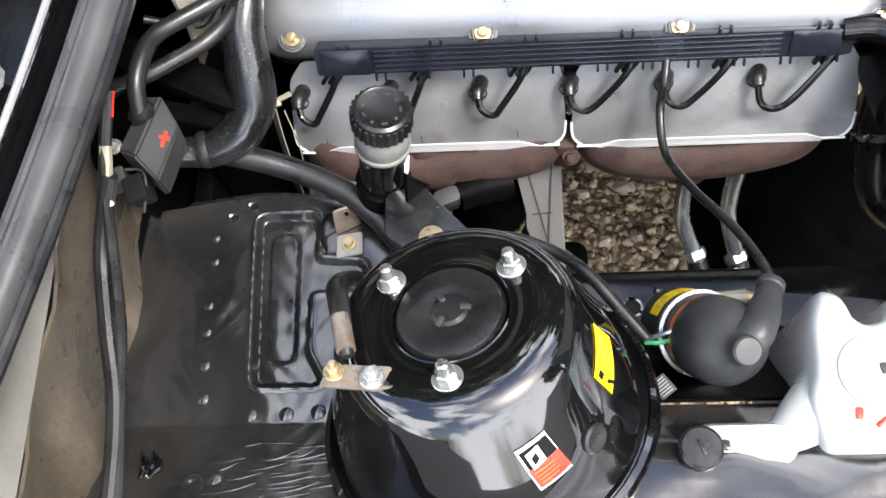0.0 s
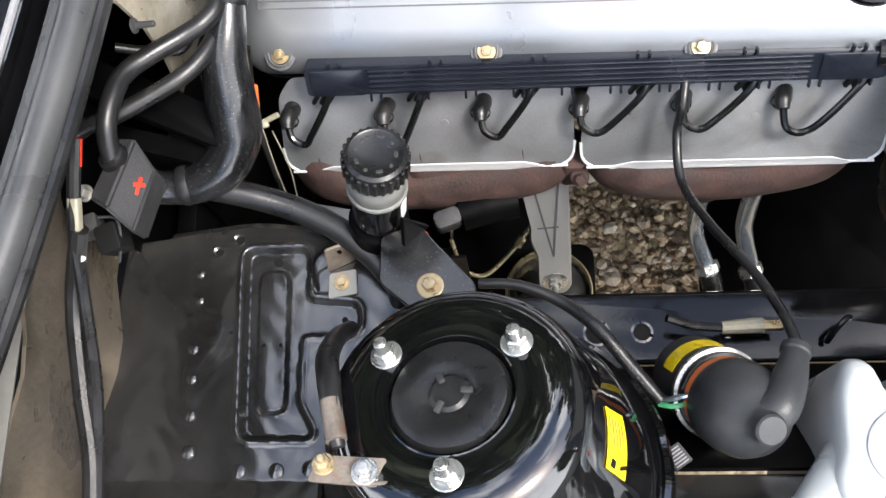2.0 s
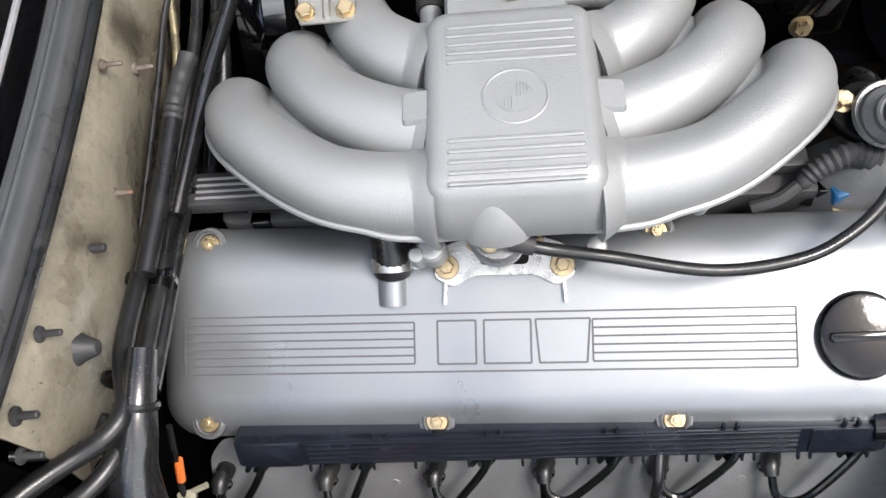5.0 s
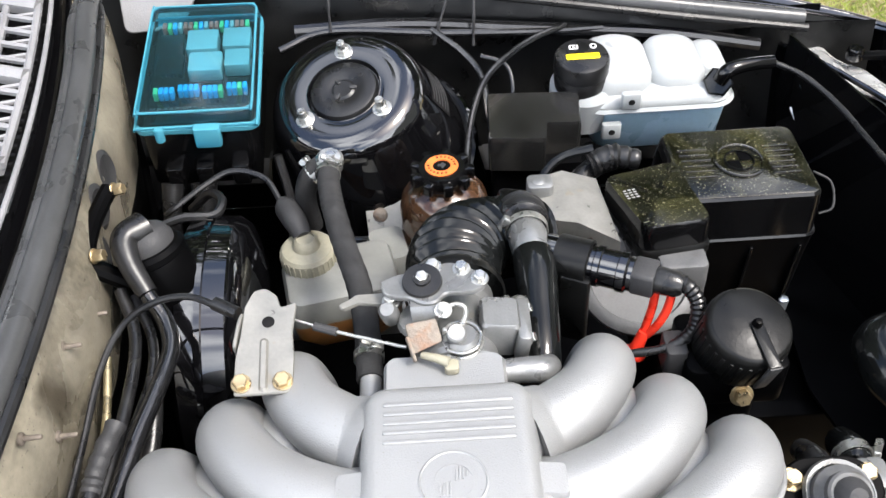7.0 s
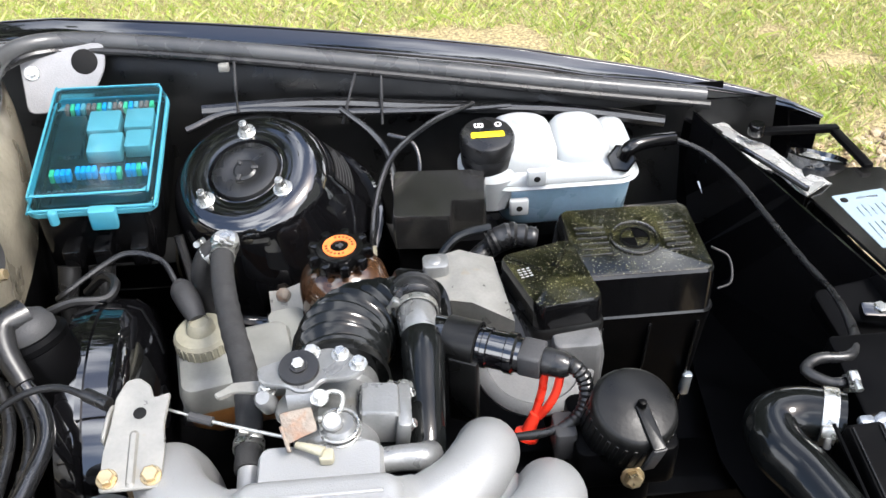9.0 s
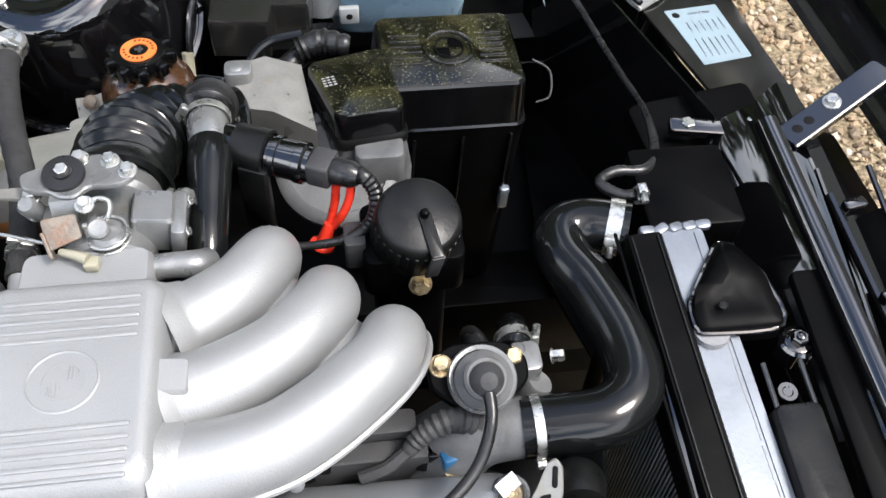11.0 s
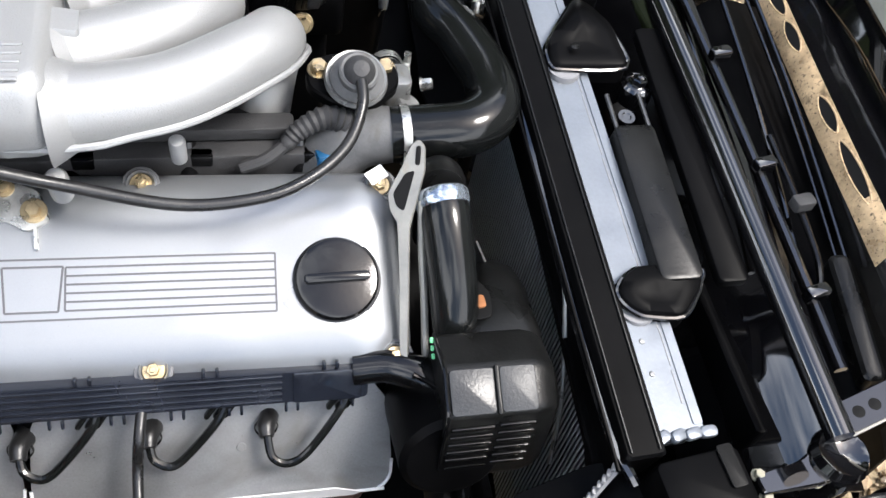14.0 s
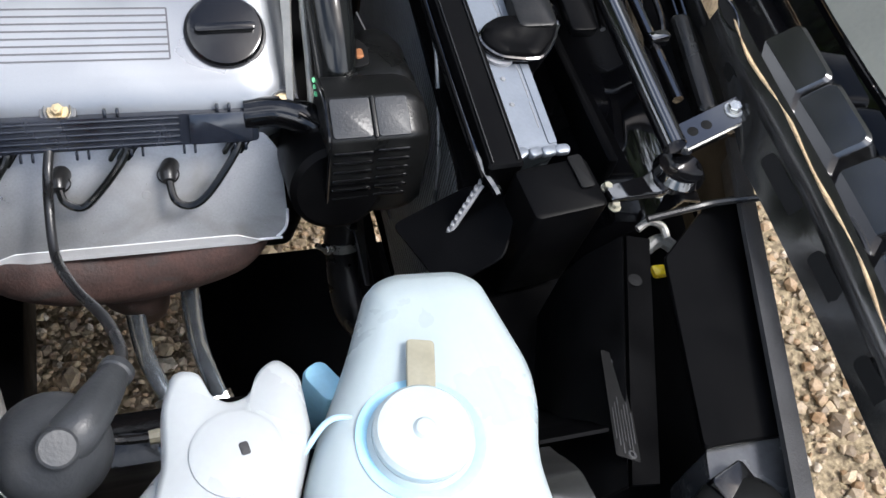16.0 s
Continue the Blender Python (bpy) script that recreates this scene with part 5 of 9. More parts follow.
    part("seam_flange", tube([(PC + side * p.x, p.y, p.z) for p in edge], 0.0032, 8, 2), SILVER, pl)
for y0, y1 in ((0.150, 0.187), (0.259, 0.293)):
    for i in range(5):
        y = y0 + (y1 - y0) * i / 4
        part("raised_rib", rbox(0.100, 0.0038, 0.0022, 0.0015, 0.0009, pose(PC + 0.0005, y, 0.9948)), SILVER, pl)
part("badge_ring", lathe([(0.0255, 0), (0.0255, 0.0013), (0.0243, 0.0018), (0.0235, 0.0010), (0.0235, 0)], pose(PC + 0.002, 0.224, 0.9948), 40, (False, False)), SILVER, pl, "plain raised ring of a badge")
part("badge_ring", lathe([(0.0150, 0), (0.0150, 0.0012), (0.0138, 0.0012), (0.0138, 0)], pose(PC + 0.002, 0.224, 0.9948), 36, (False, False)), SILVER, pl)
for a in (0, 180):
    part("badge_quarter", join(*[rbox(0.0015, 0.0125 - 0.0012 * i * i * 0.6, 0.0012, 0.0005, 0.0003, pose(PC + 0.002, 0.224, 0.9950, 0, 0, a) @ pose(0.0022 + 0.0025 * i, 0.0062, 0)) for i in range(4)]), SILVER, pl)
part("nose", loft([[(cx + w * math.cos(k * math.pi / 8), y + w * 0.50 * math.sin(k * math.pi / 8), z) for k in range(16)] for w, cx, y, z in ((0.0015, 0.268, 0.153, 0.991), (0.006, 0.269, 0.149, 0.985), (0.012, 0.270, 0.145, 0.975), (0.019, 0.271, 0.141, 0.961), (0.025, 0.272, 0.138, 0.948), (0.027, 0.2725, 0.138, 0.941))]), SILVER, pl)
part("nose_cup", lathe([(0.023, -0.03), (0.0245, 0.006), (0.022, 0.011), (0.0, 0.012)], facing((0.272, 0.150, 0.917), (0, -0.30, 0.95)), 32), ALU, pl, "worn cast round cup under the plenum nose")
part("nose_bolt", hexbolt(facing((0.266, 0.134, 0.932), (0, -0.6, 0.8)), 0.0055, 0.006, 1.3), GOLD, pl)
for x, y, r in ((-0.072, 0.148, 0.012), (-0.084, 0.142, 0.007), (0.060, 0.142, 0.009), (-0.155, 0.185, 0.007), (0.150, 0.178, 0.007)):
    part("foot_boss", lathe([(r, -0.03), (r, 0.0), (r * 0.8, 0.003), (0.0, 0.004)], pose(PC + x, y, 0.902, 18), 18), SILVER, pl)
sc = thing("throttle_sensor_cable", "thick black sensor cable looping over the valve cover", "cable", (0.45, 0.12, 0.87))
part("cable", tube([(0.286, 0.134, 0.931), (0.312, 0.130, 0.924), (0.358, 0.130, 0.906), (0.439, 0.122, 0.888), (0.504, 0.128, 0.886), (0.545, 0.144, 0.890), (0.578, 0.170, 0.900), (0.594, 0.200, 0.918), (0.595, 0.228, 0.930)], 0.0052, 12), RUBBER, sc)
part("plug", tube([(0.283, 0.135, 0.932), (0.300, 0.132, 0.928)], 0.008, 12), GREYPL, sc)

# throttle body, bracket and linkage
th = thing("throttle", "worn cast aluminium throttle body with linkage", "throttle body", (0.30, 0.42, 0.9))
part("neck", rrloft([(0.30, 0, 0.085, 0.05, 0.02, 0), (0.30, 0, 0.072, 0.05, 0.022, 0.03), (0.30, 0, 0.080, 0.056, 0.02, 0.05)], pose(0, 0.31, 0.945, -90)), ALU, th)
part("adapter", rrloft([(0, 0, 0.104, 0.048, 0.010, 0.0), (0, 0, 0.102, 0.046, 0.010, 0.034), (0, 0, 0.096, 0.040, 0.008, 0.040)], pose(0.288, 0.338, 0.933)), SILVER, th)
part("bore_housing", lathe([(0.034, 0), (0.037, 0.004), (0.037, 0.03), (0.033, 0.036), (0.033, 0.070), (0.037, 0.075), (0.037, 0.090)], along((0.298, 0.358, 0.944), (0.298, 0.47, 0.944)), 36), ALU, th)
part("side_boss", lathe([(0.014, 0), (0.016, 0.003), (0.016, 0.030), (0.012, 0.034), (0.0, 0.034)], along((0.276, 0.398, 0.955), (0.262, 0.392, 0.985)), 24), ALU, th)
part("sensor_box", rrloft([(0, 0, 0.034, 0.036, 0.005, 0.0), (0, 0, 0.034, 0.036, 0.005, 0.034), (0, 0, 0.030, 0.032, 0.004, 0.037)], pose(0.333, 0.396, 0.945, 0, 8, 0)), ALU, th)
part("sensor_flange", rbox(0.012, 0.048, 0.030, 0.004, 0.0015, pose(0.354, 0.393, 0.945, 0, 8, 0)), ALU, th)
for dy in (-0.016, 0.018):
    part("screw", hexbolt(facing((0.3605, 0.393 + dy, 0.966), (1, -0.1, 0.5)), 0.0045, 0.005, 1.3), ZINC, th)
part("damper_disc", lathe([(0.0155, 0), (0.0172, 0.002), (0.0165, 0.005), (0.0075, 0.0055), (0.0072, 0.008), (0.0, 0.0085)], facing((0.273, 0.411, 1.007), (0.0, -0.2, 1)), 30), RUBBER, th, "round black damper disc")
part("disc_screw", hexbolt(facing((0.273, 0.410, 1.013), (0, -0.2, 1)), 0.0055, 0.004, 1.35), ZINC, th)
part("top_bracket", prism(round_outline([(0.236, 0.417), (0.240, 0.402), (0.250, 0.397), (0.262, 0.396), (0.272, 0.388), (0.284, 0.388), (0.292, 0.399), (0.316, 0.399), (0.328, 0.406), (0.325, 0.418), (0.310, 0.432), (0.296, 0.436), (0.276, 0.430), (0.252, 0.424)], 0.005), 0.006, 0.0015, pose(0, 0, 1.000)), ALU, th)
part("bracket_leg", loft([[(0.262, 0.398, 1.002), (0.284, 0.398, 1.002), (0.284, 0.388, 1.002), (0.262, 0.388, 1.002)], [(0.264, 0.384, 0.985), (0.281, 0.384, 0.985), (0.281, 0.376, 0.985), (0.264, 0.376, 0.985)], [(0.266, 0.376, 0.955), (0.280, 0.376, 0.955), (0.280, 0.368, 0.955), (0.266, 0.368, 0.955)]]), ALU, th)
part("long_lever", prism(round_outline([(0.1985, 0.407), (0.2025, 0.4015), (0.2085, 0.4045), (0.216, 0.408), (0.244, 0.404), (0.246, 0.418), (0.214, 0.4185), (0.206, 0.4115)], 0.0025), 0.004, 0.001, pose(0, 0, 0.986)), PALE, th)
part("left_boss", lathe([(0.0085, 0), (0.0085, 0.018), (0.006, 0.022), (0.0, 0.022)], facing((0.244, 0.402, 0.976), (-0.1, -0.4, 0.9)), 16), ALU, th)
part("spring", tube([(0.304 + (0.0185 - 0.00006 * i) * math.cos(0.785 * i), 0.370 + (0.0185 - 0.00006 * i) * math.sin(0.785 * i), 0.952 + 0.00072 * i) for i in range(45)], 0.0016, 8, 3), ZINC, th, "coiled return spring")
part("spring_post", lathe([(0.0150, 0), (0.0150, 0.030), (0.012, 0.034), (0.0, 0.034)], pose(0.304, 0.370, 0.950), 24), ALU, th)
part("cam_plate", prism(round_outline([(-0.0145, -0.013), (0.013, -0.011), (0.0145, 0.009), (-0.012, 0.013)], 0.003), 0.003, 0.0008, frame_of((0.272, 0.366, 0.992), (0.92, 0.36, 0), (0.10, -0.62, 0.78))), RUSTY, th, "rust-stained cam plate")
part("cam_fold", rbox(0.003, 0.022, 0.016, 0.001, 0.0008, frame_of((0.2605, 0.362, 0.978), (0.92, 0.36, 0), (0.10, -0.62, 0.78))), RUSTY, th)
part("cam_screw", hexbolt(facing((0.2895, 0.3845, 0.9995), (0.1, -0.3, 0.95)), 0.0052, 0.006, 1.5), ZINC, th)
part("hook_lever", tube([(0.289, 0.386, 0.998), (0.299, 0.390, 1.000), (0.308, 0.387, 0.999), (0.307, 0.380, 0.992), (0.300, 0.374, 0.984)], 0.0022, 8), ZINC, th)
part("hook_cup", lathe([(0.0075, 0), (0.0085, 0.002), (0.0085, 0.016), (0.007, 0.0175), (0.0, 0.017)], facing((0.298, 0.372, 0.976), (0.1, -0.35, 0.93)), 20), ALU, th)
part("hook_stem", rbox(0.004, 0.004, 0.040, 0.001, 0.0008, pose(0.290, 0.368, 0.955)), ZINC, th)
for x, y, z in ((0.307, 0.4255, 1.0055), (0.322, 0.413, 1.0055), (0.245, 0.403, 0.994), (0.2825, 0.430, 1.0055)):
    part("screw", hexbolt(pose(x, y, z, 8), 0.0055, 0.006, 1.45), ZINC, th)
part("nipple", tube([(0.270, 0.353, 0.981), (0.282, 0.347, 0.983), (0.292, 0.343, 0.982)], [0.0030, 0.0038, 0.0048], 12), CREAM, th)
part("nipple_foot", rbox(0.012, 0.012, 0.008, 0.003, 0.0015, pose(0.294, 0.342, 0.973)), CREAM, th)
part("rod", tube([(0.196, 0.3925, 0.9715), (0.226, 0.382, 0.9705), (0.256, 0.372, 0.9695)], 0.0016, 8), ZINC, th)
part("rod_wire", tube([(0.158, 0.406, 0.976), (0.178, 0.399, 0.973)], 0.0012, 8), ZINC, th)
part("rod_end", tube([(0.176, 0.3995, 0.973), (0.196, 0.3925, 0.9715)], 0.0042, 10), GREYPL, th)

tb = thing("throttle_cable_bracket", "pale zinc throttle cable bracket bolted to a runner", "bracket", (0.14, 0.36, 0.96))
TK = pose(0.141, 0.344, 0.972, 14, 3, 3)
part("plate", prism(round_outline([(-0.027, -0.014), (0.021, -0.014), (0.0225, 0.020), (0.0205, 0.040), (0.024, 0.070), (0.010, 0.066), (0.007, 0.078), (-0.003, 0.086), (-0.013, 0.084), (-0.021, 0.068), (-0.0235, 0.040), (-0.027, 0.018)], 0.003), 0.004, 0.001, TK), PALE, tb)
part("press_rib", rrloft([(0, 0, 0.008, 0.05, 0.004, 0), (0, 0, 0.004, 0.044, 0.002, 0.0025)], TK @ pose(-0.003, 0.012, 0.0038)), PALE, tb)
part("hole", lathe([(0.0055, 0.0), (0.0005, 0.0006)], TK @ pose(0.0, 0.052, 0.0042), 16), INK, tb)
part("side_tab", prism(round_outline([(0, 0), (0.034, 0), (0.034, 0.026), (0.022, 0.030), (0, 0.026)], 0.005), 0.003, 0.0008, TK @ pose(-0.030, 0.030, -0.022, 90, 0, 80)), PALE, tb)
for x in (-0.021, 0.013):
    part("bracket_bolt", hexbolt(TK @ pose(x, -0.004, 0.004), 0.0068, 0.006, 1.25), GOLD, tb)
tc_ = thing("throttle_cable", "thin black throttle cable arching to the firewall", "cable", (0.03, 0.4, 0.9))
part("cable", tube([(0.100, 0.410, 0.990), (0.065, 0.428, 0.990), (0.030, 0.430, 0.982), (0.0, 0.418, 0.966), (-0.018, 0.385, 0.945), (-0.026, 0.32, 0.92), (-0.035, 0.25, 0.895), (-0.045, 0.20, 0.87)], 0.0032, 10), RUBBER, tc_)
part("sleeve", tube([(0.090, 0.417, 0.991), (0.112, 0.404, 0.990)], 0.006, 12), RUBBER, tc_)


# ---- near side of the bay ----
fr = thing("clutch_fluid_reservoir", "clear fluid reservoir with ribbed black screw cap", "reservoir", (0.105, -0.135, 0.75))
FA, FC = Vector((0.106, -0.135, 0.765)), Vector((0.125, -0.118, 0.909))
FM = along(FA, FC)
fl = (FC - FA).length
part("pot", lathe([(0.017, 0), (0.022, 0.004), (0.023, fl - 0.045), (0.021, fl - 0.040), (0.0235, fl - 0.038), (0.0235, fl - 0.024), (0.0, fl - 0.022)], FM, 32), PLASTIC, fr)
part("clear_neck", lathe([(0.0238, fl - 0.052), (0.0250, fl - 0.050), (0.0255, fl - 0.030), (0.0225, fl - 0.024)], FM, 32, (False, False)), RESGREY, fr, "cloudy clear plastic neck band")
part("neck_ring", lathe([(0.0245, fl - 0.058), (0.0262, fl - 0.056), (0.0262, fl - 0.053), (0.0245, fl - 0.051)], FM, 32, (False, False)), RESGREY, fr)
part("cap", lathe([(0.0255, fl - 0.024), (0.0268, fl - 0.021), (0.0268, fl - 0.006), (0.0255, fl - 0.002), (0.0225, fl), (0.021, fl - 0.001), (0.0, fl - 0.001)], FM, 40), RUBBER, fr, "black screw cap")
for i in range(26):
    part("grip_rib", rbox(0.0028, 0.0035, 0.018, 0.001, 0.0008, FM @ pose(0, 0, 0, 0, 0, i * 360 / 26) @ pose(0.0268, 0, fl - 0.022)), RUBBER, fr)
for i in range(14):
    part("cap_mark", rbox(0.003, 0.0035, 0.0006, 0.0008, 0.0002, FM @ pose(0, 0, 0, 0, 0, i * 360 / 14 + 9 * (i % 3)) @ pose(0.0165, 0, fl - 0.0012)), GREYPL, fr)
for s in (-1, 1):
    part("side_label", rbox(0.012, 0.0016, 0.026, 0.001, 0.0005, FM @ pose(0, 0, 0, 0, 0, 60 * s) @ pose(0, -0.0236, fl - 0.095)), PAPER, fr)
ab = thing("reservoir_bracket", "dusty black steel bracket holding the fluid reservoir", "bracket", (0.15, -0.19, 0.76))
BA = frame_of((0.155, -0.196, 0.808), (0.86, -0.42, 0.12), (-0.05, 0.1, 1))
part("plate", prism(round_outline([(-0.056, 0.020), (-0.036, -0.020), (0.022, -0.034), (0.05, 0.0), (0.042, 0.014), (-0.012, 0.036), (-0.03, 0.046)], 0.006), 0.006, 0.0015, BA), CONDUIT, ab)
part("gusset", prism([(0, 0), (0.03, 0.0), (0.012, 0.035)], 0.005, 0.001, BA @ pose(-0.035, 0.02, 0.003, 80, 0, 70)), SATIN, ab)
part("cup", lathe([(0.026, 0), (0.0275, 0.002), (0.0275, 0.028), (0.025, 0.03)], FM @ pose(0, 0, 0.004), 28), SATIN, ab)
part("bracket_bolt", hexbolt(frame_of((0.159, -0.202, 0.814), (1, 0, 0), (-0.05, 0.1, 1)), 0.0065, 0.006, 1.85), GOLD, ab)
part("end_tab", rbox(0.026, 0.022, 0.014, 0.004, 0.002, BA @ pose(0.055, -0.012, -0.006)), SATIN, ab)
part("strut", tube([(0.205, -0.208, 0.802), (0.22, -0.235, 0.79), (0.225, -0.26, 0.76)], 0.008, 10), SATIN, ab)
rt = thing("red_tube", "short bright red plastic tube under the bracket", "tube", (0.13, -0.15, 0.69))
part("tube_body", tube([(0.136, -0.112, 0.690), (0.132, -0.150, 0.697), (0.127, -0.190, 0.700), (0.122, -0.215, 0.700)], 0.008, 14), RED, rt)

# power cable from the junction box, along the shelf edge
bc = thing("battery_cable", "thick black battery cable along the shelf", "cable", (0.0, -0.12, 0.78))
part("cable", tube([(-0.075, -0.096, 0.815), (-0.045, -0.100, 0.805), (-0.010, -0.106, 0.796), (0.027, -0.115, 0.784), (0.062, -0.130, 0.776), (0.090, -0.150, 0.770), (0.112, -0.172, 0.762), (0.122, -0.190, 0.745), (0.118, -0.215, 0.715)], [0.0125, 0.0125, 0.012, 0.012, 0.012, 0.012, 0.0115, 0.010, 0.009], 16), RUBBER, bc)
jb = thing("junction_box", "black plastic power junction box with a red plus sign", "junction box", (-0.09, -0.14, 0.86))
JA, JB, JC, JD = Vector((-0.066, -0.103, 0.925)), Vector((-0.084, -0.163, 0.925)), Vector((-0.058, -0.122, 0.900)), Vector((-0.071, -0.176, 0.900))
JE, JF = Vector((-0.086, -0.100, 0.917)), Vector((-0.107, -0.148, 0.909))


def folded_box(top, drop, r=0.0025):
    """A box with a ridged top: two roof faces that share an edge, and straight sides below."""
    bm = bmesh.new()
    a, b, c, d, e, f = [bm.verts.new(p) for p in top]
    low = [bm.verts.new(Vector(top[k]) + Vector(drop)) for k in (2, 3, 5, 4)]
    bm.faces.new((a, b, d, c))
    bm.faces.new((b, a, e, f))
    bm.faces.new((c, d, low[1], low[0]))
    bm.faces.new((f, e, low[3], low[2]))
    bm.faces.new((d, b, f, low[2], low[1]))
    bm.faces.new((a, c, low[0], low[3], e))
    bm.faces.new((low[0], low[1], low[2], low[3]))
    bmesh.ops.recalc_face_normals(bm, faces=bm.faces)
    bmesh.ops.bevel(bm, geom=list(bm.edges), offset=r, segments=2, affect="EDGES")
    return bm


part("box_cover", folded_box((JA, JB, JC, JD, JE, JF), (-0.012, 0.012, -0.055)), GREYPL, jb)
JN = (JC - JA).cross(JB - JA).normalized()
JN = JN if JN.z > 0 else -JN
JM = frame_of((JA + JB) * 0.25 + (JC + JD) * 0.25 + JN * 0.0006, JA - JB, JN)
part("plus_sign", join(rbox(0.015, 0.0032, 0.0008, 0.001, 0.0002, JM @ pose(0.003, -0.004, 0.0, 0, 0, 8)), rbox(0.0032, 0.011, 0.0008, 0.001, 0.0002, JM @ pose(0.004, -0.004, 0.0003, 0, 0, 20))), RED, jb, "hand painted red plus sign")
JL = frame_of((JA + JB + JE + JF) * 0.25, JA - JB, (-0.35, 0.12, 0.93))
part("cable_hole", lathe([(0.0125, 0.0004), (0.0005, 0.0008)], JL @ pose(0.012, 0.0, 0.0006), 20), INK, jb)
part("grommet", lathe([(0.0110, -0.004), (0.0125, 0.0), (0.0120, 0.005), (0.0095, 0.007)], JL @ pose(0.010, 0.0, 0.002), 20), RUBBER, jb)
part("open_socket", rbox(0.020, 0.024, 0.024, 0.003, 0.0015, pose(-0.0955, -0.170, 0.868, 12, -8, 16)), INK, jb)
part("socket_lip", tube([(-0.106, -0.158, 0.892), (-0.090, -0.160, 0.892), (-0.088, -0.176, 0.885), (-0.094, -0.190, 0.870)], 0.0013, 6, 3), GREYPL, jb)
part("side_clip", rbox(0.018, 0.016, 0.02, 0.003, 0.0015, pose(-0.117, -0.162, 0.870, 0, 0, 20)), GREYPL, jb)
part("terminal", hexbolt(pose(-0.112, -0.142, 0.905, 10, -10), 0.006, 0.008, 1.2), PALE, jb)
dc = thing("main_loom_conduit", "wide shiny black wiring conduit bending down the firewall", "conduit", (-0.03, -0.03, 0.8))
part("conduit", tube([(0.000, 0.060, 0.930), (0.000, 0.026, 0.924), (-0.003, 0.001, 0.912), (-0.009, -0.022, 0.896), (-0.009, -0.047, 0.872), (-0.010, -0.067, 0.848), (-0.024, -0.089, 0.832), (-0.048, -0.102, 0.824), (-0.071, -0.106, 0.823), (-0.095, -0.108, 0.830)], [0.012, 0.0135, 0.0165, 0.020, 0.0225, 0.0225, 0.0215, 0.0185, 0.016, 0.015], 20), CONDUIT, dc)
part("conduit_collar", lathe([(0.0215, -0.004), (0.023, 0.0), (0.0215, 0.006)], along((-0.062, -0.1045, 0.8235), (-0.048, -0.102, 0.824)) @ Matrix.Diagonal((0.82, 0.82, 1, 1)), 20, (False, False)), RUBBER, dc)
part("tape_ring", lathe([(0.0165, -0.003), (0.0178, 0.0), (0.0165, 0.003)], along((-0.001, 0.020, 0.922), (-0.003, 0.001, 0.912)), 20, (False, False)), RUBBER, dc)
wl = thing("firewall_wiring_loom", "bundle of black cables tied along the firewall", "cable", (-0.02, 0.15, 0.88))
for i, (pts, r) in enumerate((
        ([(-0.028, 0.33, 0.880), (-0.026, 0.231, 0.890), (-0.023, 0.161, 0.900), (-0.020, 0.067, 0.918), (-0.006, 0.018, 0.930), (-0.014, -0.004, 0.932), (-0.034, -0.019, 0.932), (-0.057, -0.037, 0.936), (-0.073, -0.055, 0.941), (-0.079, -0.080, 0.946), (-0.083, -0.104, 0.940), (-0.084, -0.124, 0.920)], 0.0080),
        ([(-0.012, 0.32, 0.870), (-0.014, 0.201, 0.880), (-0.012, 0.117, 0.890), (-0.010, 0.040, 0.905), (-0.012, -0.010, 0.915), (-0.030, -0.042, 0.918), (-0.061, -0.064, 0.918), (-0.089, -0.080, 0.918), (-0.120, -0.092, 0.915), (-0.150, -0.115, 0.90), (-0.17, -0.14, 0.88)], 0.0075),
        ([(-0.020, 0.33, 0.870), (-0.020, 0.22, 0.872), (-0.018, 0.12, 0.884), (-0.016, 0.05, 0.90), (-0.011, 0.02, 0.90)], 0.007),
        ([(-0.004, 0.31, 0.862), (-0.006, 0.20, 0.872), (-0.004, 0.10, 0.884), (-0.002, 0.04, 0.895)], 0.006),
        ([(-0.034, 0.02, 0.90), (-0.05, -0.005, 0.89), (-0.08, -0.01, 0.90), (-0.10, -0.012, 0.91)], 0.004))):
    part("cable", tube(pts, r, 12), RUBBER, wl)
for y, z in ((0.231, 0.884), (0.135, 0.895), (0.045, 0.908)):
    part("cable_tie", rrloft([(0, 0, 0.042, 0.026, 0.010, -0.003), (0, 0, 0.043, 0.027, 0.011, 0), (0, 0, 0.042, 0.026, 0.010, 0.003)], facing((-0.016, y, z), (0, 1, -0.08))), PLASTIC, wl)
    part("tie_head", rbox(0.007, 0.008, 0.006, 0.001, 0.001, pose(0.004, y, z + 0.010)), PLASTIC, wl)
hb = thing("heater_pipes_bracket", "black pressed bracket low on the firewall", "bracket", (-0.05, -0.04, 0.8))
part("arm", rbox(0.16, 0.034, 0.016, 0.005, 0.002, pose(-0.088, -0.040, 0.855, 0, 8, -22)), SATIN, hb)
part("arm", rbox(0.14, 0.020, 0.05, 0.005, 0.002, pose(-0.085, -0.070, 0.790, 0, 0, -15)), SATIN, hb)
part("hook", tube([(-0.045, -0.012, 0.880), (-0.030, -0.020, 0.872), (-0.016, -0.012, 0.872)], 0.005, 10), SATIN, hb)

# dipstick style wires between conduit and engine
tw = thing("temperature_wire", "thin black and white wire with orange sleeve", "wire", (-0.025, -0.02, 0.7))
part("wire", tube([(-0.012, 0.03, 0.83), (-0.022, 0.008, 0.775), (-0.024, -0.010, 0.745), (-0.022, -0.035, 0.69), (-0.014, -0.07, 0.62), (-0.006, -0.09, 0.56)], 0.003, 8), RUBBER, tw)
part("white_tracer", tube([(-0.020, -0.013, 0.742), (-0.018, -0.037, 0.690), (-0.010, -0.072, 0.62)], 0.0008, 6), CREAM, tw)
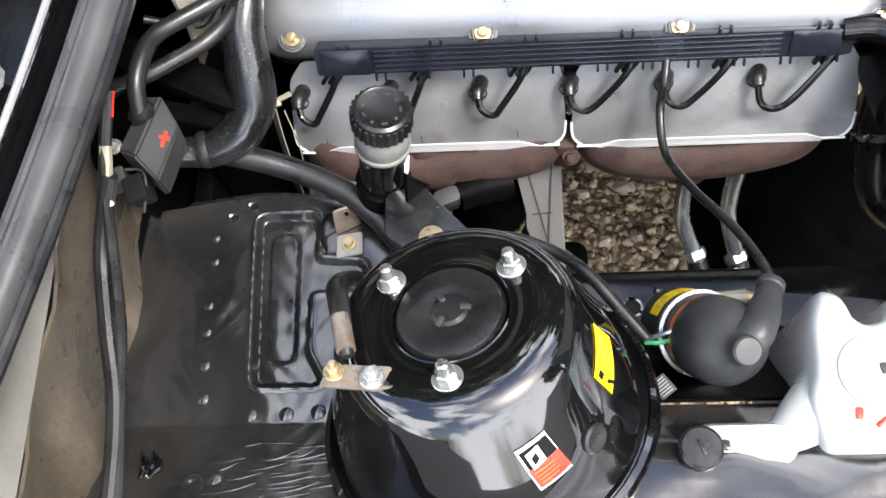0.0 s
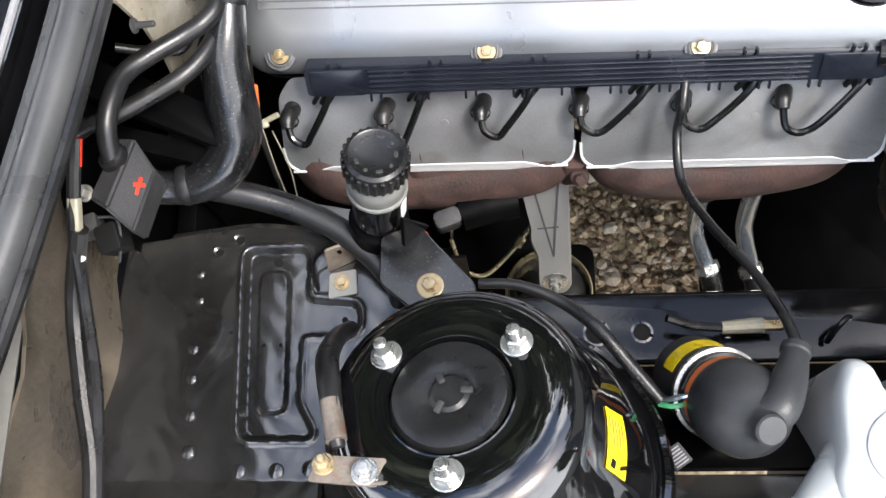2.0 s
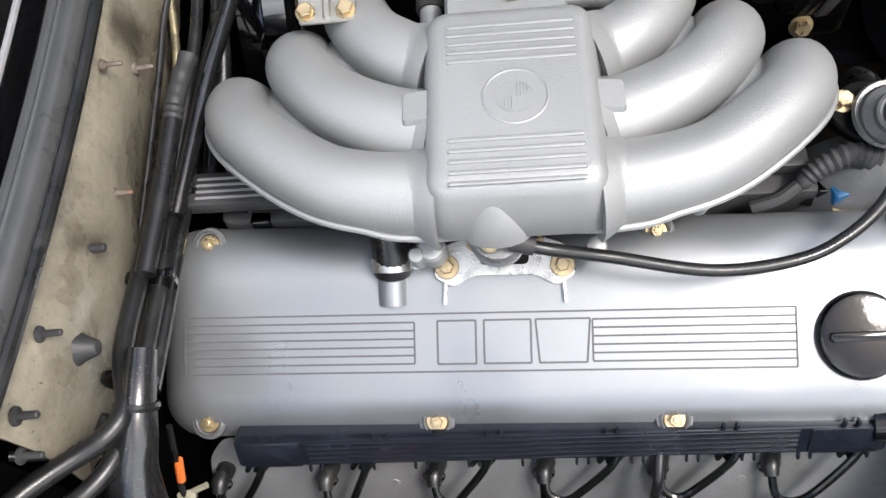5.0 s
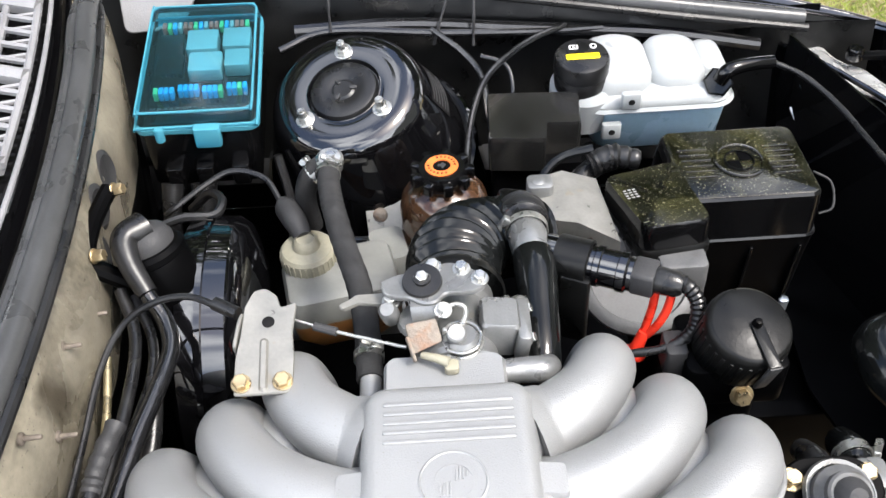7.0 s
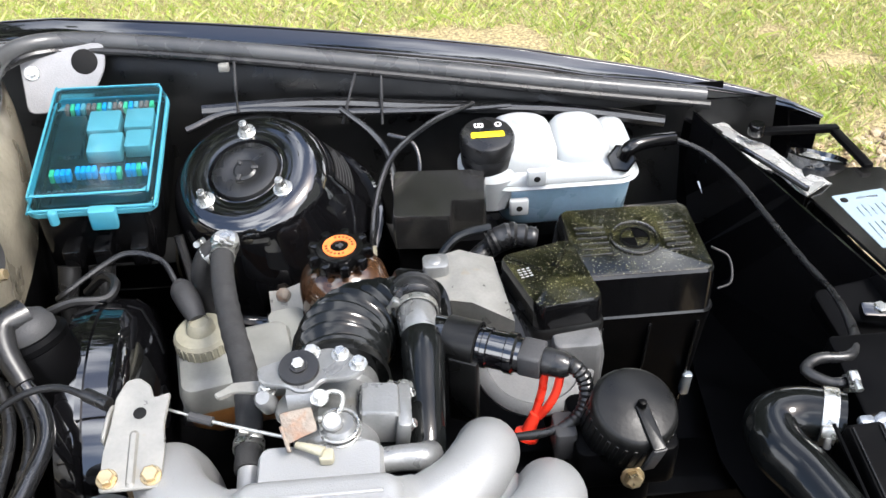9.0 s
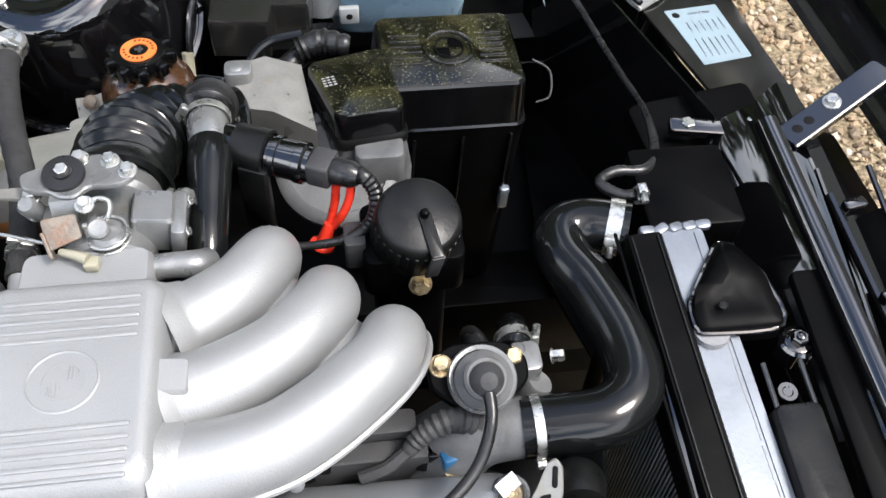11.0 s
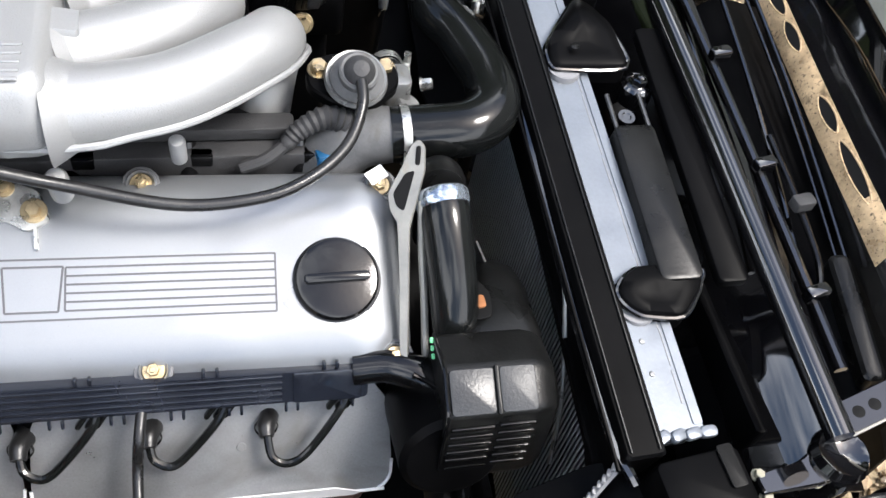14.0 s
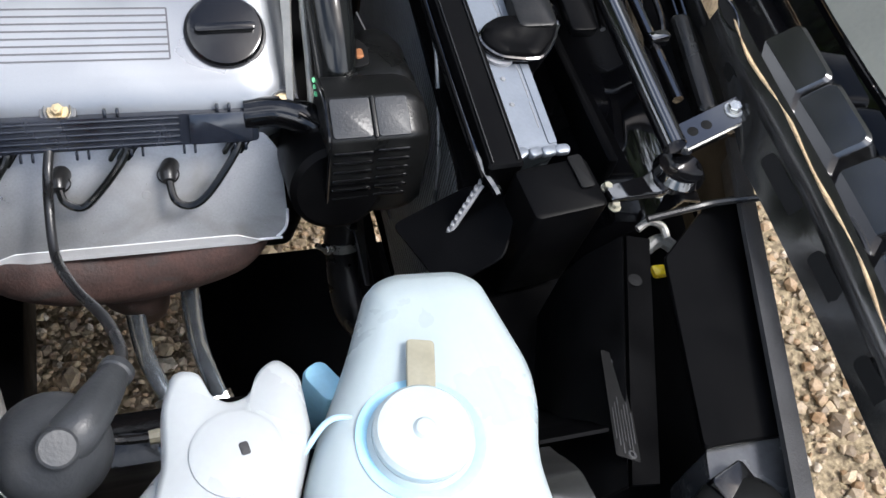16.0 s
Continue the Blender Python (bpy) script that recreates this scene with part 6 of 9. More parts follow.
part("orange_sleeve", tube([(-0.0185, 0.013, 0.785), (-0.0225, 0.001, 0.762)], 0.0042, 10), ORANGE, tw)
part("white_tag", rbox(0.017, 0.009, 0.007, 0.002, 0.001, pose(-0.022, -0.008, 0.742, 20, 0, 12)), CREAM, tw)
part("tag_arm", tube([(-0.016, -0.006, 0.747), (-0.002, -0.002, 0.752)], 0.003, 8), CREAM, tw)
part("second_wire", tube([(-0.012, -0.012, 0.735), (-0.004, -0.035, 0.69), (-0.004, -0.06, 0.64), (0.0, -0.09, 0.56)], 0.0008, 6), CREAM, tw)
part("white_plug", rbox(0.013, 0.020, 0.010, 0.003, 0.0015, pose(-0.046, -0.024, 0.742, 30, 0, 25)), CREAM, tw)
sd = thing("starter_cable_bracket", "pale cast bracket beside the fluid reservoir", "bracket", (0.07, -0.08, 0.64))
part("casting", prism(round_outline([(-0.025, -0.012), (0.03, -0.014), (0.035, 0.01), (-0.02, 0.014)], 0.006), 0.012, 0.002, pose(0.040, -0.098, 0.700, 0, 0, -8)), PALE, sd)
part("casting_bolt", hexbolt(pose(0.030, -0.098, 0.712), 0.007, 0.006, 1.4), RUSTY, sd)
part("hose_union", tube([(0.17, -0.06, 0.60), (0.20, -0.05, 0.60), (0.235, -0.045, 0.60)], [0.02, 0.022, 0.02], 16), SATIN, sd)
part("union_clip", rbox(0.03, 0.02, 0.04, 0.006, 0.002, pose(0.155, -0.065, 0.585, 10, 0, 20)), GREYPL, sd)

lw = thing("wing_wires", "pair of thin black wires running beside the shelf", "wire", (-0.11, -0.3, 0.8))
part("wire", tube([(-0.098, -0.118, 0.958), (-0.104, -0.150, 0.940), (-0.108, -0.185, 0.920), (-0.114, -0.225, 0.882), (-0.110, -0.293, 0.852), (-0.108, -0.368, 0.836), (-0.102, -0.46, 0.83), (-0.10, -0.62, 0.83)], 0.0055, 10), RUBBER, lw)
part("wire", tube([(-0.103, -0.180, 0.925), (-0.126, -0.226, 0.875), (-0.121, -0.293, 0.855), (-0.113, -0.358, 0.838), (-0.110, -0.45, 0.832), (-0.112, -0.62, 0.83)], 0.0075, 10), RUBBER, lw)
part("red_sleeve", tube([(-0.097, -0.118, 0.958), (-0.1005, -0.136, 0.947)], 0.0045, 10), RED, lw)
part("connector", rbox(0.009, 0.009, 0.026, 0.002, 0.001, along((-0.104, -0.158, 0.937), (-0.107, -0.19, 0.918))), CREAM, lw)
part("white_connector", rbox(0.008, 0.007, 0.010, 0.002, 0.001, along((-0.108, -0.192, 0.913), (-0.110, -0.205, 0.90))), PAPER, lw)

cb = thing("hose_clip_bracket", "small rusty steel clip plate with gold bolt", "bracket", (0.065, -0.178, 0.73))
part("clip_plate", prism(round_outline([(-0.016, -0.012), (0.012, -0.014), (0.016, 0.010), (-0.010, 0.012)], 0.003), 0.003, 0.0006, pose(0.068, -0.178, 0.744, 0, 0, 14)), PALE, cb)
part("upright_tab", prism(round_outline([(-0.014, 0), (0.014, 0), (0.010, 0.032), (-0.008, 0.034)], 0.003), 0.003, 0.0006, pose(0.066, -0.158, 0.742, 75, 0, 24)), RUSTY, cb)
part("wire_hoop", tube([(0.045, -0.185, 0.742), (0.042, -0.160, 0.756), (0.060, -0.148, 0.764), (0.070, -0.155, 0.768)], 0.0018, 8), SATIN, cb)
part("clip_bolt", hexbolt(pose(0.068, -0.178, 0.746), 0.005, 0.005, 1.6), GOLD, cb)
gs = thing("earth_strap", "taped black earth cable with plated terminal", "cable", (0.11, -0.33, 0.93))
part("cable", tube([(0.088, -0.235, 0.80), (0.086, -0.252, 0.845), (0.092, -0.280, 0.905), (0.101, -0.305, 0.938), (0.108, -0.335, 0.950), (0.112, -0.350, 0.951)], [0.0075, 0.008, 0.009, 0.0085, 0.007, 0.005], 12), RUBBER, gs)
part("crimp", tube([(0.104, -0.318, 0.946), (0.111, -0.346, 0.953)], 0.0075, 12), RUSTY, gs)
part("terminal_plate", prism(round_outline([(-0.026, -0.008), (0.026, -0.010), (0.026, 0.010), (-0.02, 0.010)], 0.003), 0.003, 0.0006, pose(0.118, -0.366, 0.948, -12, 4, -3)), RUSTY, gs)
part("plate_fold", rbox(0.018, 0.003, 0.018, 0.001, 0.0008, pose(0.138, -0.377, 0.935, -12)), RUSTY, gs)
part("terminal_nut", hexbolt(pose(0.102, -0.361, 0.951, -12, 4), 0.006, 0.007, 1.3, 0.008), GOLD, gs)
part("terminal_nut", hexbolt(pose(0.130, -0.366, 0.950, -12, 4), 0.0072, 0.008, 1.3, 0.006), ZINC, gs)

# ignition coil
ic = thing("ignition_coil", "black ignition coil with dull rubber cap", "ignition coil", (0.39, -0.27, 0.78))
COIL = Vector((0.0017, -0.0034, -0.0406))
CT, CD = Vector((0.414, -0.331, 0.917)) + COIL, Vector((-0.175, 0.41, -0.895)).normalized()
CM = along(CT, CT + CD)
part("can", lathe([(0.033, 0.094), (0.0365, 0.097), (0.0365, 0.160), (0.034, 0.166), (0.0, 0.167)], CM, 40), GREYPL, ic)
TOPDIR = CM.to_3x3().inverted() @ Vector((-0.35, 0.8, 0.5))
LA = math.degrees(math.atan2(TOPDIR.y, TOPDIR.x))
part("yellow_label", sheet(lambda u, v: CM @ Vector((0.0371 * math.cos(radians(LA - 44 + 88 * u)), 0.0371 * math.sin(radians(LA - 44 + 88 * u)), 0.118 + 0.022 * v)), [i / 10 for i in range(11)], [0, 0.5, 1], 0.0004), YELLOW, ic, "yellow label patch")
part("silver_band", lathe([(0.0365, 0.097), (0.0395, 0.098), (0.0395, 0.1025), (0.0365, 0.1035)], CM, 40, (False, False)), ZINC, ic)
part("dark_collar", lathe([(0.034, 0.087), (0.0372, 0.088), (0.0372, 0.094), (0.034, 0.095)], CM, 40, (False, False)), MATTBLACK, ic)
part("orange_insulator", lathe([(0.031, 0.070), (0.0352, 0.072), (0.0352, 0.086), (0.031, 0.087)], CM, 40), ORANGE, ic)
part("rubber_cap", lathe([(0.0, 0.0), (0.0105, 0.0003), (0.0122, 0.002), (0.0130, 0.012), (0.0155, 0.016), (0.0235, 0.022), (0.0315, 0.031), (0.0360, 0.042), (0.0378, 0.053), (0.0380, 0.071), (0.0370, 0.074), (0.035, 0.074)], CM, 44), CAPGREY, ic, "faded black rubber coil cap")
part("lead_boot", tube([CM @ Vector((0, 0, 0.030)), COIL + Vector((0.424, -0.312, 0.900)), COIL + Vector((0.437, -0.289, 0.893)), COIL + Vector((0.448, -0.264, 0.882))], [0.0175, 0.0160, 0.0135, 0.0095], 20), CAPGREY, ic)
part("boot_lip", lathe([(0.0105, -0.004), (0.0122, -0.002), (0.0122, 0.003), (0.0095, 0.004)], along(COIL + Vector((0.447, -0.266, 0.8825)), COIL + Vector((0.451, -0.257, 0.879))), 20), CAPGREY, ic)
TG = frame_of(COIL + Vector((0.355, -0.343, 0.853)), (0.55, -0.55, -0.30), (-0.25, -0.35, 0.90))
part("barcode_tag", rbox(0.018, 0.016, 0.0012, 0.001, 0.0003, TG), GREYPL, ic)
for i in range(6):
    part("tag_bar", rbox(0.0012, 0.012, 0.0006, 0.0003, 0.0001, TG @ pose(-0.0065 + 0.0026 * i, 0, 0.0011)), COWL, ic)
part("wire_green", tube([COIL + Vector(p) for p in ((0.346, -0.300, 0.838), (0.356, -0.303, 0.848), (0.368, -0.300, 0.846))], 0.0022, 8), FUSEGREEN, ic)
part("wire_blue", tube([COIL + Vector(p) for p in ((0.347, -0.297, 0.840), (0.358, -0.297, 0.852), (0.374, -0.294, 0.858))], 0.0026, 8), STEELPIPE, ic)
kl = thing("coil_lead", "long black ignition lead hanging to the coil", "ignition lead", (0.41, -0.13, 0.7))
part("lead", tube([(0.400, 0.012, 0.760), (0.397, -0.010, 0.750), (0.394, -0.030, 0.725), (0.397, -0.075, 0.715), (0.415, -0.130, 0.742), Vector((0.437, -0.180, 0.796)) + COIL * 0.5, Vector((0.449, -0.228, 0.846)) + COIL * 0.85, Vector((0.450, -0.262, 0.880)) + COIL], 0.0046, 12), RUBBER, kl)
ch = thing("coil_loom", "black sheathed wiring loom passing the strut tower", "cable", (0.28, -0.23, 0.79))
part("loom", tube([(0.200, -0.196, 0.797), (0.235, -0.200, 0.802), (0.270, -0.215, 0.802), (0.298, -0.240, 0.812), Vector((0.324, -0.270, 0.826)) + COIL * 0.5, Vector((0.347, -0.297, 0.840)) + COIL], [0.0045, 0.0048, 0.0055, 0.006, 0.006, 0.0055], 12), RUBBER, ch)
cn = thing("coil_connector", "white plastic connector with brass end", "connector", (0.49, -0.185, 0.55))
part("shell", tube([(0.455, -0.188, 0.56), (0.475, -0.187, 0.56), (0.500, -0.186, 0.56)], [0.007, 0.008, 0.009], 10), CREAM, cn)
part("brass_end", tube([(0.500, -0.186, 0.56), (0.520, -0.186, 0.56)], 0.0065, 8), GOLD, cn)
part("wire", tube([(0.455, -0.188, 0.56), (0.425, -0.185, 0.56), (0.395, -0.178, 0.57)], 0.005, 8), RUBBER, cn)

# small expansion bottle with a cap arm, and the washer tank
sb = thing("small_fluid_bottle", "milky white plastic fluid bottle with notched top", "bottle", (0.50, -0.33, 0.65))
horns = round_outline([(0.474, -0.300), (0.484, -0.274), (0.500, -0.276), (0.507, -0.298), (0.519, -0.306), (0.534, -0.302), (0.541, -0.284), (0.556, -0.274), (0.570, -0.290), (0.571, -0.335), (0.552, -0.385), (0.535, -0.412), (0.470, -0.412), (0.462, -0.37), (0.471, -0.345)], 0.009, 5)
part("bottle_body", loft([[(0.517 + (x - 0.517) * s + dx, -0.335 + (y + 0.335) * s + dy, z) for x, y in horns] for s, dx, dy, z in ((0.80, -0.006, 0.0, 0.62), (0.90, -0.006, 0.0, 0.64), (0.96, -0.004, 0.0, 0.74), (1.0, 0, 0, 0.80), (1.0, 0, 0, 0.832), (0.975, 0, 0, 0.842), (0.93, 0, -0.001, 0.848), (0.86, 0, -0.003, 0.851))]), WHITE, sb, deg=60)
part("raised_disc", lathe([(0.031, -0.004), (0.030, 0.002), (0.027, 0.0035), (0.0, 0.004)], pose(0.519, -0.346, 0.8505), 32), WHITE, sb)
part("cap_arm", rrloft([(0.412, -0.402, 0.075, 0.030, 0.013, 0.812), (0.412, -0.402, 0.085, 0.038, 0.018, 0.824), (0.412, -0.402, 0.085, 0.038, 0.018, 0.838), (0.412, -0.402, 0.078, 0.032, 0.016, 0.844)], None, 6), WHITE, sb)
part("arm_root", tube([(0.425, -0.401, 0.829), (0.448, -0.395, 0.829), (0.470, -0.378, 0.826), (0.490, -0.360, 0.82)], [0.017, 0.020, 0.026, 0.03], 18, squash=0.8), WHITE, sb)
part("arm_cap", join(lathe([(0.0165, 0), (0.0175, 0.003), (0.0175, 0.008), (0.015, 0.0105), (0.0, 0.011)], pose(0.376, -0.404, 0.843), 28), rbox(0.003, 0.012, 0.002, 0.001, 0.0006, pose(0.376, -0.404, 0.853, 0, 0, 20)), rbox(0.012, 0.008, 0.008, 0.002, 0.001, pose(0.393, -0.402, 0.842))), RUBBER, sb, "round black rubber stopper")
part("moulded_arrow", rbox(0.006, 0.009, 0.0012, 0.0015, 0.0004, pose(0.524, -0.345, 0.8542, 0, 0, 10)), GREYPL, sb)
part("red_mark", join(rbox(0.006, 0.010, 0.0008, 0.002, 0.0002, pose(0.500, -0.380, 0.8512, 0, 0, -10)), tube([(0.512, -0.390, 0.8515), (0.522, -0.384, 0.852), (0.534, -0.388, 0.8515)], 0.002, 8)), RED, sb, "red painted mark")
wt = thing("washer_fluid_tank", "large milky white washer tank with blue fluid tint", "washer tank", (0.65, -0.34, 0.6))
part("tank_body", loft([[(x * s + cx * (1 - s), y * s + cy * (1 - s), z) for x, y in round_outline([(0.632, -0.220), (0.652, -0.212), (0.706, -0.216), (0.722, -0.228), (0.740, -0.312), (0.736, -0.345), (0.722, -0.385), (0.724, -0.46), (0.540, -0.46), (0.556, -0.372), (0.574, -0.335), (0.602, -0.285)], 0.020, 5)] for s, cx, cy, z in ((0.80, 0.66, -0.33, 0.55), (0.90, 0.66, -0.33, 0.57), (0.97, 0.665, -0.33, 0.72), (1.0, 0.665, -0.34, 0.80), (0.99, 0.665, -0.34, 0.826), (0.95, 0.665, -0.345, 0.842), (0.85, 0.665, -0.35, 0.853), (0.72, 0.665, -0.36, 0.860))]), TANKWHITE, wt, deg=60)
part("filler_neck", lathe([(0.040, -0.012), (0.037, 0.0), (0.034, 0.006)], pose(0.637, -0.362, 0.860), 36), TANKWHITE, wt)
part("filler_cap", lathe([(0.0325, 0), (0.0335, 0.003), (0.0335, 0.009), (0.031, 0.012), (0.026, 0.0125), (0.008, 0.0125), (0.006, 0.015), (0.0, 0.0155)], pose(0.637, -0.362, 0.864), 44), TANKWHITE, wt)
part("cap_tongue", rbox(0.020, 0.048, 0.005, 0.003, 0.0015, pose(0.6475, -0.315, 0.865, -6, 0, -14)), CREAM, wt, "pale hinge tongue of the cap")
part("blue_stain", lathe([(0.0345, 0.0), (0.040, 0.0014), (0.044, 0.0008)], pose(0.637, -0.362, 0.8604), 36, (False, False)), WASHBLUE, wt, "ring of dried blue fluid")
part("moulded_step", tube([(0.560, -0.352, 0.842), (0.580, -0.335, 0.852), (0.598, -0.338, 0.855), (0.610, -0.352, 0.856)], 0.0022, 8), COOLANT, wt)
part("blue_corner", rbox(0.022, 0.036, 0.12, 0.008, 0.004, pose(0.594, -0.275, 0.675, 0, 0, 30)), WASHBLUE, wt, "blue fluid showing through the corner")
lh = thing("level_wire", "thin black wire arching over the tray", "wire", (0.6, -0.19, 0.6))
part("wire", tube([(0.575, -0.20, 0.53), (0.58, -0.19, 0.55), (0.59, -0.18, 0.555), (0.60, -0.175, 0.54)], 0.0035, 8), RUBBER, lh)

# ---- far side of the bay ----
fb = thing("fuse_box", "black fuse box with clear blue lid and fuses", "fuse box", (0.0, 0.87, 0.88))
FX = frame_of((0.0, 0.8585, 0.953), (1, 0.074, -0.07), (0.07, -0.09, 1)) @ Matrix.Diagonal((1.02, 0.945, 1, 1))
part("box", rbox(0.130, 0.225, 0.090, 0.012, 0.004, FX @ pose(0, 0, -0.095)), PLASTIC, fb)
part("fuse_tray", rbox(0.118, 0.210, 0.008, 0.006, 0.002, FX @ pose(0, 0, -0.008)), PLASTIC, fb)
lid = part("lid", rrloft([(0, 0, 0.138, 0.232, 0.012, -0.006), (0, 0, 0.138, 0.232, 0.012, 0.012), (0, 0, 0.132, 0.226, 0.012, 0.022), (0, 0, 0.126, 0.220, 0.012, 0.0245)], FX, 6, (False, True)), TEAL, fb, "clear blue plastic lid")
lid.visible_shadow = False
rim = part("lid_rim", rrloft([(0, 0, 0.140, 0.234, 0.012, -0.008), (0, 0, 0.143, 0.237, 0.013, -0.006), (0, 0, 0.143, 0.237, 0.013, 0.0), (0, 0, 0.139, 0.233, 0.012, 0.001)], FX, 6, (False, False)), TEALRIM, fb)
for w_, h_, z_, r_ in ((0.131, 0.225, 0.0225, 0.0016), (0.139, 0.233, 0.003, 0.0018)):
    ring_ = [FX @ Vector((px, py, z_)) for px, py in rr_ring(w_, h_, 0.012, 3)]
    part("lid_edge", tube(ring_ + ring_[:1], r_, 8, 2), TEALRIM, fb)
rim.visible_shadow = False
for i in range(17):
    part("fuse", rbox(0.0048, 0.015, 0.010, 0.001, 0.0008, FX @ pose(-0.052 + 0.0065 * i, 0.088, 0.0)), (FUSERED, RELAY, FUSEGREEN, FUSERED, FUSEBLUE)[(i * 7) % 5], fb)
for x, y, w, h, m_ in ((-0.038, 0.035, 0.032, 0.040, PLASTIC), (0.0, 0.042, 0.038, 0.044, RELAY), (0.042, 0.045, 0.034, 0.042, RELAY), (-0.036, -0.010, 0.034, 0.038, PLASTIC), (0.006, -0.006, 0.040, 0.040, RELAY), (0.044, 0.0, 0.030, 0.036, RELAY)):
    part("relay", rbox(w, h, 0.018, 0.003, 0.0015, FX @ pose(x, y, 0.0)), m_, fb)
for i in range(4):
    for k in range(4):
        part("fuse", rbox(0.0052, 0.013, 0.012, 0.001, 0.0008, FX @ pose(-0.050 + 0.0285 * i + 0.0062 * k, -0.055 + 0.004 * (i % 2), 0.0)), FUSEBLUE if (i + k) % 5 else FUSEGREEN, fb)
part("print_row", join(*[rbox(0.004, 0.003, 0.0008, 0.0005, 0.0002, FX @ pose(-0.052 + 0.007 * i, -0.078, 0.0006)) for i in range(15)]), GREYPL, fb)
part("catch", rbox(0.030, 0.014, 0.028, 0.003, 0.0015, FX @ pose(0.012, -0.122, -0.022)), TEALRIM, fb)
part("catch_screw", join(lathe([(0.0055, 0), (0.0055, 0.016), (0.004, 0.018), (0.0, 0.018)], FX @ pose(-0.042, -0.122, -0.012), 14)), TEALRIM, fb)
for x in (-0.035, 0.0, 0.042):
    part("side_socket", rbox(0.020, 0.018, 0.03, 0.003, 0.0015, FX @ pose(x, -0.120, -0.085)), PLASTIC, fb)
for i, pts in enumerate(([(-0.040, 0.745, 0.865), (-0.045, 0.72, 0.83), (-0.048, 0.70, 0.78)], [(-0.002, 0.745, 0.862), (-0.006, 0.72, 0.82), (-0.016, 0.69, 0.76), (-0.02, 0.66, 0.70)])):
    part("cable_boot", tube(pts, [0.014, 0.011, 0.010] if i == 0 else [0.016, 0.013, 0.011, 0.010], 12), RUBBER, fb)
pt = thing("wing_corner_plate", "grey steel corner plate with round hole", "bracket", (-0.08, 1.0, 0.95))
PM = frame_of((-0.075, 1.005, 0.985), (0.96, 0.05, 0.1), (0.2, -0.85, 0.55))
part("plate", prism(round_outline([(-0.055, -0.045), (0.02, -0.05), (0.055, 0.0), (0.06, 0.035), (-0.05, 0.032)], 0.012), 0.005, 0.0015, PM), COWL, pt)
part("plate_hole", lathe([(0.017, 0.0), (0.015, 0.0008), (0.0005, 0.0006)], PM @ pose(0.03, 0.012, 0.005), 24), INK, pt)
part("plate_bolt", hexbolt(PM @ pose(-0.038, 0.008, 0.005), 0.006, 0.006), ZINC, pt)

rl = thing("wiper_motor_cover", "faded black round relay canister with rubber boot", "canister", (0.0, 0.53, 0.9))
RA = Vector((0.006, 0.534, 0.908))
RN = Vector((-0.25, 0.20, 0.95)).normalized()
part("canister", lathe([(0.036, -0.035), (0.041, -0.03), (0.042, 0.03), (0.040, 0.036), (0.043, 0.038), (0.043, 0.045), (0.038, 0.050), (0.0, 0.055)], facing(RA, RN) @ Matrix.Diagonal((0.8, 0.8, 0.85, 1)), 36), SATIN, rl)
part("rubber_hood", lathe([(0.033, 0.046), (0.034, 0.058), (0.028, 0.070), (0.015, 0.078), (0.0, 0.080)], facing(RA, RN) @ Matrix.Diagonal((0.8, 0.8, 0.85, 1)), 30), GREYPL, rl, "faded grey rubber hood")
part("hood_snout", tube([(-0.006, 0.548, 0.968), (-0.020, 0.530, 0.970), (-0.014, 0.508, 0.960), (0.003, 0.484, 0.940)], [0.018, 0.0145, 0.0115, 0.010], 16), RUBBER, rl)
part("mount_arm", tube([(-0.052, 0.605, 0.975), (-0.062, 0.56, 0.965), (-0.062, 0.515, 0.955)], 0.009, 10), SATIN, rl)
part("mount_arm", tube([(-0.062, 0.515, 0.955), (-0.03, 0.515, 0.93), (0.0, 0.52, 0.90)], 0.010, 10), SATIN, rl)
for p in ((-0.047, 0.603, 0.975), (-0.050, 0.517, 0.963)):
    part("mount_bolt", hexbolt(facing(p, (1, -0.1, 0.2)), 0.0065, 0.010, 1.2), GOLD, rl)
wj = thing("bulkhead_loom", "loose bundle of taped black cables by the firewall", "cable", (0.0, 0.35, 0.9))
for pts, r, m_ in (([(0.004, 0.482, 0.940), (0.020, 0.462, 0.925), (0.030, 0.43, 0.918), (0.024, 0.38, 0.915), (0.014, 0.33, 0.91), (0.004, 0.26, 0.90), (-0.006, 0.20, 0.89)], 0.0085, CONDUIT),
                   ([(-0.03, 0.50, 0.93), (-0.012, 0.46, 0.915), (-0.004, 0.41, 0.91), (-0.004, 0.33, 0.905), (-0.010, 0.24, 0.895)], 0.006, RUBBER),
                   ([(-0.02, 0.50, 0.92), (0.002, 0.46, 0.905), (0.010, 0.41, 0.90), (0.004, 0.33, 0.90), (-0.002, 0.24, 0.89)], 0.005, RUBBER),
                   ([(0.020, 0.40, 0.915), (0.022, 0.34, 0.89), (0.01, 0.28, 0.87), (0.012, 0.22, 0.86)], 0.008, RUBBER),
                   ([(-0.038, 0.44, 0.90), (-0.030, 0.37, 0.88), (-0.034, 0.28, 0.86), (-0.04, 0.2, 0.85)], 0.004, BRASSPIPE),
                   ([(0.005, 0.335, 0.935), (-0.002, 0.300, 0.932), (-0.004, 0.272, 0.928)], 0.0095, GREYPL),
                   ([(-0.004, 0.272, 0.928), (-0.007, 0.21, 0.922), (-0.012, 0.13, 0.918)], 0.0085, RUBBER),
                   ([(0.045, 0.33, 0.88), (0.035, 0.29, 0.86), (0.04, 0.25, 0.85)], 0.016, RUBBER)):
    part("cable", tube(pts, r, 12, ribs=(0.006, 0.18) if m_ is GREYPL else None), m_, wj)
fl_ = thing("far_loom", "thin black taped wires looping near the fuse box", "wire", (0.05, 0.7, 0.9))
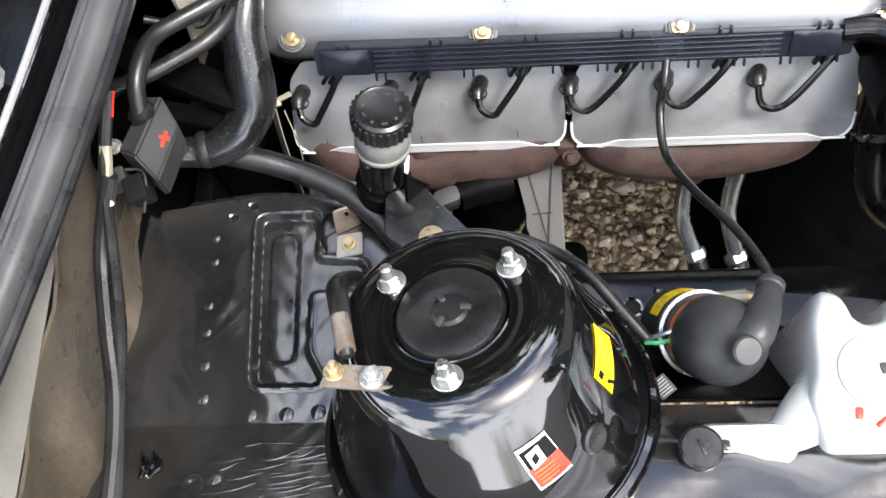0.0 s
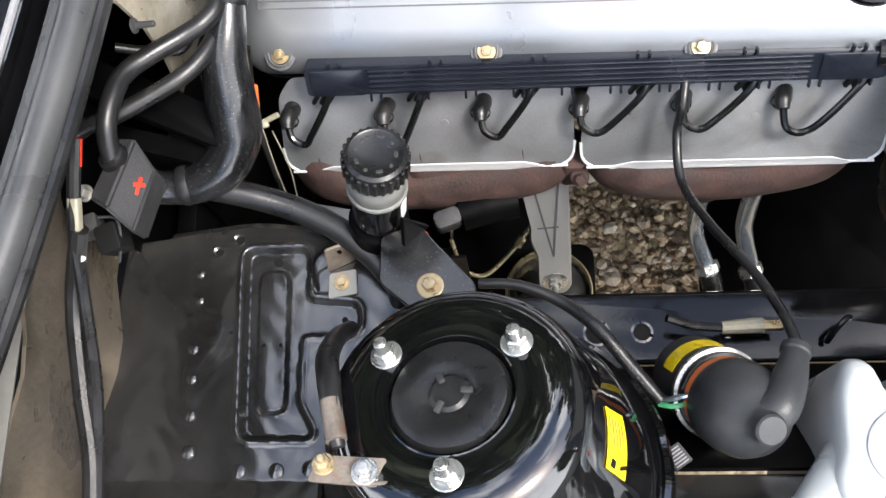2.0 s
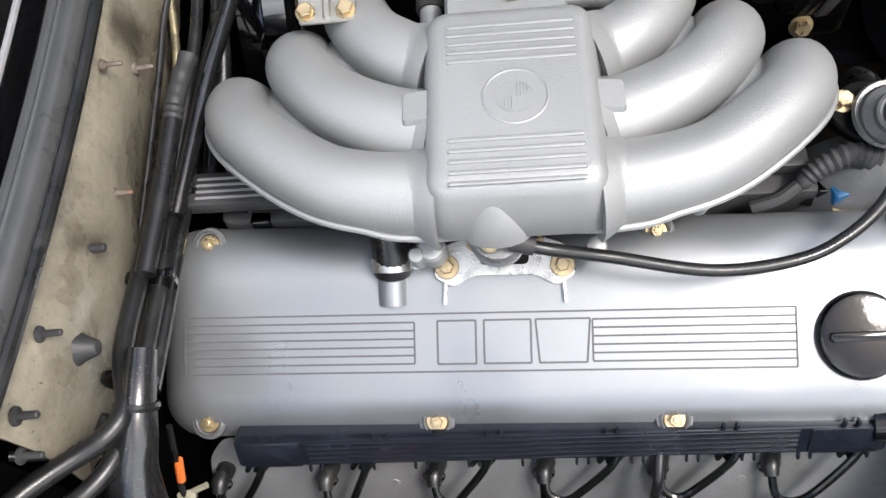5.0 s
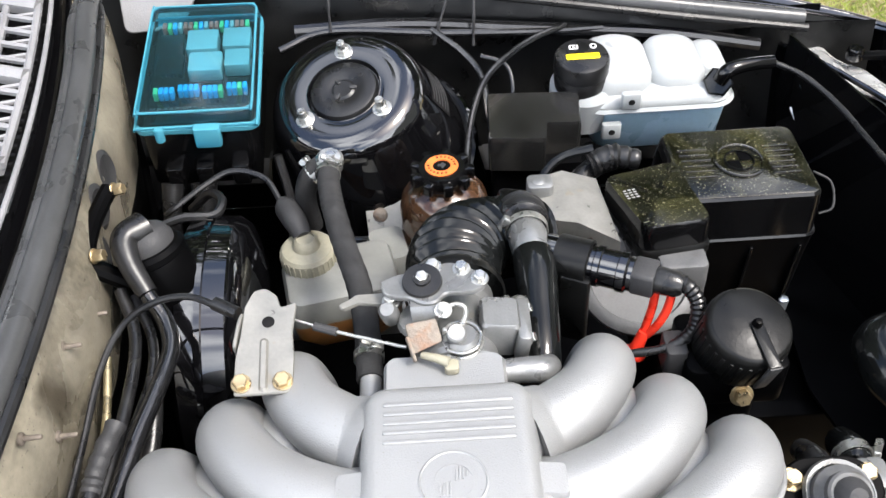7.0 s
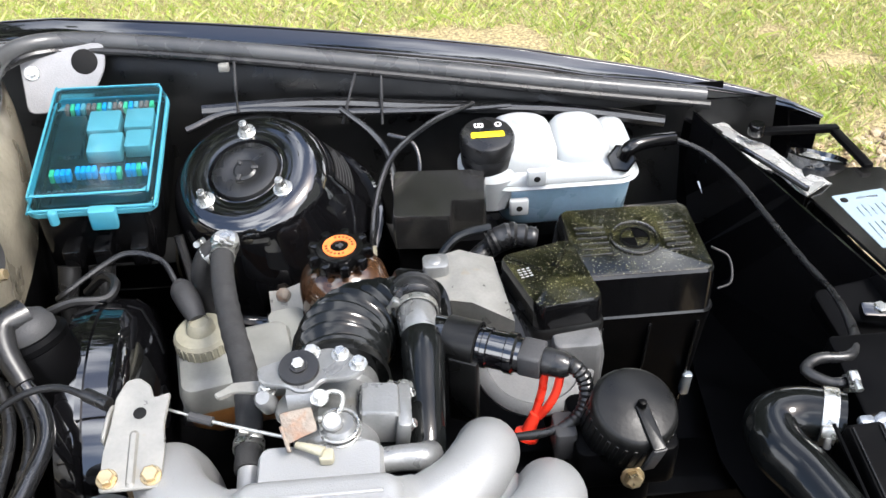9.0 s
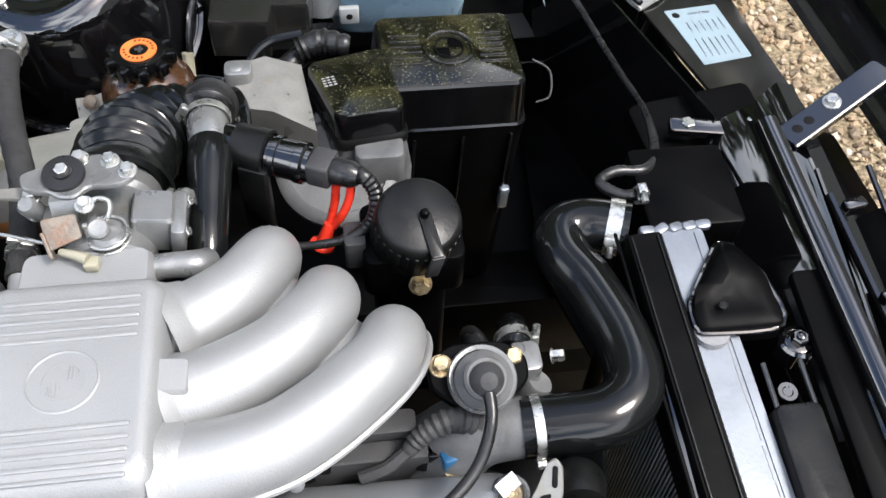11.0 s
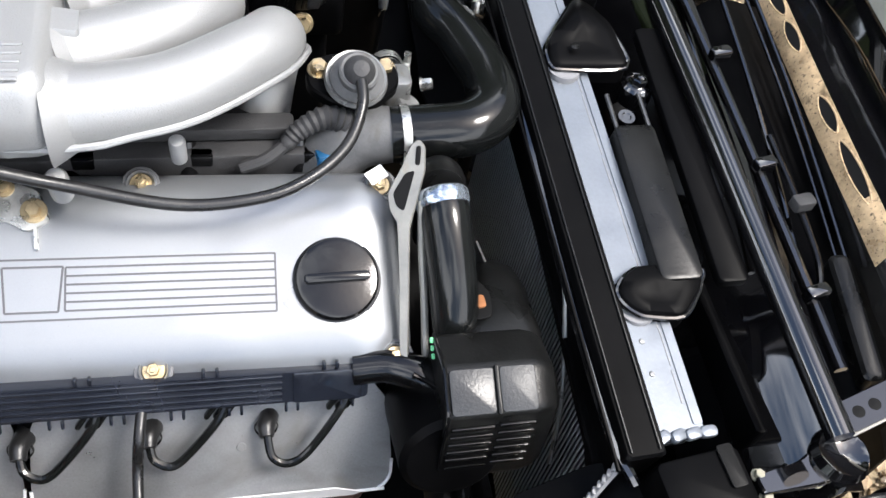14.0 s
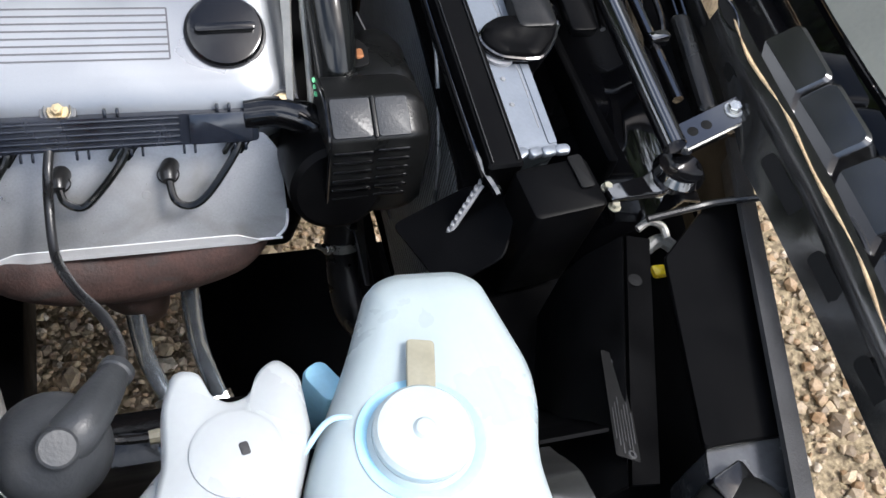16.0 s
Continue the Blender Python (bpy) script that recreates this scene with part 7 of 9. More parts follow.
for pts, r in (([(-0.035, 0.700, 0.86), (-0.020, 0.655, 0.895), (0.02, 0.690, 0.905), (0.05, 0.705, 0.91), (0.085, 0.70, 0.90), (0.105, 0.672, 0.885)], 0.0035),
               ([(-0.030, 0.62, 0.90), (0.0, 0.632, 0.905), (0.035, 0.640, 0.90), (0.04, 0.665, 0.90), (0.02, 0.69, 0.89), (-0.01, 0.70, 0.86)], 0.0055),
               ([(0.09, 0.77, 0.88), (0.10, 0.74, 0.82), (0.095, 0.70, 0.76)], 0.006)):
    part("wire", tube(pts, r, 8), RUBBER, fl_)

bs = thing("brake_booster", "large round glossy black brake servo", "brake booster", (0.05, 0.60, 0.75))
BM = along((-0.006, 0.560, 0.768), (0.14, 0.566, 0.760)) @ Matrix.Diagonal((1.17, 1.17, 1, 1))
part("rear_shell", lathe([(0.05, -0.01), (0.11, 0.0), (0.128, 0.012), (0.130, 0.030), (0.130, 0.034)], BM, 56), BLACK, bs)
part("seam", lathe([(0.129, 0.032), (0.1335, 0.033), (0.1335, 0.039), (0.129, 0.040)], BM, 56, (False, False)), BLACK, bs)
part("front_shell", lathe([(0.130, 0.038), (0.129, 0.062), (0.121, 0.074), (0.10, 0.082), (0.06, 0.092), (0.03, 0.095), (0.0, 0.095)], BM, 56), BLACK, bs)
mc = thing("brake_fluid_reservoir", "grey brake reservoir with white cap and amber fluid", "reservoir", (0.17, 0.60, 0.78))
part("tank_upper", rrloft([(0, 0, 0.125, 0.085, 0.012, -0.012), (0, 0, 0.128, 0.088, 0.014, 0.012), (0, 0, 0.120, 0.080, 0.014, 0.022), (0.0, 0, 0.105, 0.066, 0.012, 0.026)], pose(0.172, 0.590, 0.826, 0, 0, 12), 6), RESGREY, mc)
part("tank_lower", rrloft([(0, 0, 0.085, 0.06, 0.012, -0.06), (0, 0, 0.120, 0.082, 0.012, -0.035), (0, 0, 0.124, 0.085, 0.012, -0.012)], pose(0.172, 0.590, 0.826, 0, 0, 12), 6), AMBER, mc, "amber stained lower half with brake fluid")
part("tank_step", rrloft([(0, 0, 0.05, 0.07, 0.01, 0), (0, 0, 0.04, 0.055, 0.01, 0.022)], pose(0.225, 0.640, 0.818, 0, 0, 12)), RESGREY, mc)
part("screw_cap", lathe([(0.030, 0), (0.031, 0.003), (0.031, 0.018), (0.028, 0.022), (0.016, 0.025), (0.014, 0.032), (0.010, 0.036), (0.010, 0.033), (0.0, 0.032)], pose(0.137, 0.610, 0.848), 36), CREAM, mc, "yellowed white screw cap")
for i in range(28):
    part("cap_rib", rbox(0.002, 0.0025, 0.015, 0.0008, 0.0005, pose(0.137, 0.610, 0.850, 0, 0, i * 360 / 28) @ pose(0.031, 0, 0)), CREAM, mc)
part("sensor_plug", tube([(0.134, 0.618, 0.878), (0.124, 0.638, 0.884), (0.112, 0.662, 0.884), (0.106, 0.676, 0.882)], [0.010, 0.0135, 0.014, 0.008], 14), GREYPL, mc)
part("cylinder", tube([(0.10, 0.600, 0.765), (0.16, 0.603, 0.76), (0.25, 0.61, 0.755)], 0.026, 16), ALU, mc)
vh = thing("servo_vacuum_hose", "black braided hose with steel clips", "hose", (0.19, 0.55, 0.93))
part("hose", tube([(0.168, 0.668, 0.935), (0.170, 0.635, 0.940), (0.178, 0.590, 0.940), (0.192, 0.535, 0.938), (0.208, 0.480, 0.936), (0.217, 0.425, 0.934), (0.221, 0.370, 0.930)], 0.0125, 20, 16, ribs=(0.0045, 0.05)), WEAVE, vh)
part("side_hose", tube([(0.165, 0.678, 0.936), (0.145, 0.672, 0.922), (0.134, 0.672, 0.89), (0.134, 0.680, 0.84)], 0.0125, 14), WEAVE, vh)
part("valve", join(lathe([(0.0145, 0), (0.0155, 0.004), (0.0155, 0.014), (0.012, 0.018), (0.006, 0.0185), (0.005, 0.022), (0.0, 0.022)], facing((0.168, 0.676, 0.930), (0.1, -0.2, 1)), 24)), ZINC, vh)
for p, d in (((0.168, 0.655, 0.937), (0, -1, 0.1)), ((0.2195, 0.395, 0.932), (0.05, -1, -0.05)), ((0.150, 0.674, 0.925), (1, 0.2, 0.6))):
    part("hose_clamp", clamp(p, d, 0.0128, 0.008, 0.0012, 60), ZINC, vh)
part("hose_nozzle", tube([(0.2215, 0.372, 0.930), (0.222, 0.345, 0.925)], 0.010, 12), SILVER, vh)

ps = thing("power_steering_reservoir", "dark brown fluid reservoir with star cap", "reservoir", (0.294, 0.675, 0.78))
PSM = pose(0.293, 0.672, 0.775)
part("bowl", lathe([(0.034, 0.0), (0.046, 0.008), (0.050, 0.02), (0.051, 0.052), (0.053, 0.054), (0.053, 0.060), (0.051, 0.064), (0.052, 0.092), (0.049, 0.106), (0.040, 0.120), (0.024, 0.127), (0.022, 0.135)], PSM, 40), BROWNRES, ps, "glossy dark brown bowl")
part("cap_base", lathe([(0.027, 0.130), (0.029, 0.133), (0.029, 0.142), (0.026, 0.148), (0.0, 0.149)], PSM, 36), PLASTIC, ps)
for i in range(9):
    part("cap_lug", rbox(0.012, 0.011, 0.014, 0.003, 0.0015, PSM @ pose(0, 0, 0, 0, 0, 40 * i) @ pose(0.031, 0, 0.132)), PLASTIC, ps)
part("orange_ring", lathe([(0.019, 0.149), (0.0185, 0.1505), (0.0105, 0.1505), (0.010, 0.149)], PSM, 32, (False, False)), ORANGE, ps, "orange ring printed on the cap")
part("cap_icon", join(rbox(0.009, 0.004, 0.001, 0.001, 0.0003, PSM @ pose(0, 0.001, 0.149)), rbox(0.003, 0.010, 0.001, 0.001, 0.0003, PSM @ pose(0.001, 0, 0.1493))), GREYPL, ps)
part("ring_print", join(*[rbox(0.0028, 0.0022, 0.0006, 0.0004, 0.0002, PSM @ pose(0, 0, 0, 0, 0, 18 * i) @ pose(0.0148, 0, 0.1503)) for i in range(20) if i % 10 < 7]), INK, ps)
part("holder", lathe([(0.049, 0.03), (0.051, 0.032), (0.051, 0.05), (0.049, 0.052)], PSM, 36, (False, False)), SATIN, ps)
part("bracket", prism(round_outline([(-0.024, -0.03), (0.03, -0.03), (0.03, 0.022), (0.012, 0.026), (-0.024, 0.022)], 0.006), 0.004, 0.001, frame_of((0.218, 0.722, 0.812), (1, 0.1, 0), (0.0, -0.7, 0.7))), PALE, ps, "bare steel bracket")
part("bracket_screw", hexbolt(facing((0.212, 0.718, 0.816), (0, -0.7, 0.7)), 0.007, 0.004, 1.3), RUSTY, ps)

# intake bellows, idle valve and air meter
ib = thing("intake_bellows", "ribbed black rubber intake bellows", "intake hose", (0.32, 0.53, 0.92))
part("bellows", tube([(0.300, 0.447, 0.949), (0.299, 0.478, 0.946), (0.303, 0.510, 0.938), (0.320, 0.542, 0.925), (0.352, 0.566, 0.908), (0.39, 0.580, 0.890)], [0.043, 0.046, 0.047, 0.046, 0.044, 0.042], 34, 18, ribs=(0.0145, 0.17)), HOSE, ib)
part("mouth_band", lathe([(0.0455, -0.006), (0.047, 0.0), (0.0455, 0.006)], along((0.300, 0.447, 0.949), (0.299, 0.478, 0.946)), 32, (False, False)), MATTBLACK, ib)
part("square_collar", rbox(0.045, 0.07, 0.02, 0.01, 0.003, pose(0.372, 0.590, 0.905, 0, 20, 10)), PLASTIC, ib)
iv = thing("idle_control_valve", "black idle valve cylinder with aluminium elbow", "valve", (0.40, 0.48, 0.93))
IA, IB_ = Vector((0.388, 0.503, 0.943)), Vector((0.482, 0.458, 0.946))
IM = along(IA, IB_)
il = (IB_ - IA).length
part("cylinder", lathe([(0.014, -0.006), (0.0195, -0.002), (0.0205, 0.004), (0.0205, il * 0.45), (0.0185, il * 0.46), (0.0185, il * 0.50), (0.0200, il * 0.51), (0.0200, il * 0.56), (0.0185, il * 0.57), (0.0185, il * 0.72), (0.0200, il * 0.73), (0.0200, il * 0.80), (0.0170, il * 0.82), (0.0170, il * 0.86)], IM, 36), BLACK, iv, "oily gloss black valve cylinder")
part("strap", lathe([(0.0208, 0.014), (0.0232, 0.015), (0.0232, 0.047), (0.0208, 0.048)], IM, 32, (False, False)), MATTBLACK, iv)
part("bracket_foot", rbox(0.030, 0.010, 0.085, 0.003, 0.002, pose(0.414, 0.468, 0.858, 0, 0, -24)), MATTBLACK, iv)
part("connector", rbox(0.030, 0.026, 0.022, 0.004, 0.002, IM @ pose(0, 0, il * 0.85)), GREYPL, iv)
part("connector_boot", lathe([(0.0125, 0.0), (0.0135, 0.004), (0.0125, 0.020), (0.009, 0.026)], IM @ pose(0, 0, il * 0.85 + 0.021), 20), RUBBER, iv)
part("elbow", tube([(0.374, 0.535, 0.945), (0.374, 0.518, 0.952), (0.376, 0.500, 0.951), (0.377, 0.485, 0.943)], [0.0185, 0.0195, 0.0195, 0.018], 20), ALU, iv)
part("elbow_rubber", tube([(0.372, 0.565, 0.935), (0.373, 0.548, 0.946), (0.374, 0.533, 0.951)], [0.028, 0.026, 0.021], 24, ribs=(0.007, 0.08)), RUBBER, iv)
part("down_hose", tube([(0.377, 0.492, 0.950), (0.377, 0.470, 0.950), (0.376, 0.430, 0.940), (0.375, 0.395, 0.930), (0.372, 0.368, 0.915)], [0.0205, 0.0205, 0.0185, 0.0172, 0.0170], 22), HOSE, iv)
part("lower_elbow", tube([(0.333, 0.349, 0.957), (0.352, 0.351, 0.956), (0.371, 0.353, 0.953), (0.377, 0.364, 0.942)], [0.0105, 0.0110, 0.0120, 0.0115], 16), ALU, iv)
part("hose_clamp", clamp((0.374, 0.528, 0.951), (0, -1, 0.1), 0.0205, 0.008, 0.0012, 150), ZINC, iv)
part("hose_clamp", clamp((0.357, 0.425, 0.95), (0, -1, 0.1), 0.010, 0.014, 0.0012, 150), ZINC, iv)
part("cable", tube([IM @ Vector((0, 0, il * 1.20)), (0.513, 0.447, 0.946), (0.524, 0.438, 0.932), (0.522, 0.425, 0.914), (0.507, 0.416, 0.902), (0.480, 0.412, 0.895), (0.43, 0.418, 0.885)], [0.0085, 0.0085, 0.008, 0.0075, 0.006, 0.0045, 0.0045], 14, ribs=(0.0055, 0.16)), RUBBER, iv)
rp = thing("dipstick_handle", "red plastic dipstick handle loop", "handle", (0.48, 0.45, 0.86))
part("loop", tube([(0.481, 0.447, 0.885), (0.487, 0.452, 0.910), (0.490, 0.456, 0.935), (0.496, 0.456, 0.944), (0.503, 0.452, 0.938), (0.500, 0.446, 0.916), (0.492, 0.442, 0.898), (0.483, 0.443, 0.882)], 0.0042, 12), RED, rp)
part("foot", lathe([(0.010, 0), (0.0125, 0.002), (0.012, 0.005), (0.007, 0.008), (0.0055, 0.03)], along((0.470, 0.438, 0.858), (0.483, 0.446, 0.892)), 18), RED, rp)

af = thing("air_flow_meter", "cast aluminium air flow meter with black lid", "air flow meter", (0.5, 0.6, 0.85))
quad = [(0.494, 0.533), (0.565, 0.543), (0.549, 0.651), (0.466, 0.628)]


def lid_ring(k, z):
    return [(0.5185 + (x - 0.5185) * k, 0.589 + (y - 0.589) * k, z - 0.07 * ((y - 0.589))) for x, y in round_outline(quad, 0.012, 5)]


part("lid", loft([lid_ring(1.01, 0.902), lid_ring(1.0, 0.922), lid_ring(0.985, 0.9300), lid_ring(0.960, 0.9325)]), PLASTIC, af)
part("lid_top", loft([lid_ring(0.965, 0.9318), lid_ring(0.950, 0.9335), lid_ring(0.60, 0.9345), lid_ring(0.25, 0.9352)]), LIDDUST, af, "dusty black square lid top")
part("lid_flange", loft([lid_ring(1.03, 0.888), lid_ring(1.065, 0.890), lid_ring(1.065, 0.899), lid_ring(1.03, 0.902)]), MATTBLACK, af)
part("lid_brace", join(*[strip((0.5185 + (x - 0.5185) * 0.2, 0.589 + (y - 0.589) * 0.2), (0.5185 + (x - 0.5185) * 0.82, 0.589 + (y - 0.589) * 0.82), 0.0016, 0.0016, pose(0, 0, 0.9335)) for x, y in quad]), LIDDUST, af)
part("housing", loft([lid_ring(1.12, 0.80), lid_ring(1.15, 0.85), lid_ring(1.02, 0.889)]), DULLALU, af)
part("wedge", loft([[(0.474, 0.548, 0.908), (0.462, 0.640, 0.918), (0.462, 0.640, 0.83), (0.474, 0.548, 0.83)], [(0.432, 0.566, 0.922), (0.425, 0.648, 0.926), (0.425, 0.648, 0.83), (0.432, 0.566, 0.83)], [(0.396, 0.580, 0.918), (0.390, 0.640, 0.922), (0.390, 0.64, 0.86), (0.396, 0.58, 0.86)]]), PALE, af)
part("lug", join(rbox(0.028, 0.024, 0.03, 0.006, 0.002, pose(0.398, 0.622, 0.905)), lathe([(0.008, 0.0), (0.006, 0.0012), (0.0005, 0.001)], pose(0.396, 0.622, 0.9355), 16)), ALU, af)
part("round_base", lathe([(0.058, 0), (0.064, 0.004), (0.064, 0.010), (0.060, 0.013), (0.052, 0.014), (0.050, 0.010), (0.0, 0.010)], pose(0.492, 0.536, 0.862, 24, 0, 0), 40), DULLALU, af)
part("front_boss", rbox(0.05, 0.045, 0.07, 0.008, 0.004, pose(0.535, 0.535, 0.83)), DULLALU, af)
part("lid_writing", join(*[rbox(0.0035, 0.0018, 0.0006, 0.0005, 0.0002, pose(0.512, 0.590, 0.9352, 0, 0, 14) @ pose(-0.026 + 0.005 * (i % 3), 0.012 - 0.004 * (i // 3), 0)) for i in range(12)]), COWL, af, "small moulded bars of lettering")
part("hose_socket", tube([(0.43, 0.64, 0.90), (0.465, 0.675, 0.905), (0.50, 0.69, 0.905)], 0.012, 12), RUBBER, af)
part("cable_boot", tube([(0.46, 0.668, 0.915), (0.485, 0.672, 0.922), (0.515, 0.668, 0.918)], [0.014, 0.016, 0.012], 14, ribs=(0.006, 0.2)), RUBBER, af)
part("lead", tube([(0.402, 0.652, 0.885), (0.408, 0.668, 0.905), (0.43, 0.682, 0.918), (0.465, 0.684, 0.925)], 0.0055, 10), HOSE, af)

ax_ = thing("air_filter_box", "black plastic air filter box with moulded ribs", "air filter box", (0.63, 0.66, 0.7))
AX = frame_of((0.622, 0.652, 0.920), (1, 0.03, 0), (0.03, -0.04, 1))
part("lid", rrloft([(0.0, 0.002, 0.162, 0.126, 0.014, -0.060), (0.0, 0.001, 0.156, 0.120, 0.013, -0.018), (0.0, 0.0, 0.152, 0.117, 0.012, -0.004), (0.0, 0.0, 0.147, 0.112, 0.010, -0.0012)], AX, 6), PLASTIC, ax_)
part("lid_top", rrloft([(0, 0, 0.1465, 0.1115, 0.010, -0.002), (0, 0, 0.1465, 0.1115, 0.010, -0.0006), (0, 0, 0.144, 0.109, 0.009, 0.0)], AX, 6), LIDDUST, ax_, "dusty lid top")
part("lower_box", rrloft([(0.004, 0.006, 0.150, 0.118, 0.02, -0.36), (0.003, 0.005, 0.160, 0.126, 0.014, -0.10), (0.002, 0.003, 0.164, 0.128, 0.014, -0.061)], AX, 6), SATIN, ax_)
part("joint_edge", rrloft([(0.001, 0.003, 0.164, 0.128, 0.014, -0.064), (0.001, 0.003, 0.1675, 0.1315, 0.015, -0.0615), (0.001, 0.003, 0.164, 0.128, 0.014, -0.059)], AX, 6), PLASTIC, ax_)
for s in (-1, 1):
    for i in range(6):
        part("moulded_rib", rbox(0.034 if s < 0 else 0.03, 0.0035, 0.0018, 0.0015, 0.0006, AX @ pose(0.047 * s, -0.022 + 0.009 * i, -0.0004)), LIDDUST, ax_)
part("badge_ring", lathe([(0.028, 0), (0.028, 0.0022), (0.0262, 0.0028), (0.0245, 0.0022), (0.0245, 0)], AX @ pose(0, 0, 0), 40, (False, False)), LIDDUST, ax_, "plain moulded badge ring")
part("badge_ring", lathe([(0.0165, 0), (0.0165, 0.0022), (0.015, 0.0022), (0.015, 0)], AX @ pose(0, 0, 0), 36, (False, False)), PLASTIC, ax_)
for a in (0, 180):
    part("badge_quarter", prism([(0, 0), (0.0145, 0), (0.0125, 0.007), (0.007, 0.0125), (0, 0.0145)], 0.0014, 0.0002, AX @ pose(0, 0, 0.0002, 0, 0, a)), SATIN, ax_)
for x in (-0.055, 0.0, 0.055):
    part("side_rib", rbox(0.004, 0.006, 0.14, 0.0015, 0.001, AX @ pose(0.012 + x, -0.0605, -0.215)), PLASTIC, ax_)
for p in ((0.086, 0.02, -0.082), (0.070, -0.064, -0.20)):
    part("wire_clip", rbox(0.012, 0.010, 0.035, 0.003, 0.0015, AX @ pose(*p)), STEELPIPE, ax_)
part("wire_loop", tube([AX @ Vector(p) for p in ((0.108, 0.03, -0.05), (0.128, 0.02, -0.06), (0.125, -0.005, -0.075), (0.108, -0.01, -0.08))], 0.0014, 8), GREYPL, ax_)

rb = thing("relay_cover", "satin black rectangular relay cover with stepped edge", "relay box", (0.41, 0.83, 0.78))
part("cover", loft([[(x * s + 0.413 * (1 - s), y * s + 0.825 * (1 - s), z) for x, y in round_outline([(0.352, 0.780), (0.424, 0.772), (0.428, 0.806), (0.472, 0.803), (0.478, 0.872), (0.356, 0.880)], 0.005, 3)] for s, z in ((1.0, 0.825), (1.0, 0.868), (0.985, 0.874), (0.965, 0.876))]), BODY, rb)
part("lower_body", loft([[(x * s + 0.413 * (1 - s), y * s + 0.825 * (1 - s), z) for x, y in round_outline([(0.356, 0.784), (0.472, 0.784), (0.474, 0.868), (0.360, 0.876)], 0.005, 3)] for s, z in ((1.0, 0.68), (1.0, 0.826))]), SATIN, rb)
et = thing("expansion_tank", "milky white coolant expansion tank with blue coolant", "coolant tank", (0.58, 0.92, 0.78))
part("tank_upper", rrloft([(0.585, 0.925, 0.200, 0.118, 0.03, 0.842), (0.585, 0.925, 0.206, 0.124, 0.032, 0.850), (0.585, 0.928, 0.200, 0.118, 0.034, 0.858), (0.585, 0.930, 0.190, 0.110, 0.034, 0.863), (0.585, 0.930, 0.172, 0.094, 0.030, 0.866)], None, 8), WHITE, et, deg=60)
part("tank_lobe", rrloft([(0.535, 0.930, 0.092, 0.112, 0.030, 0.855), (0.535, 0.931, 0.090, 0.110, 0.030, 0.878), (0.535, 0.934, 0.080, 0.098, 0.032, 0.889), (0.535, 0.938, 0.058, 0.074, 0.028, 0.895), (0.535, 0.940, 0.030, 0.040, 0.015, 0.897)], None, 8), WHITE, et, deg=60)
part("tank_lobe", rrloft([(0.614, 0.934, 0.078, 0.106, 0.026, 0.855), (0.614, 0.935, 0.076, 0.104, 0.026, 0.874), (0.614, 0.938, 0.066, 0.092, 0.028, 0.884), (0.614, 0.941, 0.046, 0.068, 0.022, 0.889), (0.614, 0.943, 0.022, 0.034, 0.011, 0.891)], None, 8), WHITE, et, deg=60)
part("tank_lobe", rrloft([(0.664, 0.945, 0.046, 0.078, 0.018, 0.855), (0.664, 0.945, 0.044, 0.076, 0.018, 0.868), (0.664, 0.946, 0.034, 0.064, 0.015, 0.876), (0.664, 0.947, 0.016, 0.040, 0.008, 0.879)], None, 8), WHITE, et, deg=60)
part("tank_lower", rrloft([(0.59, 0.930, 0.155, 0.085, 0.03, 0.765), (0.59, 0.928, 0.178, 0.105, 0.03, 0.776), (0.587, 0.926, 0.196, 0.114, 0.03, 0.842)], None, 8), COOLANT, et, "pale blue coolant filled lower half", deg=60)
part("seam", rrloft([(0.586, 0.925, 0.206, 0.124, 0.032, 0.840), (0.586, 0.925, 0.212, 0.130, 0.034, 0.843), (0.586, 0.925, 0.206, 0.124, 0.032, 0.847)], None, 8), WHITE, et)
part("filler_neck", lathe([(0.034, -0.02), (0.036, 0.0), (0.034, 0.010), (0.031, 0.014)], pose(0.484, 0.900, 0.880, 8), 32), RUBBER, et)
part("neck_root", lathe([(0.046, -0.06), (0.046, -0.01), (0.038, 0.0), (0.034, 0.0)], pose(0.490, 0.905, 0.872, 8), 32), WHITE, et)
part("screw_cap", lathe([(0.034, 0), (0.0365, 0.003), (0.0365, 0.020), (0.034, 0.0245), (0.030, 0.026), (0.0, 0.0265)], pose(0.484, 0.900, 0.889, 8), 40), RUBBER, et, "black screw cap with yellow label")
part("cap_label", rbox(0.044, 0.011, 0.001, 0.002, 0.0003, pose(0.484, 0.892, 0.9148, 8)), YELLOW, et)
part("cap_print", join(rbox(0.012, 0.008, 0.0008, 0.001, 0.0002, pose(0.474, 0.911, 0.9175, 8)), rbox(0.009, 0.009, 0.0008, 0.004, 0.0002, pose(0.500, 0.911, 0.9175, 8))), PAPER, et)
part("cap_inner_print", join(rbox(0.003, 0.005, 0.0008, 0.0005, 0.0002, pose(0.4715, 0.911, 0.9178, 8)), rbox(0.003, 0.005, 0.0008, 0.0005, 0.0002, pose(0.4765, 0.911, 0.9178, 8)), rbox(0.005, 0.005, 0.0008, 0.002, 0.0002, pose(0.500, 0.911, 0.9178, 8))), INK, et)
for x, z in ((0.546, 0.862), (0.523, 0.815)):
    part("lug", rbox(0.026, 0.010, 0.024, 0.003, 0.0015, pose(x, 0.862, z - 0.012)), WHITE, et)
    part("lug_hole", lathe([(0.0045, 0.0), (0.0005, 0.0008)], facing((x, 0.8566, z), (0, -1, 0)), 14), INK, et)
part("sensor_nut", lathe([(0.020, 0), (0.020, 0.022), (0.017, 0.025), (0.0, 0.026)], along((0.668, 0.892, 0.862), (0.658, 0.862, 0.882)), 6), PLASTIC, et)
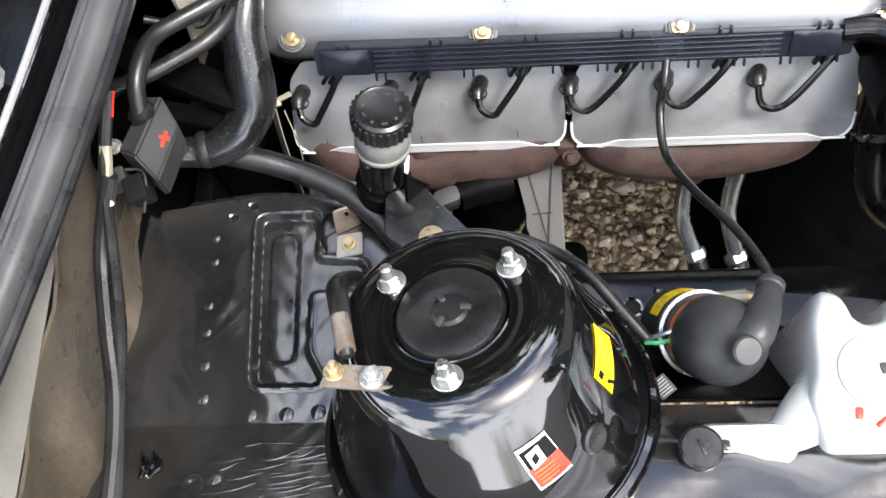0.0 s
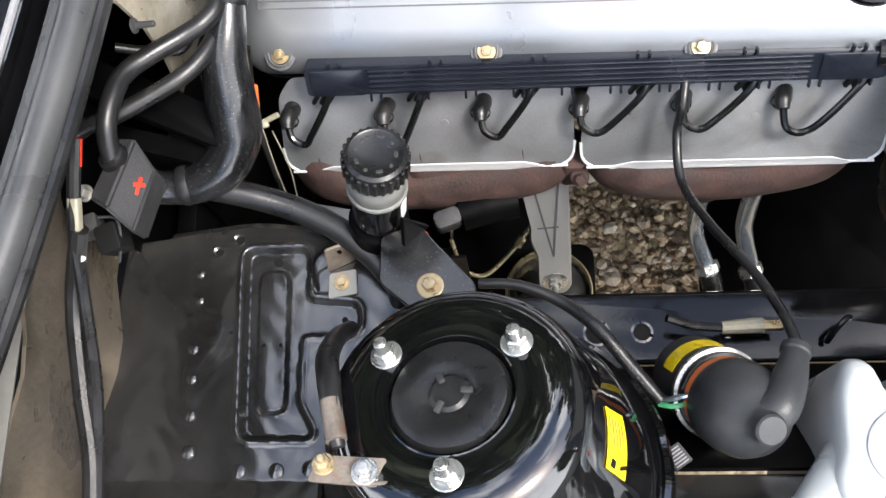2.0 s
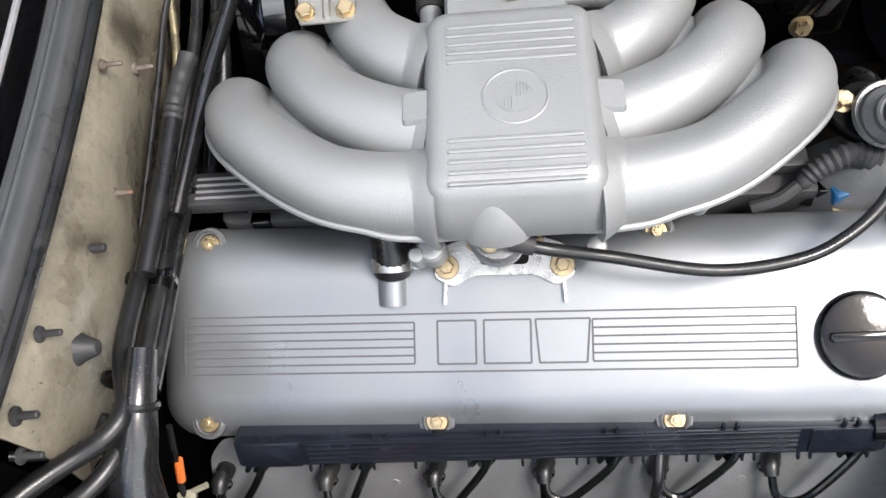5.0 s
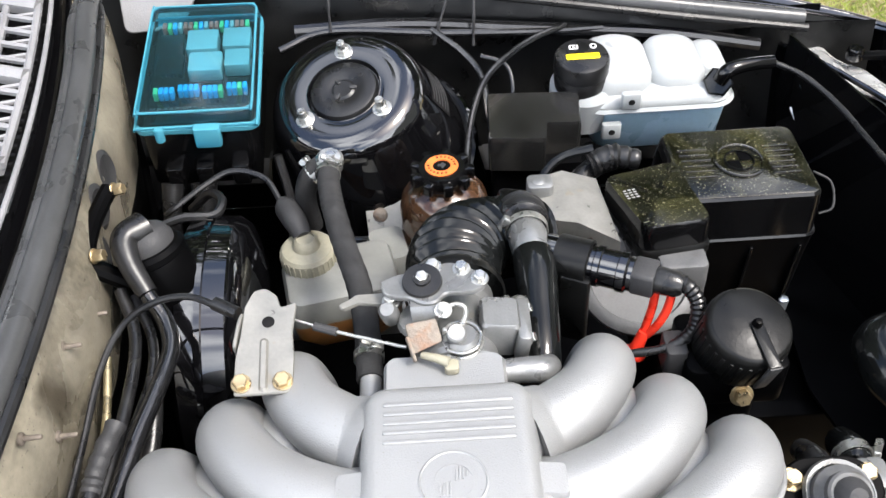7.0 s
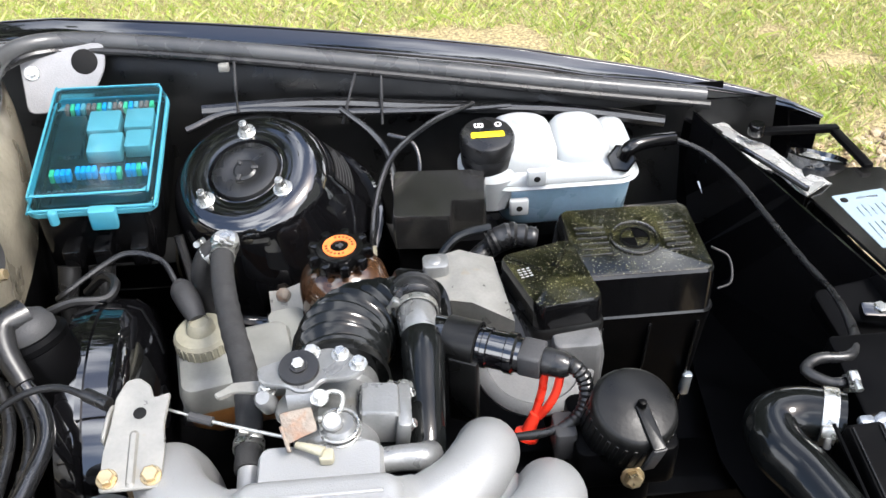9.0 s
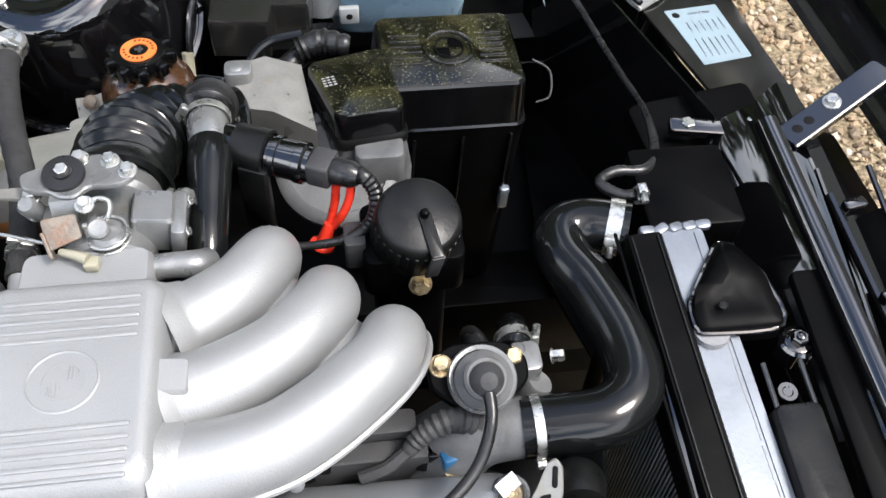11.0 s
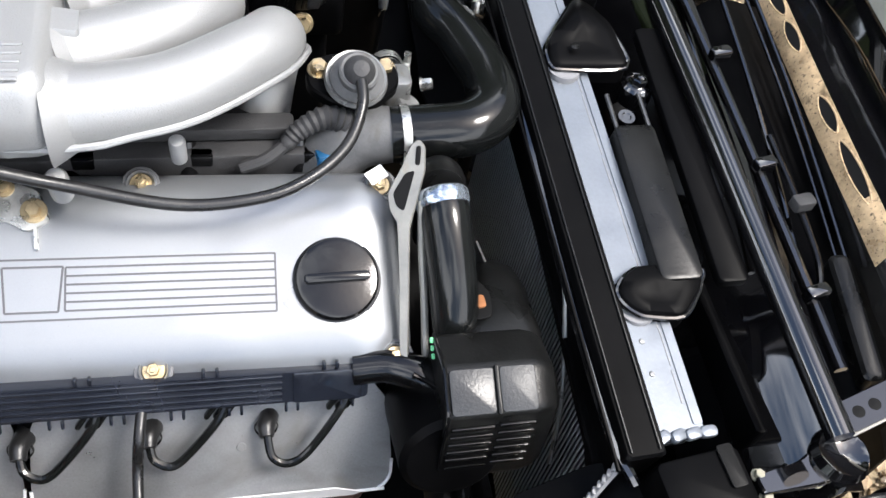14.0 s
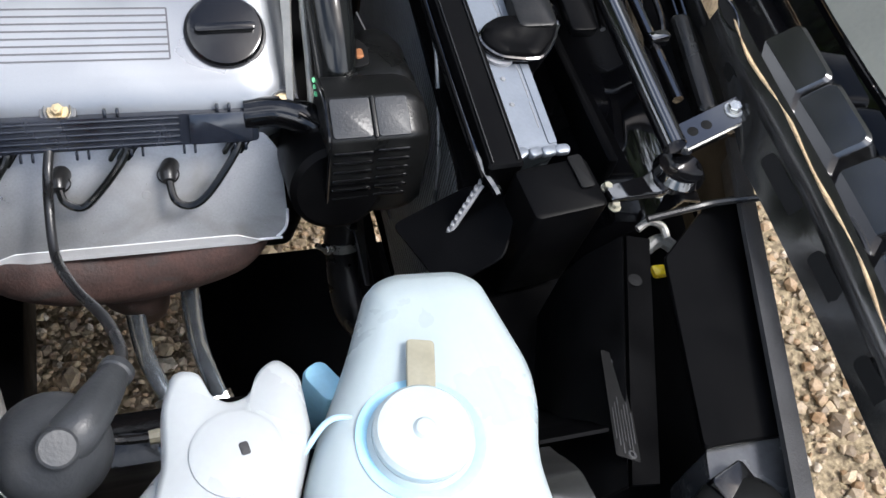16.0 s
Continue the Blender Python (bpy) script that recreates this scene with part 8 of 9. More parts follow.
part("sensor_pipe", tube([(0.662, 0.872, 0.876), (0.672, 0.872, 0.892), (0.70, 0.880, 0.894), (0.735, 0.892, 0.888)], [0.010, 0.010, 0.009, 0.009], 12), PLASTIC, et)
oc = thing("overflow_hose", "long thin black hose along the wing to the radiator", "hose", (0.8, 0.7, 0.85))
part("hose", tube([(0.735, 0.892, 0.888), (0.772, 0.868, 0.878), (0.800, 0.815, 0.868), (0.816, 0.74, 0.862), (0.828, 0.66, 0.862), (0.836, 0.59, 0.868), (0.826, 0.525, 0.878), (0.806, 0.486, 0.885), (0.770, 0.482, 0.888), (0.752, 0.468, 0.888), (0.770, 0.450, 0.888), (0.796, 0.448, 0.890)], [0.0040] * 6 + [0.0060] * 6, 12, ribs=(0.004, 0.10)), RUBBER, oc)
part("hose_clamp", clamp((0.786, 0.446, 0.890), (1, 0.0, 0), 0.0075, 0.009, 0.0015, 100), ZINC, oc)
fwv = thing("wing_wiring", "thin black wires and cable ties along the inner wing", "wire", (0.35, 0.98, 0.9))
for pts, r in (([(0.08, 0.955, 0.915), (0.15, 0.985, 0.922), (0.305, 0.985, 0.908), (0.44, 1.0, 0.892), (0.53, 1.010, 0.886)], 0.0055), ([(0.10, 0.985, 0.925), (0.25, 1.005, 0.914), (0.42, 1.010, 0.892), (0.6, 1.010, 0.873), (0.75, 0.985, 0.856)], 0.010),
               ([(0.475, 1.000, 0.900), (0.415, 0.955, 0.902), (0.362, 0.890, 0.900), (0.338, 0.842, 0.880), (0.326, 0.798, 0.845), (0.322, 0.77, 0.79)], 0.0045), ([(0.289, 0.985, 0.915), (0.330, 0.935, 0.905), (0.352, 0.895, 0.890), (0.358, 0.86, 0.85)], 0.0045), ([(0.352, 0.925, 0.905), (0.385, 0.915, 0.895), (0.392, 0.89, 0.87), (0.38, 0.87, 0.84)], 0.003)):
    part("wire", tube(pts, r, 10), CONDUIT, fwv)
for x, z, s in ((0.15, 0.965, 0), (0.29, 0.935, 1), (0.345, 0.930, 0)):
    part("cable_tie", tube([(x, 0.978, z - 0.04), (x + 0.002 + 0.010 * s, 0.985, z - 0.005), (x + 0.004 + 0.02 * s, 1.0, z + 0.025)], 0.0022, 8, ribs=(0.004, 0.3)), GREYPL, fwv)
part("white_clip", rbox(0.014, 0.010, 0.010, 0.002, 0.001, pose(0.142, 0.985, 0.985)), PALE, fwv)
part("white_sleeve", tube([(0.322, 0.782, 0.83), (0.321, 0.765, 0.79)], 0.007, 10), CREAM, fwv)

# ---- front of the engine ----
ts = thing("thermostat_housing", "cast aluminium thermostat housing with coolant outlet", "thermostat housing", (0.59, 0.24, 0.82))
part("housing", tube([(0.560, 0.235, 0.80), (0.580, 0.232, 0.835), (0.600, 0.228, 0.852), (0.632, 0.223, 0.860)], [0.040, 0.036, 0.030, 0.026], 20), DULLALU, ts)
part("cover_flange", prism(round_outline([(-0.042, -0.012), (-0.020, -0.030), (0.020, -0.030), (0.042, -0.012), (0.042, 0.010), (0.022, 0.024), (-0.022, 0.024), (-0.042, 0.010)], 0.008), 0.014, 0.002, pose(0.594, 0.262, 0.888, 14)), SATIN, ts)
part("dashpot_rim", lathe([(0.026, 0.0), (0.029, 0.005), (0.0275, 0.009), (0.024, 0.008), (0.023, 0.004)], facing((0.595, 0.248, 0.902), (0, -0.35, 0.94)), 32, (True, False)), ALU, ts)
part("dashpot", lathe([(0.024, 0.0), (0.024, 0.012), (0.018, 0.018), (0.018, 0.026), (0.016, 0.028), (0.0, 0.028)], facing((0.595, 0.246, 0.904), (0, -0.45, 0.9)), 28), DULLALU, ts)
part("rubber_cup", lathe([(0.0135, 0), (0.0145, 0.002), (0.012, 0.010), (0.007, 0.015), (0.0, 0.016)], facing((0.595, 0.234, 0.926), (0, -0.6, 0.8)), 24), GREYPL, ts)
for p in ((0.563, 0.264, 0.903), (0.625, 0.267, 0.900)):
    part("flange_bolt", hexbolt(pose(*p, 14), 0.0075, 0.008, 1.35), GOLD, ts)
part("side_stub", lathe([(0.012, 0), (0.013, 0.002), (0.013, 0.030), (0.012, 0.032), (0.0, 0.032)], along((0.638, 0.262, 0.834), (0.652, 0.264, 0.862)), 20), ALU, ts)
part("side_lug", rbox(0.026, 0.03, 0.05, 0.006, 0.002, pose(0.640, 0.278, 0.835)), ALU, ts)
part("small_hose", tube([(0.598, 0.318, 0.86), (0.600, 0.300, 0.875), (0.602, 0.285, 0.878)], 0.011, 12), RUBBER, ts)
part("small_hose", tube([(0.640, 0.330, 0.85), (0.636, 0.308, 0.870), (0.632, 0.292, 0.872)], 0.015, 14), HOSE, ts)
part("hose_clamp", clamp((0.634, 0.302, 0.872), (0, -1, 0.2), 0.0155, 0.009, 0.0014, 0), ZINC, ts)
part("hex_plug", hexbolt(facing((0.668, 0.290, 0.86), (0.9, -0.2, 0.3)), 0.006, 0.010, 1.2), ZINC, ts)
sn = thing("coolant_sensor", "blue sensor plug with ribbed grey cable boot", "sensor", (0.57, 0.22, 0.84))
part("blue_plug", rbox(0.016, 0.013, 0.016, 0.003, 0.0015, pose(0.566, 0.208, 0.838, 0, 0, 15)), BLUE, sn)
part("gold_ring", lathe([(0.012, 0), (0.012, 0.004)], pose(0.572, 0.204, 0.832), 14), GOLD, sn)
part("copper_body", lathe([(0.010, 0), (0.0115, 0.003), (0.0115, 0.016), (0.009, 0.018)], along((0.585, 0.212, 0.850), (0.592, 0.222, 0.872)), 6), COPPER, sn)
part("ribbed_boot", tube([(0.590, 0.226, 0.872), (0.568, 0.226, 0.880), (0.545, 0.220, 0.872), (0.530, 0.212, 0.860)], [0.013, 0.012, 0.010, 0.008], 14, ribs=(0.006, 0.2)), GREYPL, sn)
part("cable", tube([(0.530, 0.212, 0.860), (0.512, 0.203, 0.852), (0.49, 0.20, 0.845)], 0.006, 10), GREYPL, sn)
uh = thing("radiator_top_hose", "thick shiny black S-shaped radiator hose", "hose", (0.70, 0.32, 0.84))
part("hose", tube([(0.628, 0.222, 0.860), (0.665, 0.220, 0.864), (0.704, 0.222, 0.868), (0.730, 0.245, 0.870), (0.733, 0.293, 0.870), (0.717, 0.355, 0.870), (0.700, 0.393, 0.872), (0.704, 0.420, 0.874), (0.730, 0.426, 0.876), (0.768, 0.412, 0.879)], 0.0265, 24, 10), HOSE, uh)
part("mould_line", tube([(0.635, 0.237, 0.880), (0.672, 0.236, 0.884), (0.704, 0.238, 0.886), (0.716, 0.252, 0.888), (0.718, 0.292, 0.888), (0.703, 0.350, 0.888)], 0.0012, 6), SEAL, uh)
part("print_mark", join(*[rbox(0.003, 0.006, 0.0006, 0.0005, 0.0002, pose(0.700 + 0.005 * i, 0.372 - 0.007 * i, 0.8945, 0, 0, 35)) for i in range(5)]), PAPER, uh)
part("print_mark", join(*[rbox(0.0015, 0.009, 0.0006, 0.0005, 0.0002, pose(0.642 + 0.004 * i, 0.208, 0.8805, 30, 0, 20)) for i in range(5)]), BLUE, uh)
part("hose_clamp", clamp((0.755, 0.418, 0.878), (1, -0.4, 0.05), 0.0268, 0.014, 0.0016, 160), ZINC, uh)
part("hose_clamp", clamp((0.640, 0.221, 0.861), (1, 0, 0.05), 0.0268, 0.008, 0.0014, 200), ZINC, uh)
lb = thing("engine_lifting_eye", "plated steel engine lifting eye", "bracket", (0.635, 0.10, 0.80))
LB = frame_of((0.640, 0.085, 0.842), (0.012, 0.80, 0.60), (-0.45, -0.50, 0.74))
part("plate", prism(round_outline([(0.107, 0.001), (0.100, -0.004), (0.08, -0.003), (0.03, 0.0125), (-0.084, 0.018), (-0.084, 0.0245), (-0.016, 0.0225), (0.036, 0.0235), (0.046, 0.0295), (0.062, 0.031), (0.085, 0.017), (0.104, 0.0075)], 0.003), 0.0045, 0.0012, LB), PALE, lb)
part("eye", rbox(0.017, 0.0045, 0.0014, 0.0022, 0.0004, LB @ pose(0.0925, 0.0022, 0.0038, 0, 0, -6)), INK, lb)
part("opening", prism(round_outline([(0.080, 0.0055), (0.045, 0.0165), (0.050, 0.0235), (0.061, 0.026), (0.078, 0.0145)], 0.003), 0.0012, 0.0003, LB @ pose(0, 0, 0.0038)), INK, lb)
part("stay_rod", tube([(0.640, 0.030, 0.772), (0.642, 0.07, 0.800), (0.641, 0.105, 0.835), (0.640, 0.13, 0.872)], 0.0035, 8), PALE, lb)
part("paper_tag", rbox(0.020, 0.013, 0.0012, 0.001, 0.0004, pose(0.608, 0.174, 0.858, 20, 0, 35)), PAPER, lb)
dh = thing("lower_intake_hose", "thick shiny black hose dropping beside the distributor", "hose", (0.66, 0.09, 0.8))
part("hose", tube([(0.6605, 0.140, 0.866), (0.662, 0.118, 0.858), (0.664, 0.090, 0.838), (0.666, 0.065, 0.815), (0.668, 0.045, 0.785), (0.670, 0.035, 0.74), (0.672, 0.03, 0.69)], [0.0225, 0.0225, 0.022, 0.0215, 0.021, 0.020, 0.020], 26), HOSE, dh)
part("collar", lathe([(0.0228, -0.007), (0.0246, -0.004), (0.0246, 0.005), (0.0228, 0.008)], along((0.6605, 0.136, 0.865), (0.662, 0.118, 0.858)), 28, (False, False)), STEELPIPE, dh, "steel hose clip")
part("outlet_elbow", tube([(0.660, 0.145, 0.867), (0.662, 0.160, 0.862), (0.668, 0.172, 0.845), (0.674, 0.178, 0.81), (0.678, 0.18, 0.76)], [0.022, 0.023, 0.024, 0.024, 0.024], 20), MATTBLACK, dh)
part("green_mark", join(*[rbox(0.003, 0.005, 0.0008, 0.001, 0.0002, pose(0.6375, 0.010 + 0.006 * i, 0.812 + 0.003 * i, 25, 0, 0)) for i in range(3)]), FUSEGREEN, dh)
ds = thing("distributor_cover", "ribbed black plastic distributor cover", "cover", (0.70, 0.02, 0.66))
front = round_outline([(0.030, 0.700), (0.030, 0.816), (-0.012, 0.8265), (-0.047, 0.809), (-0.058, 0.716), (-0.044, 0.696)], 0.006, 4)
part("cover_shell", loft([[(x, -0.012 + (y + 0.012) * k, 0.765 + (z - 0.765) * k) for y, z in front] for x, k in ((0.6405, 0.965), (0.643, 1.0), (0.680, 1.0), (0.716, 1.0), (0.727, 0.955), (0.736, 0.86), (0.741, 0.70))]), MATTBLACK, ds, deg=28)
part("rear_lobe", loft([[(cx + px, y, zt - 0.055 + pz) for px, pz in rr_ring(w, 0.11, 0.020, 6)] for y, cx, w, zt in ((0.024, 0.701, 0.080, 0.812), (0.034, 0.704, 0.078, 0.813), (0.050, 0.713, 0.058, 0.811), (0.085, 0.716, 0.054, 0.806), (0.112, 0.717, 0.044, 0.798), (0.126, 0.717, 0.030, 0.786), (0.132, 0.717, 0.014, 0.77))]), MATTBLACK, ds, deg=40)
FN = (0, -0.447, 0.894)
# panels greyer than the shell, standing in for sky reflected in them
for cx, w in ((0.6625, 0.0375), (0.7015, 0.0310)):
    part("face_panel", rbox(w, 0.0375, 0.003, 0.003, 0.001, frame_of((cx, -0.0293, 0.8172), (1, 0, 0), FN)), CAPGREY, ds, "smooth face panel greyed for its sky sheen")
part("face_rib", rbox(0.0035, 0.040, 0.0045, 0.0012, 0.0008, frame_of((0.6838, -0.0293, 0.8172), (1, 0, 0), FN)), MATTBLACK, ds)
for i in range(6):
    v = 0.17 + 0.12 * i
    for cx, w, up in ((0.6635, 0.038, 0.0), (0.7015, 0.032, 0.002)):
        part("rib", rbox(w, 0.0042, 0.0032, 0.0018, 0.001, frame_of((cx, -0.047 - 0.011 * v, 0.809 - 0.092 * v + up), (1, 0, 0), (0, -0.992, 0.12))), PLASTIC, ds)
part("side_rim", tube([(0.6408, y, z) for y, z in ((-0.044, 0.697), (-0.059, 0.716), (-0.052, 0.77), (-0.0475, 0.808), (-0.03, 0.8185), (-0.012, 0.8275), (0.01, 0.822), (0.028, 0.817))], 0.0022, 8, 3), PLASTIC, ds)
part("vent_opening", prism(round_outline([(-0.010, -0.022), (0.006, -0.022), (0.010, 0.004), (0.002, 0.022), (-0.010, 0.022)], 0.005), 0.003, 0.0005, frame_of((0.6915, 0.066, 0.8075), (1, 0, 0), (-0.25, 0.1, 1))), INK, ds)
part("red_inside", rbox(0.009, 0.014, 0.003, 0.003, 0.001, frame_of((0.690, 0.062, 0.8096), (1, 0, 0), (-0.25, 0.1, 1))), COPPER, ds)
part("dark_body", lathe([(0.044, 0.0), (0.046, 0.01), (0.046, 0.085), (0.040, 0.09), (0.0, 0.09)], along((0.652, 0.03, 0.72), (0.652, -0.045, 0.745)), 28), SATIN, ds)
lo = thing("radiator_bottom_hose", "black radiator hose with steel clamp low at the front", "hose", (0.7, 0.0, 0.5))
part("hose", tube([(0.690, 0.06, 0.60), (0.691, 0.035, 0.54), (0.692, 0.010, 0.50), (0.700, -0.020, 0.465), (0.730, -0.045, 0.445), (0.78, -0.05, 0.44)], 0.0195, 18), RUBBER, lo)
part("hose_clamp", clamp((0.691, 0.034, 0.537), (0, -0.5, -0.86), 0.0198, 0.011, 0.0015, 150), ZINC, lo)
part("pipe", tube([(0.689, 0.085, 0.66), (0.690, 0.06, 0.60)], 0.0175, 16), STEELPIPE, lo)
oi = thing("washer_pump_canister", "matt black round canister with strap", "canister", (0.55, 0.41, 0.82))
OM = pose(0.5565, 0.4085, 0.9035, 16, 6, 0)
part("cap", lathe([(0.037, -0.012), (0.0395, -0.008), (0.0395, 0.034), (0.037, 0.040), (0.034, 0.042), (0.0, 0.043)], OM, 44), MATTBLACK, oi)
for i in range(30):
    part("grip_rib", rbox(0.002, 0.0035, 0.036, 0.0008, 0.0006, OM @ pose(0, 0, 0, 0, 0, 12 * i) @ pose(0.0395, 0, -0.006)), MATTBLACK, oi)
part("strap", rbox(0.012, 0.044, 0.003, 0.002, 0.001, OM @ pose(0.008, -0.022, 0.0425, 0, 0, 12)), MATTBLACK, oi)
part("strap_drop", rbox(0.013, 0.004, 0.042, 0.002, 0.001, OM @ pose(0.013, -0.043, 0.002, 0, 0, 12)), GREYPL, oi)
part("strap_stud", lathe([(0.0045, 0), (0.0045, 0.004), (0.003, 0.008), (0.0, 0.0085)], OM @ pose(0.003, -0.002, 0.044), 14), SATIN, oi)
part("base", rbox(0.095, 0.075, 0.05, 0.01, 0.003, pose(0.556, 0.420, 0.845)), SATIN, oi)
part("base_bolt", hexbolt(facing((0.560, 0.378, 0.865), (0, -0.9, 0.4)), 0.008, 0.008, 1.4), GOLD, oi)
part("side_connector", rbox(0.02, 0.03, 0.035, 0.004, 0.002, pose(0.502, 0.415, 0.868)), GREYPL, oi)
part("stem", rbox(0.07, 0.07, 0.22, 0.01, 0.003, pose(0.556, 0.44, 0.62)), SATIN, oi)

# ---- radiator and front panel ----
RA_, RB_ = Vector((0.806, 0.394, 0.898)), Vector((0.8255, -0.083, 0.815))
RT = frame_of((RA_ + RB_) / 2, RA_ - RB_, (0, -0.17, 1))
rlg = (RA_ - RB_).length
ra = thing("radiator", "aluminium radiator with black side shroud", "radiator", (0.81, 0.15, 0.4))
part("top_tank", rrloft([(0, -0.005, rlg, 0.040, 0.003, -0.04), (0, -0.005, rlg, 0.042, 0.003, -0.003), (0, -0.005, rlg - 0.003, 0.039, 0.003, 0.0)], RT), ALUTANK, ra, "bare aluminium tank")
part("tank_fold", rrloft([(0, 0, rlg * 0.98, 0.010, 0.002, -0.004), (0, 0, rlg * 0.98, 0.0085, 0.002, 0.0012)], RT @ pose(0, -0.0205, 0.0)), ALUTANK, ra)
part("tank_seam", join(*[rbox(0.030 + 0.004 * (i % 3), 0.0012, 0.0008, 0.0005, 0.0003, RT @ pose(-rlg * 0.42 + 0.036 * i, -0.0125 - 0.0006 * (i % 2), -0.0003)) for i in range(11)]), COWL, ra)
for s in (-1, 1):
    part("weld_bead", join(*[rbox(0.010, 0.016, 0.008, 0.004, 0.002, RT @ pose(s * (rlg / 2 + 0.002), -0.028 + 0.014 * i, -0.006, 6 * (i % 3), 0, 9 * (i % 4))) for i in range(5)]), ALUTANK, ra, "rough weld bead")
for x in (-0.19, -0.16, 0.12):
    part("rivet", lathe([(0.0028, 0), (0.002, 0.001), (0.0, 0.0012)], RT @ pose(x, 0.006, 0.0), 10), ALU, ra)
part("side_tank_bar", rrloft([(0, 0, rlg * 1.03, 0.034, 0.004, -0.06), (0, 0, rlg * 1.03, 0.036, 0.004, 0.0), (0, 0, rlg * 1.02, 0.032, 0.004, 0.003)], RT @ pose(-0.01, 0.0345, 0.004)), SATIN, ra)
for k in (0.0475, 0.0225):
    part("bar_edge", rbox(rlg * 1.01, 0.002, 0.0035, 0.0008, 0.0006, RT @ pose(-0.01, k, 0.0055)), MATTBLACK, ra)
part("bar_rib", rbox(rlg * 1.05, 0.003, 0.004, 0.001, 0.0008, RT @ pose(-0.012, 0.061, 0.002)), SATIN, ra)
part("core", loft([[(0.784 + px, 0.155 + 0.235 * k, z) for k in (-1, 1) for px, z in (((0, 0.385), (0, 0.803 + 0.175 * 0.235 * k + 0.004)) if k < 0 else ((0, 0.803 + 0.175 * 0.235 * k + 0.012), (0, 0.385)))] for px in (0.0, 0.034)]), FINS, ra)
for i in range(80):
    part("fin", rbox(0.0012, 0.0024, 0.415, 0.0004, 0.0002, pose(0.7825, -0.075 + 0.0058 * i, 0.385 + 0.001 * i), 2), FINALU, ra)
fs = thing("fan_shroud", "black plastic fan shroud with round opening", "fan shroud", (0.75, 0.15, 0.4))
circ = [(math.cos(radians(45 + 360 * i / 28 - 45)), math.sin(radians(45 + 360 * i / 28 - 45))) for i in range(28)]
sq = rr_ring(0.47, 0.42, 0.03, 6)
part("shroud_frame", loft([[(x, 0.155 + a * k, 0.585 + b * k + 0.17 * a) for a, b in sq] for x, k in ((0.781, 1.06), (0.767, 1.06), (0.765, 1.05), (0.765, 1.02), (0.781, 1.02))], None, (False, False)), SATIN, fs)
part("edge_rail", tube([(0.765, 0.38, 0.888), (0.762, 0.15, 0.848), (0.770, -0.06, 0.812), (0.785, -0.115, 0.795)], 0.005, 8), BLACK, fs)
# shine on the black shroud's lip, drawn as an aluminium-coloured tube
part("shroud_lip", tube([(0.768, 0.150, 0.852), (0.768, 0.118, 0.843), (0.768, 0.062, 0.815), (0.768, 0.02, 0.768), (0.768, -0.01, 0.721), (0.768, -0.03, 0.66)], 0.0026, 8), ALU, fs, "bright shine drawn along the shroud edge")
part("shroud_screw", hexbolt(pose(0.773, 0.162, 0.846), 0.005, 0.004), ZINC, fs)
part("corner_plate", prism(round_outline([(-0.06, -0.05), (0.03, -0.06), (0.05, 0.0), (0.02, 0.05), (-0.03, 0.03)], 0.01), 0.004, 0.001, frame_of((0.764, -0.118, 0.755), (0.5, -0.8, -0.1), (-0.5, -0.1, 0.85))), SATIN, fs)
part("white_toothed_strip", join(*[rbox(0.0035, 0.007, 0.004, 0.001, 0.0008, pose(0.773 - 0.0034 * i, -0.096 - 0.0023 * i, 0.790 - 0.0055 * i, 0, 0, -30)) for i in range(13)], tube([(0.7745, -0.099, 0.791), (0.752, -0.1135, 0.755), (0.731, -0.127, 0.722)], 0.0025, 6, 2)), COWL, fs, "pale toothed foam strip")
fn = thing("cooling_fan", "black plastic cooling fan at rest", "fan", (0.70, 0.155, 0.6))
part("hub", lathe([(0.05, -0.02), (0.055, 0.0), (0.05, 0.02), (0.03, 0.03), (0.0, 0.032)], along((0.712, 0.155, 0.60), (0.60, 0.155, 0.60)), 28), SATIN, fn)
for i in range(7):
    fm = along((0.715, 0.155, 0.60), (0.60, 0.155, 0.60)) @ pose(0, 0, 0, 0, 0, 51.43 * i + 20)
    part("blade", sheet(lambda u, v: fm @ Vector((0.045 + 0.145 * u, (v - 0.5) * (0.04 + 0.02 * u) + 0.02 * u, 0.014 * (v - 0.5) * 2 * (1 - 0.4 * u))), [k / 6 for k in range(7)], [k / 4 for k in range(5)], 0.002), GREYPL, fn)
cd = thing("condenser_frame", "black painted condenser frame before the radiator", "condenser", (0.88, 0.2, 0.5))
part("frame_bar", rbox(0.042, 0.170, 0.30, 0.007, 0.003, frame_of((0.863, 0.168, 0.570), (1, 0, 0.02), (0, -0.14, 1))), MATTBLACK, cd)
for s_ in (-0.017, 0.017):
    part("bar_edge", tube([(0.863 + s_, 0.086, 0.857), (0.863 + s_, 0.170, 0.869), (0.863 + s_, 0.250, 0.880)], 0.0024, 8), BODY, cd)
part("bar_screw", lathe([(0.009, 0), (0.0085, 0.0016), (0.005, 0.0016), (0.004, 0.0006), (0.0, 0.0006)], frame_of((0.859, 0.222, 0.8765), (1, 0, 0), (0, -0.14, 1)), 20), BLACK, cd)
part("frame_ledge", rbox(0.030, 0.30, 0.012, 0.006, 0.002, frame_of((0.915, 0.19, 0.86), (1, 0, 0), (0, -0.15, 1))), SATIN, cd)
for x, y, z in ((0.890, 0.273, 0.872), (0.880, 0.076, 0.844)):
    part("frame_stud", hexbolt(pose(x, y, z), 0.008, 0.008, 1.6, 0.004), BLACK, cd)
    part("stud_cup", lathe([(0.017, -0.02), (0.0175, 0.0), (0.015, 0.003), (0.012, -0.001)], pose(x, y, z), 24, (False, False)), BLACK, cd)
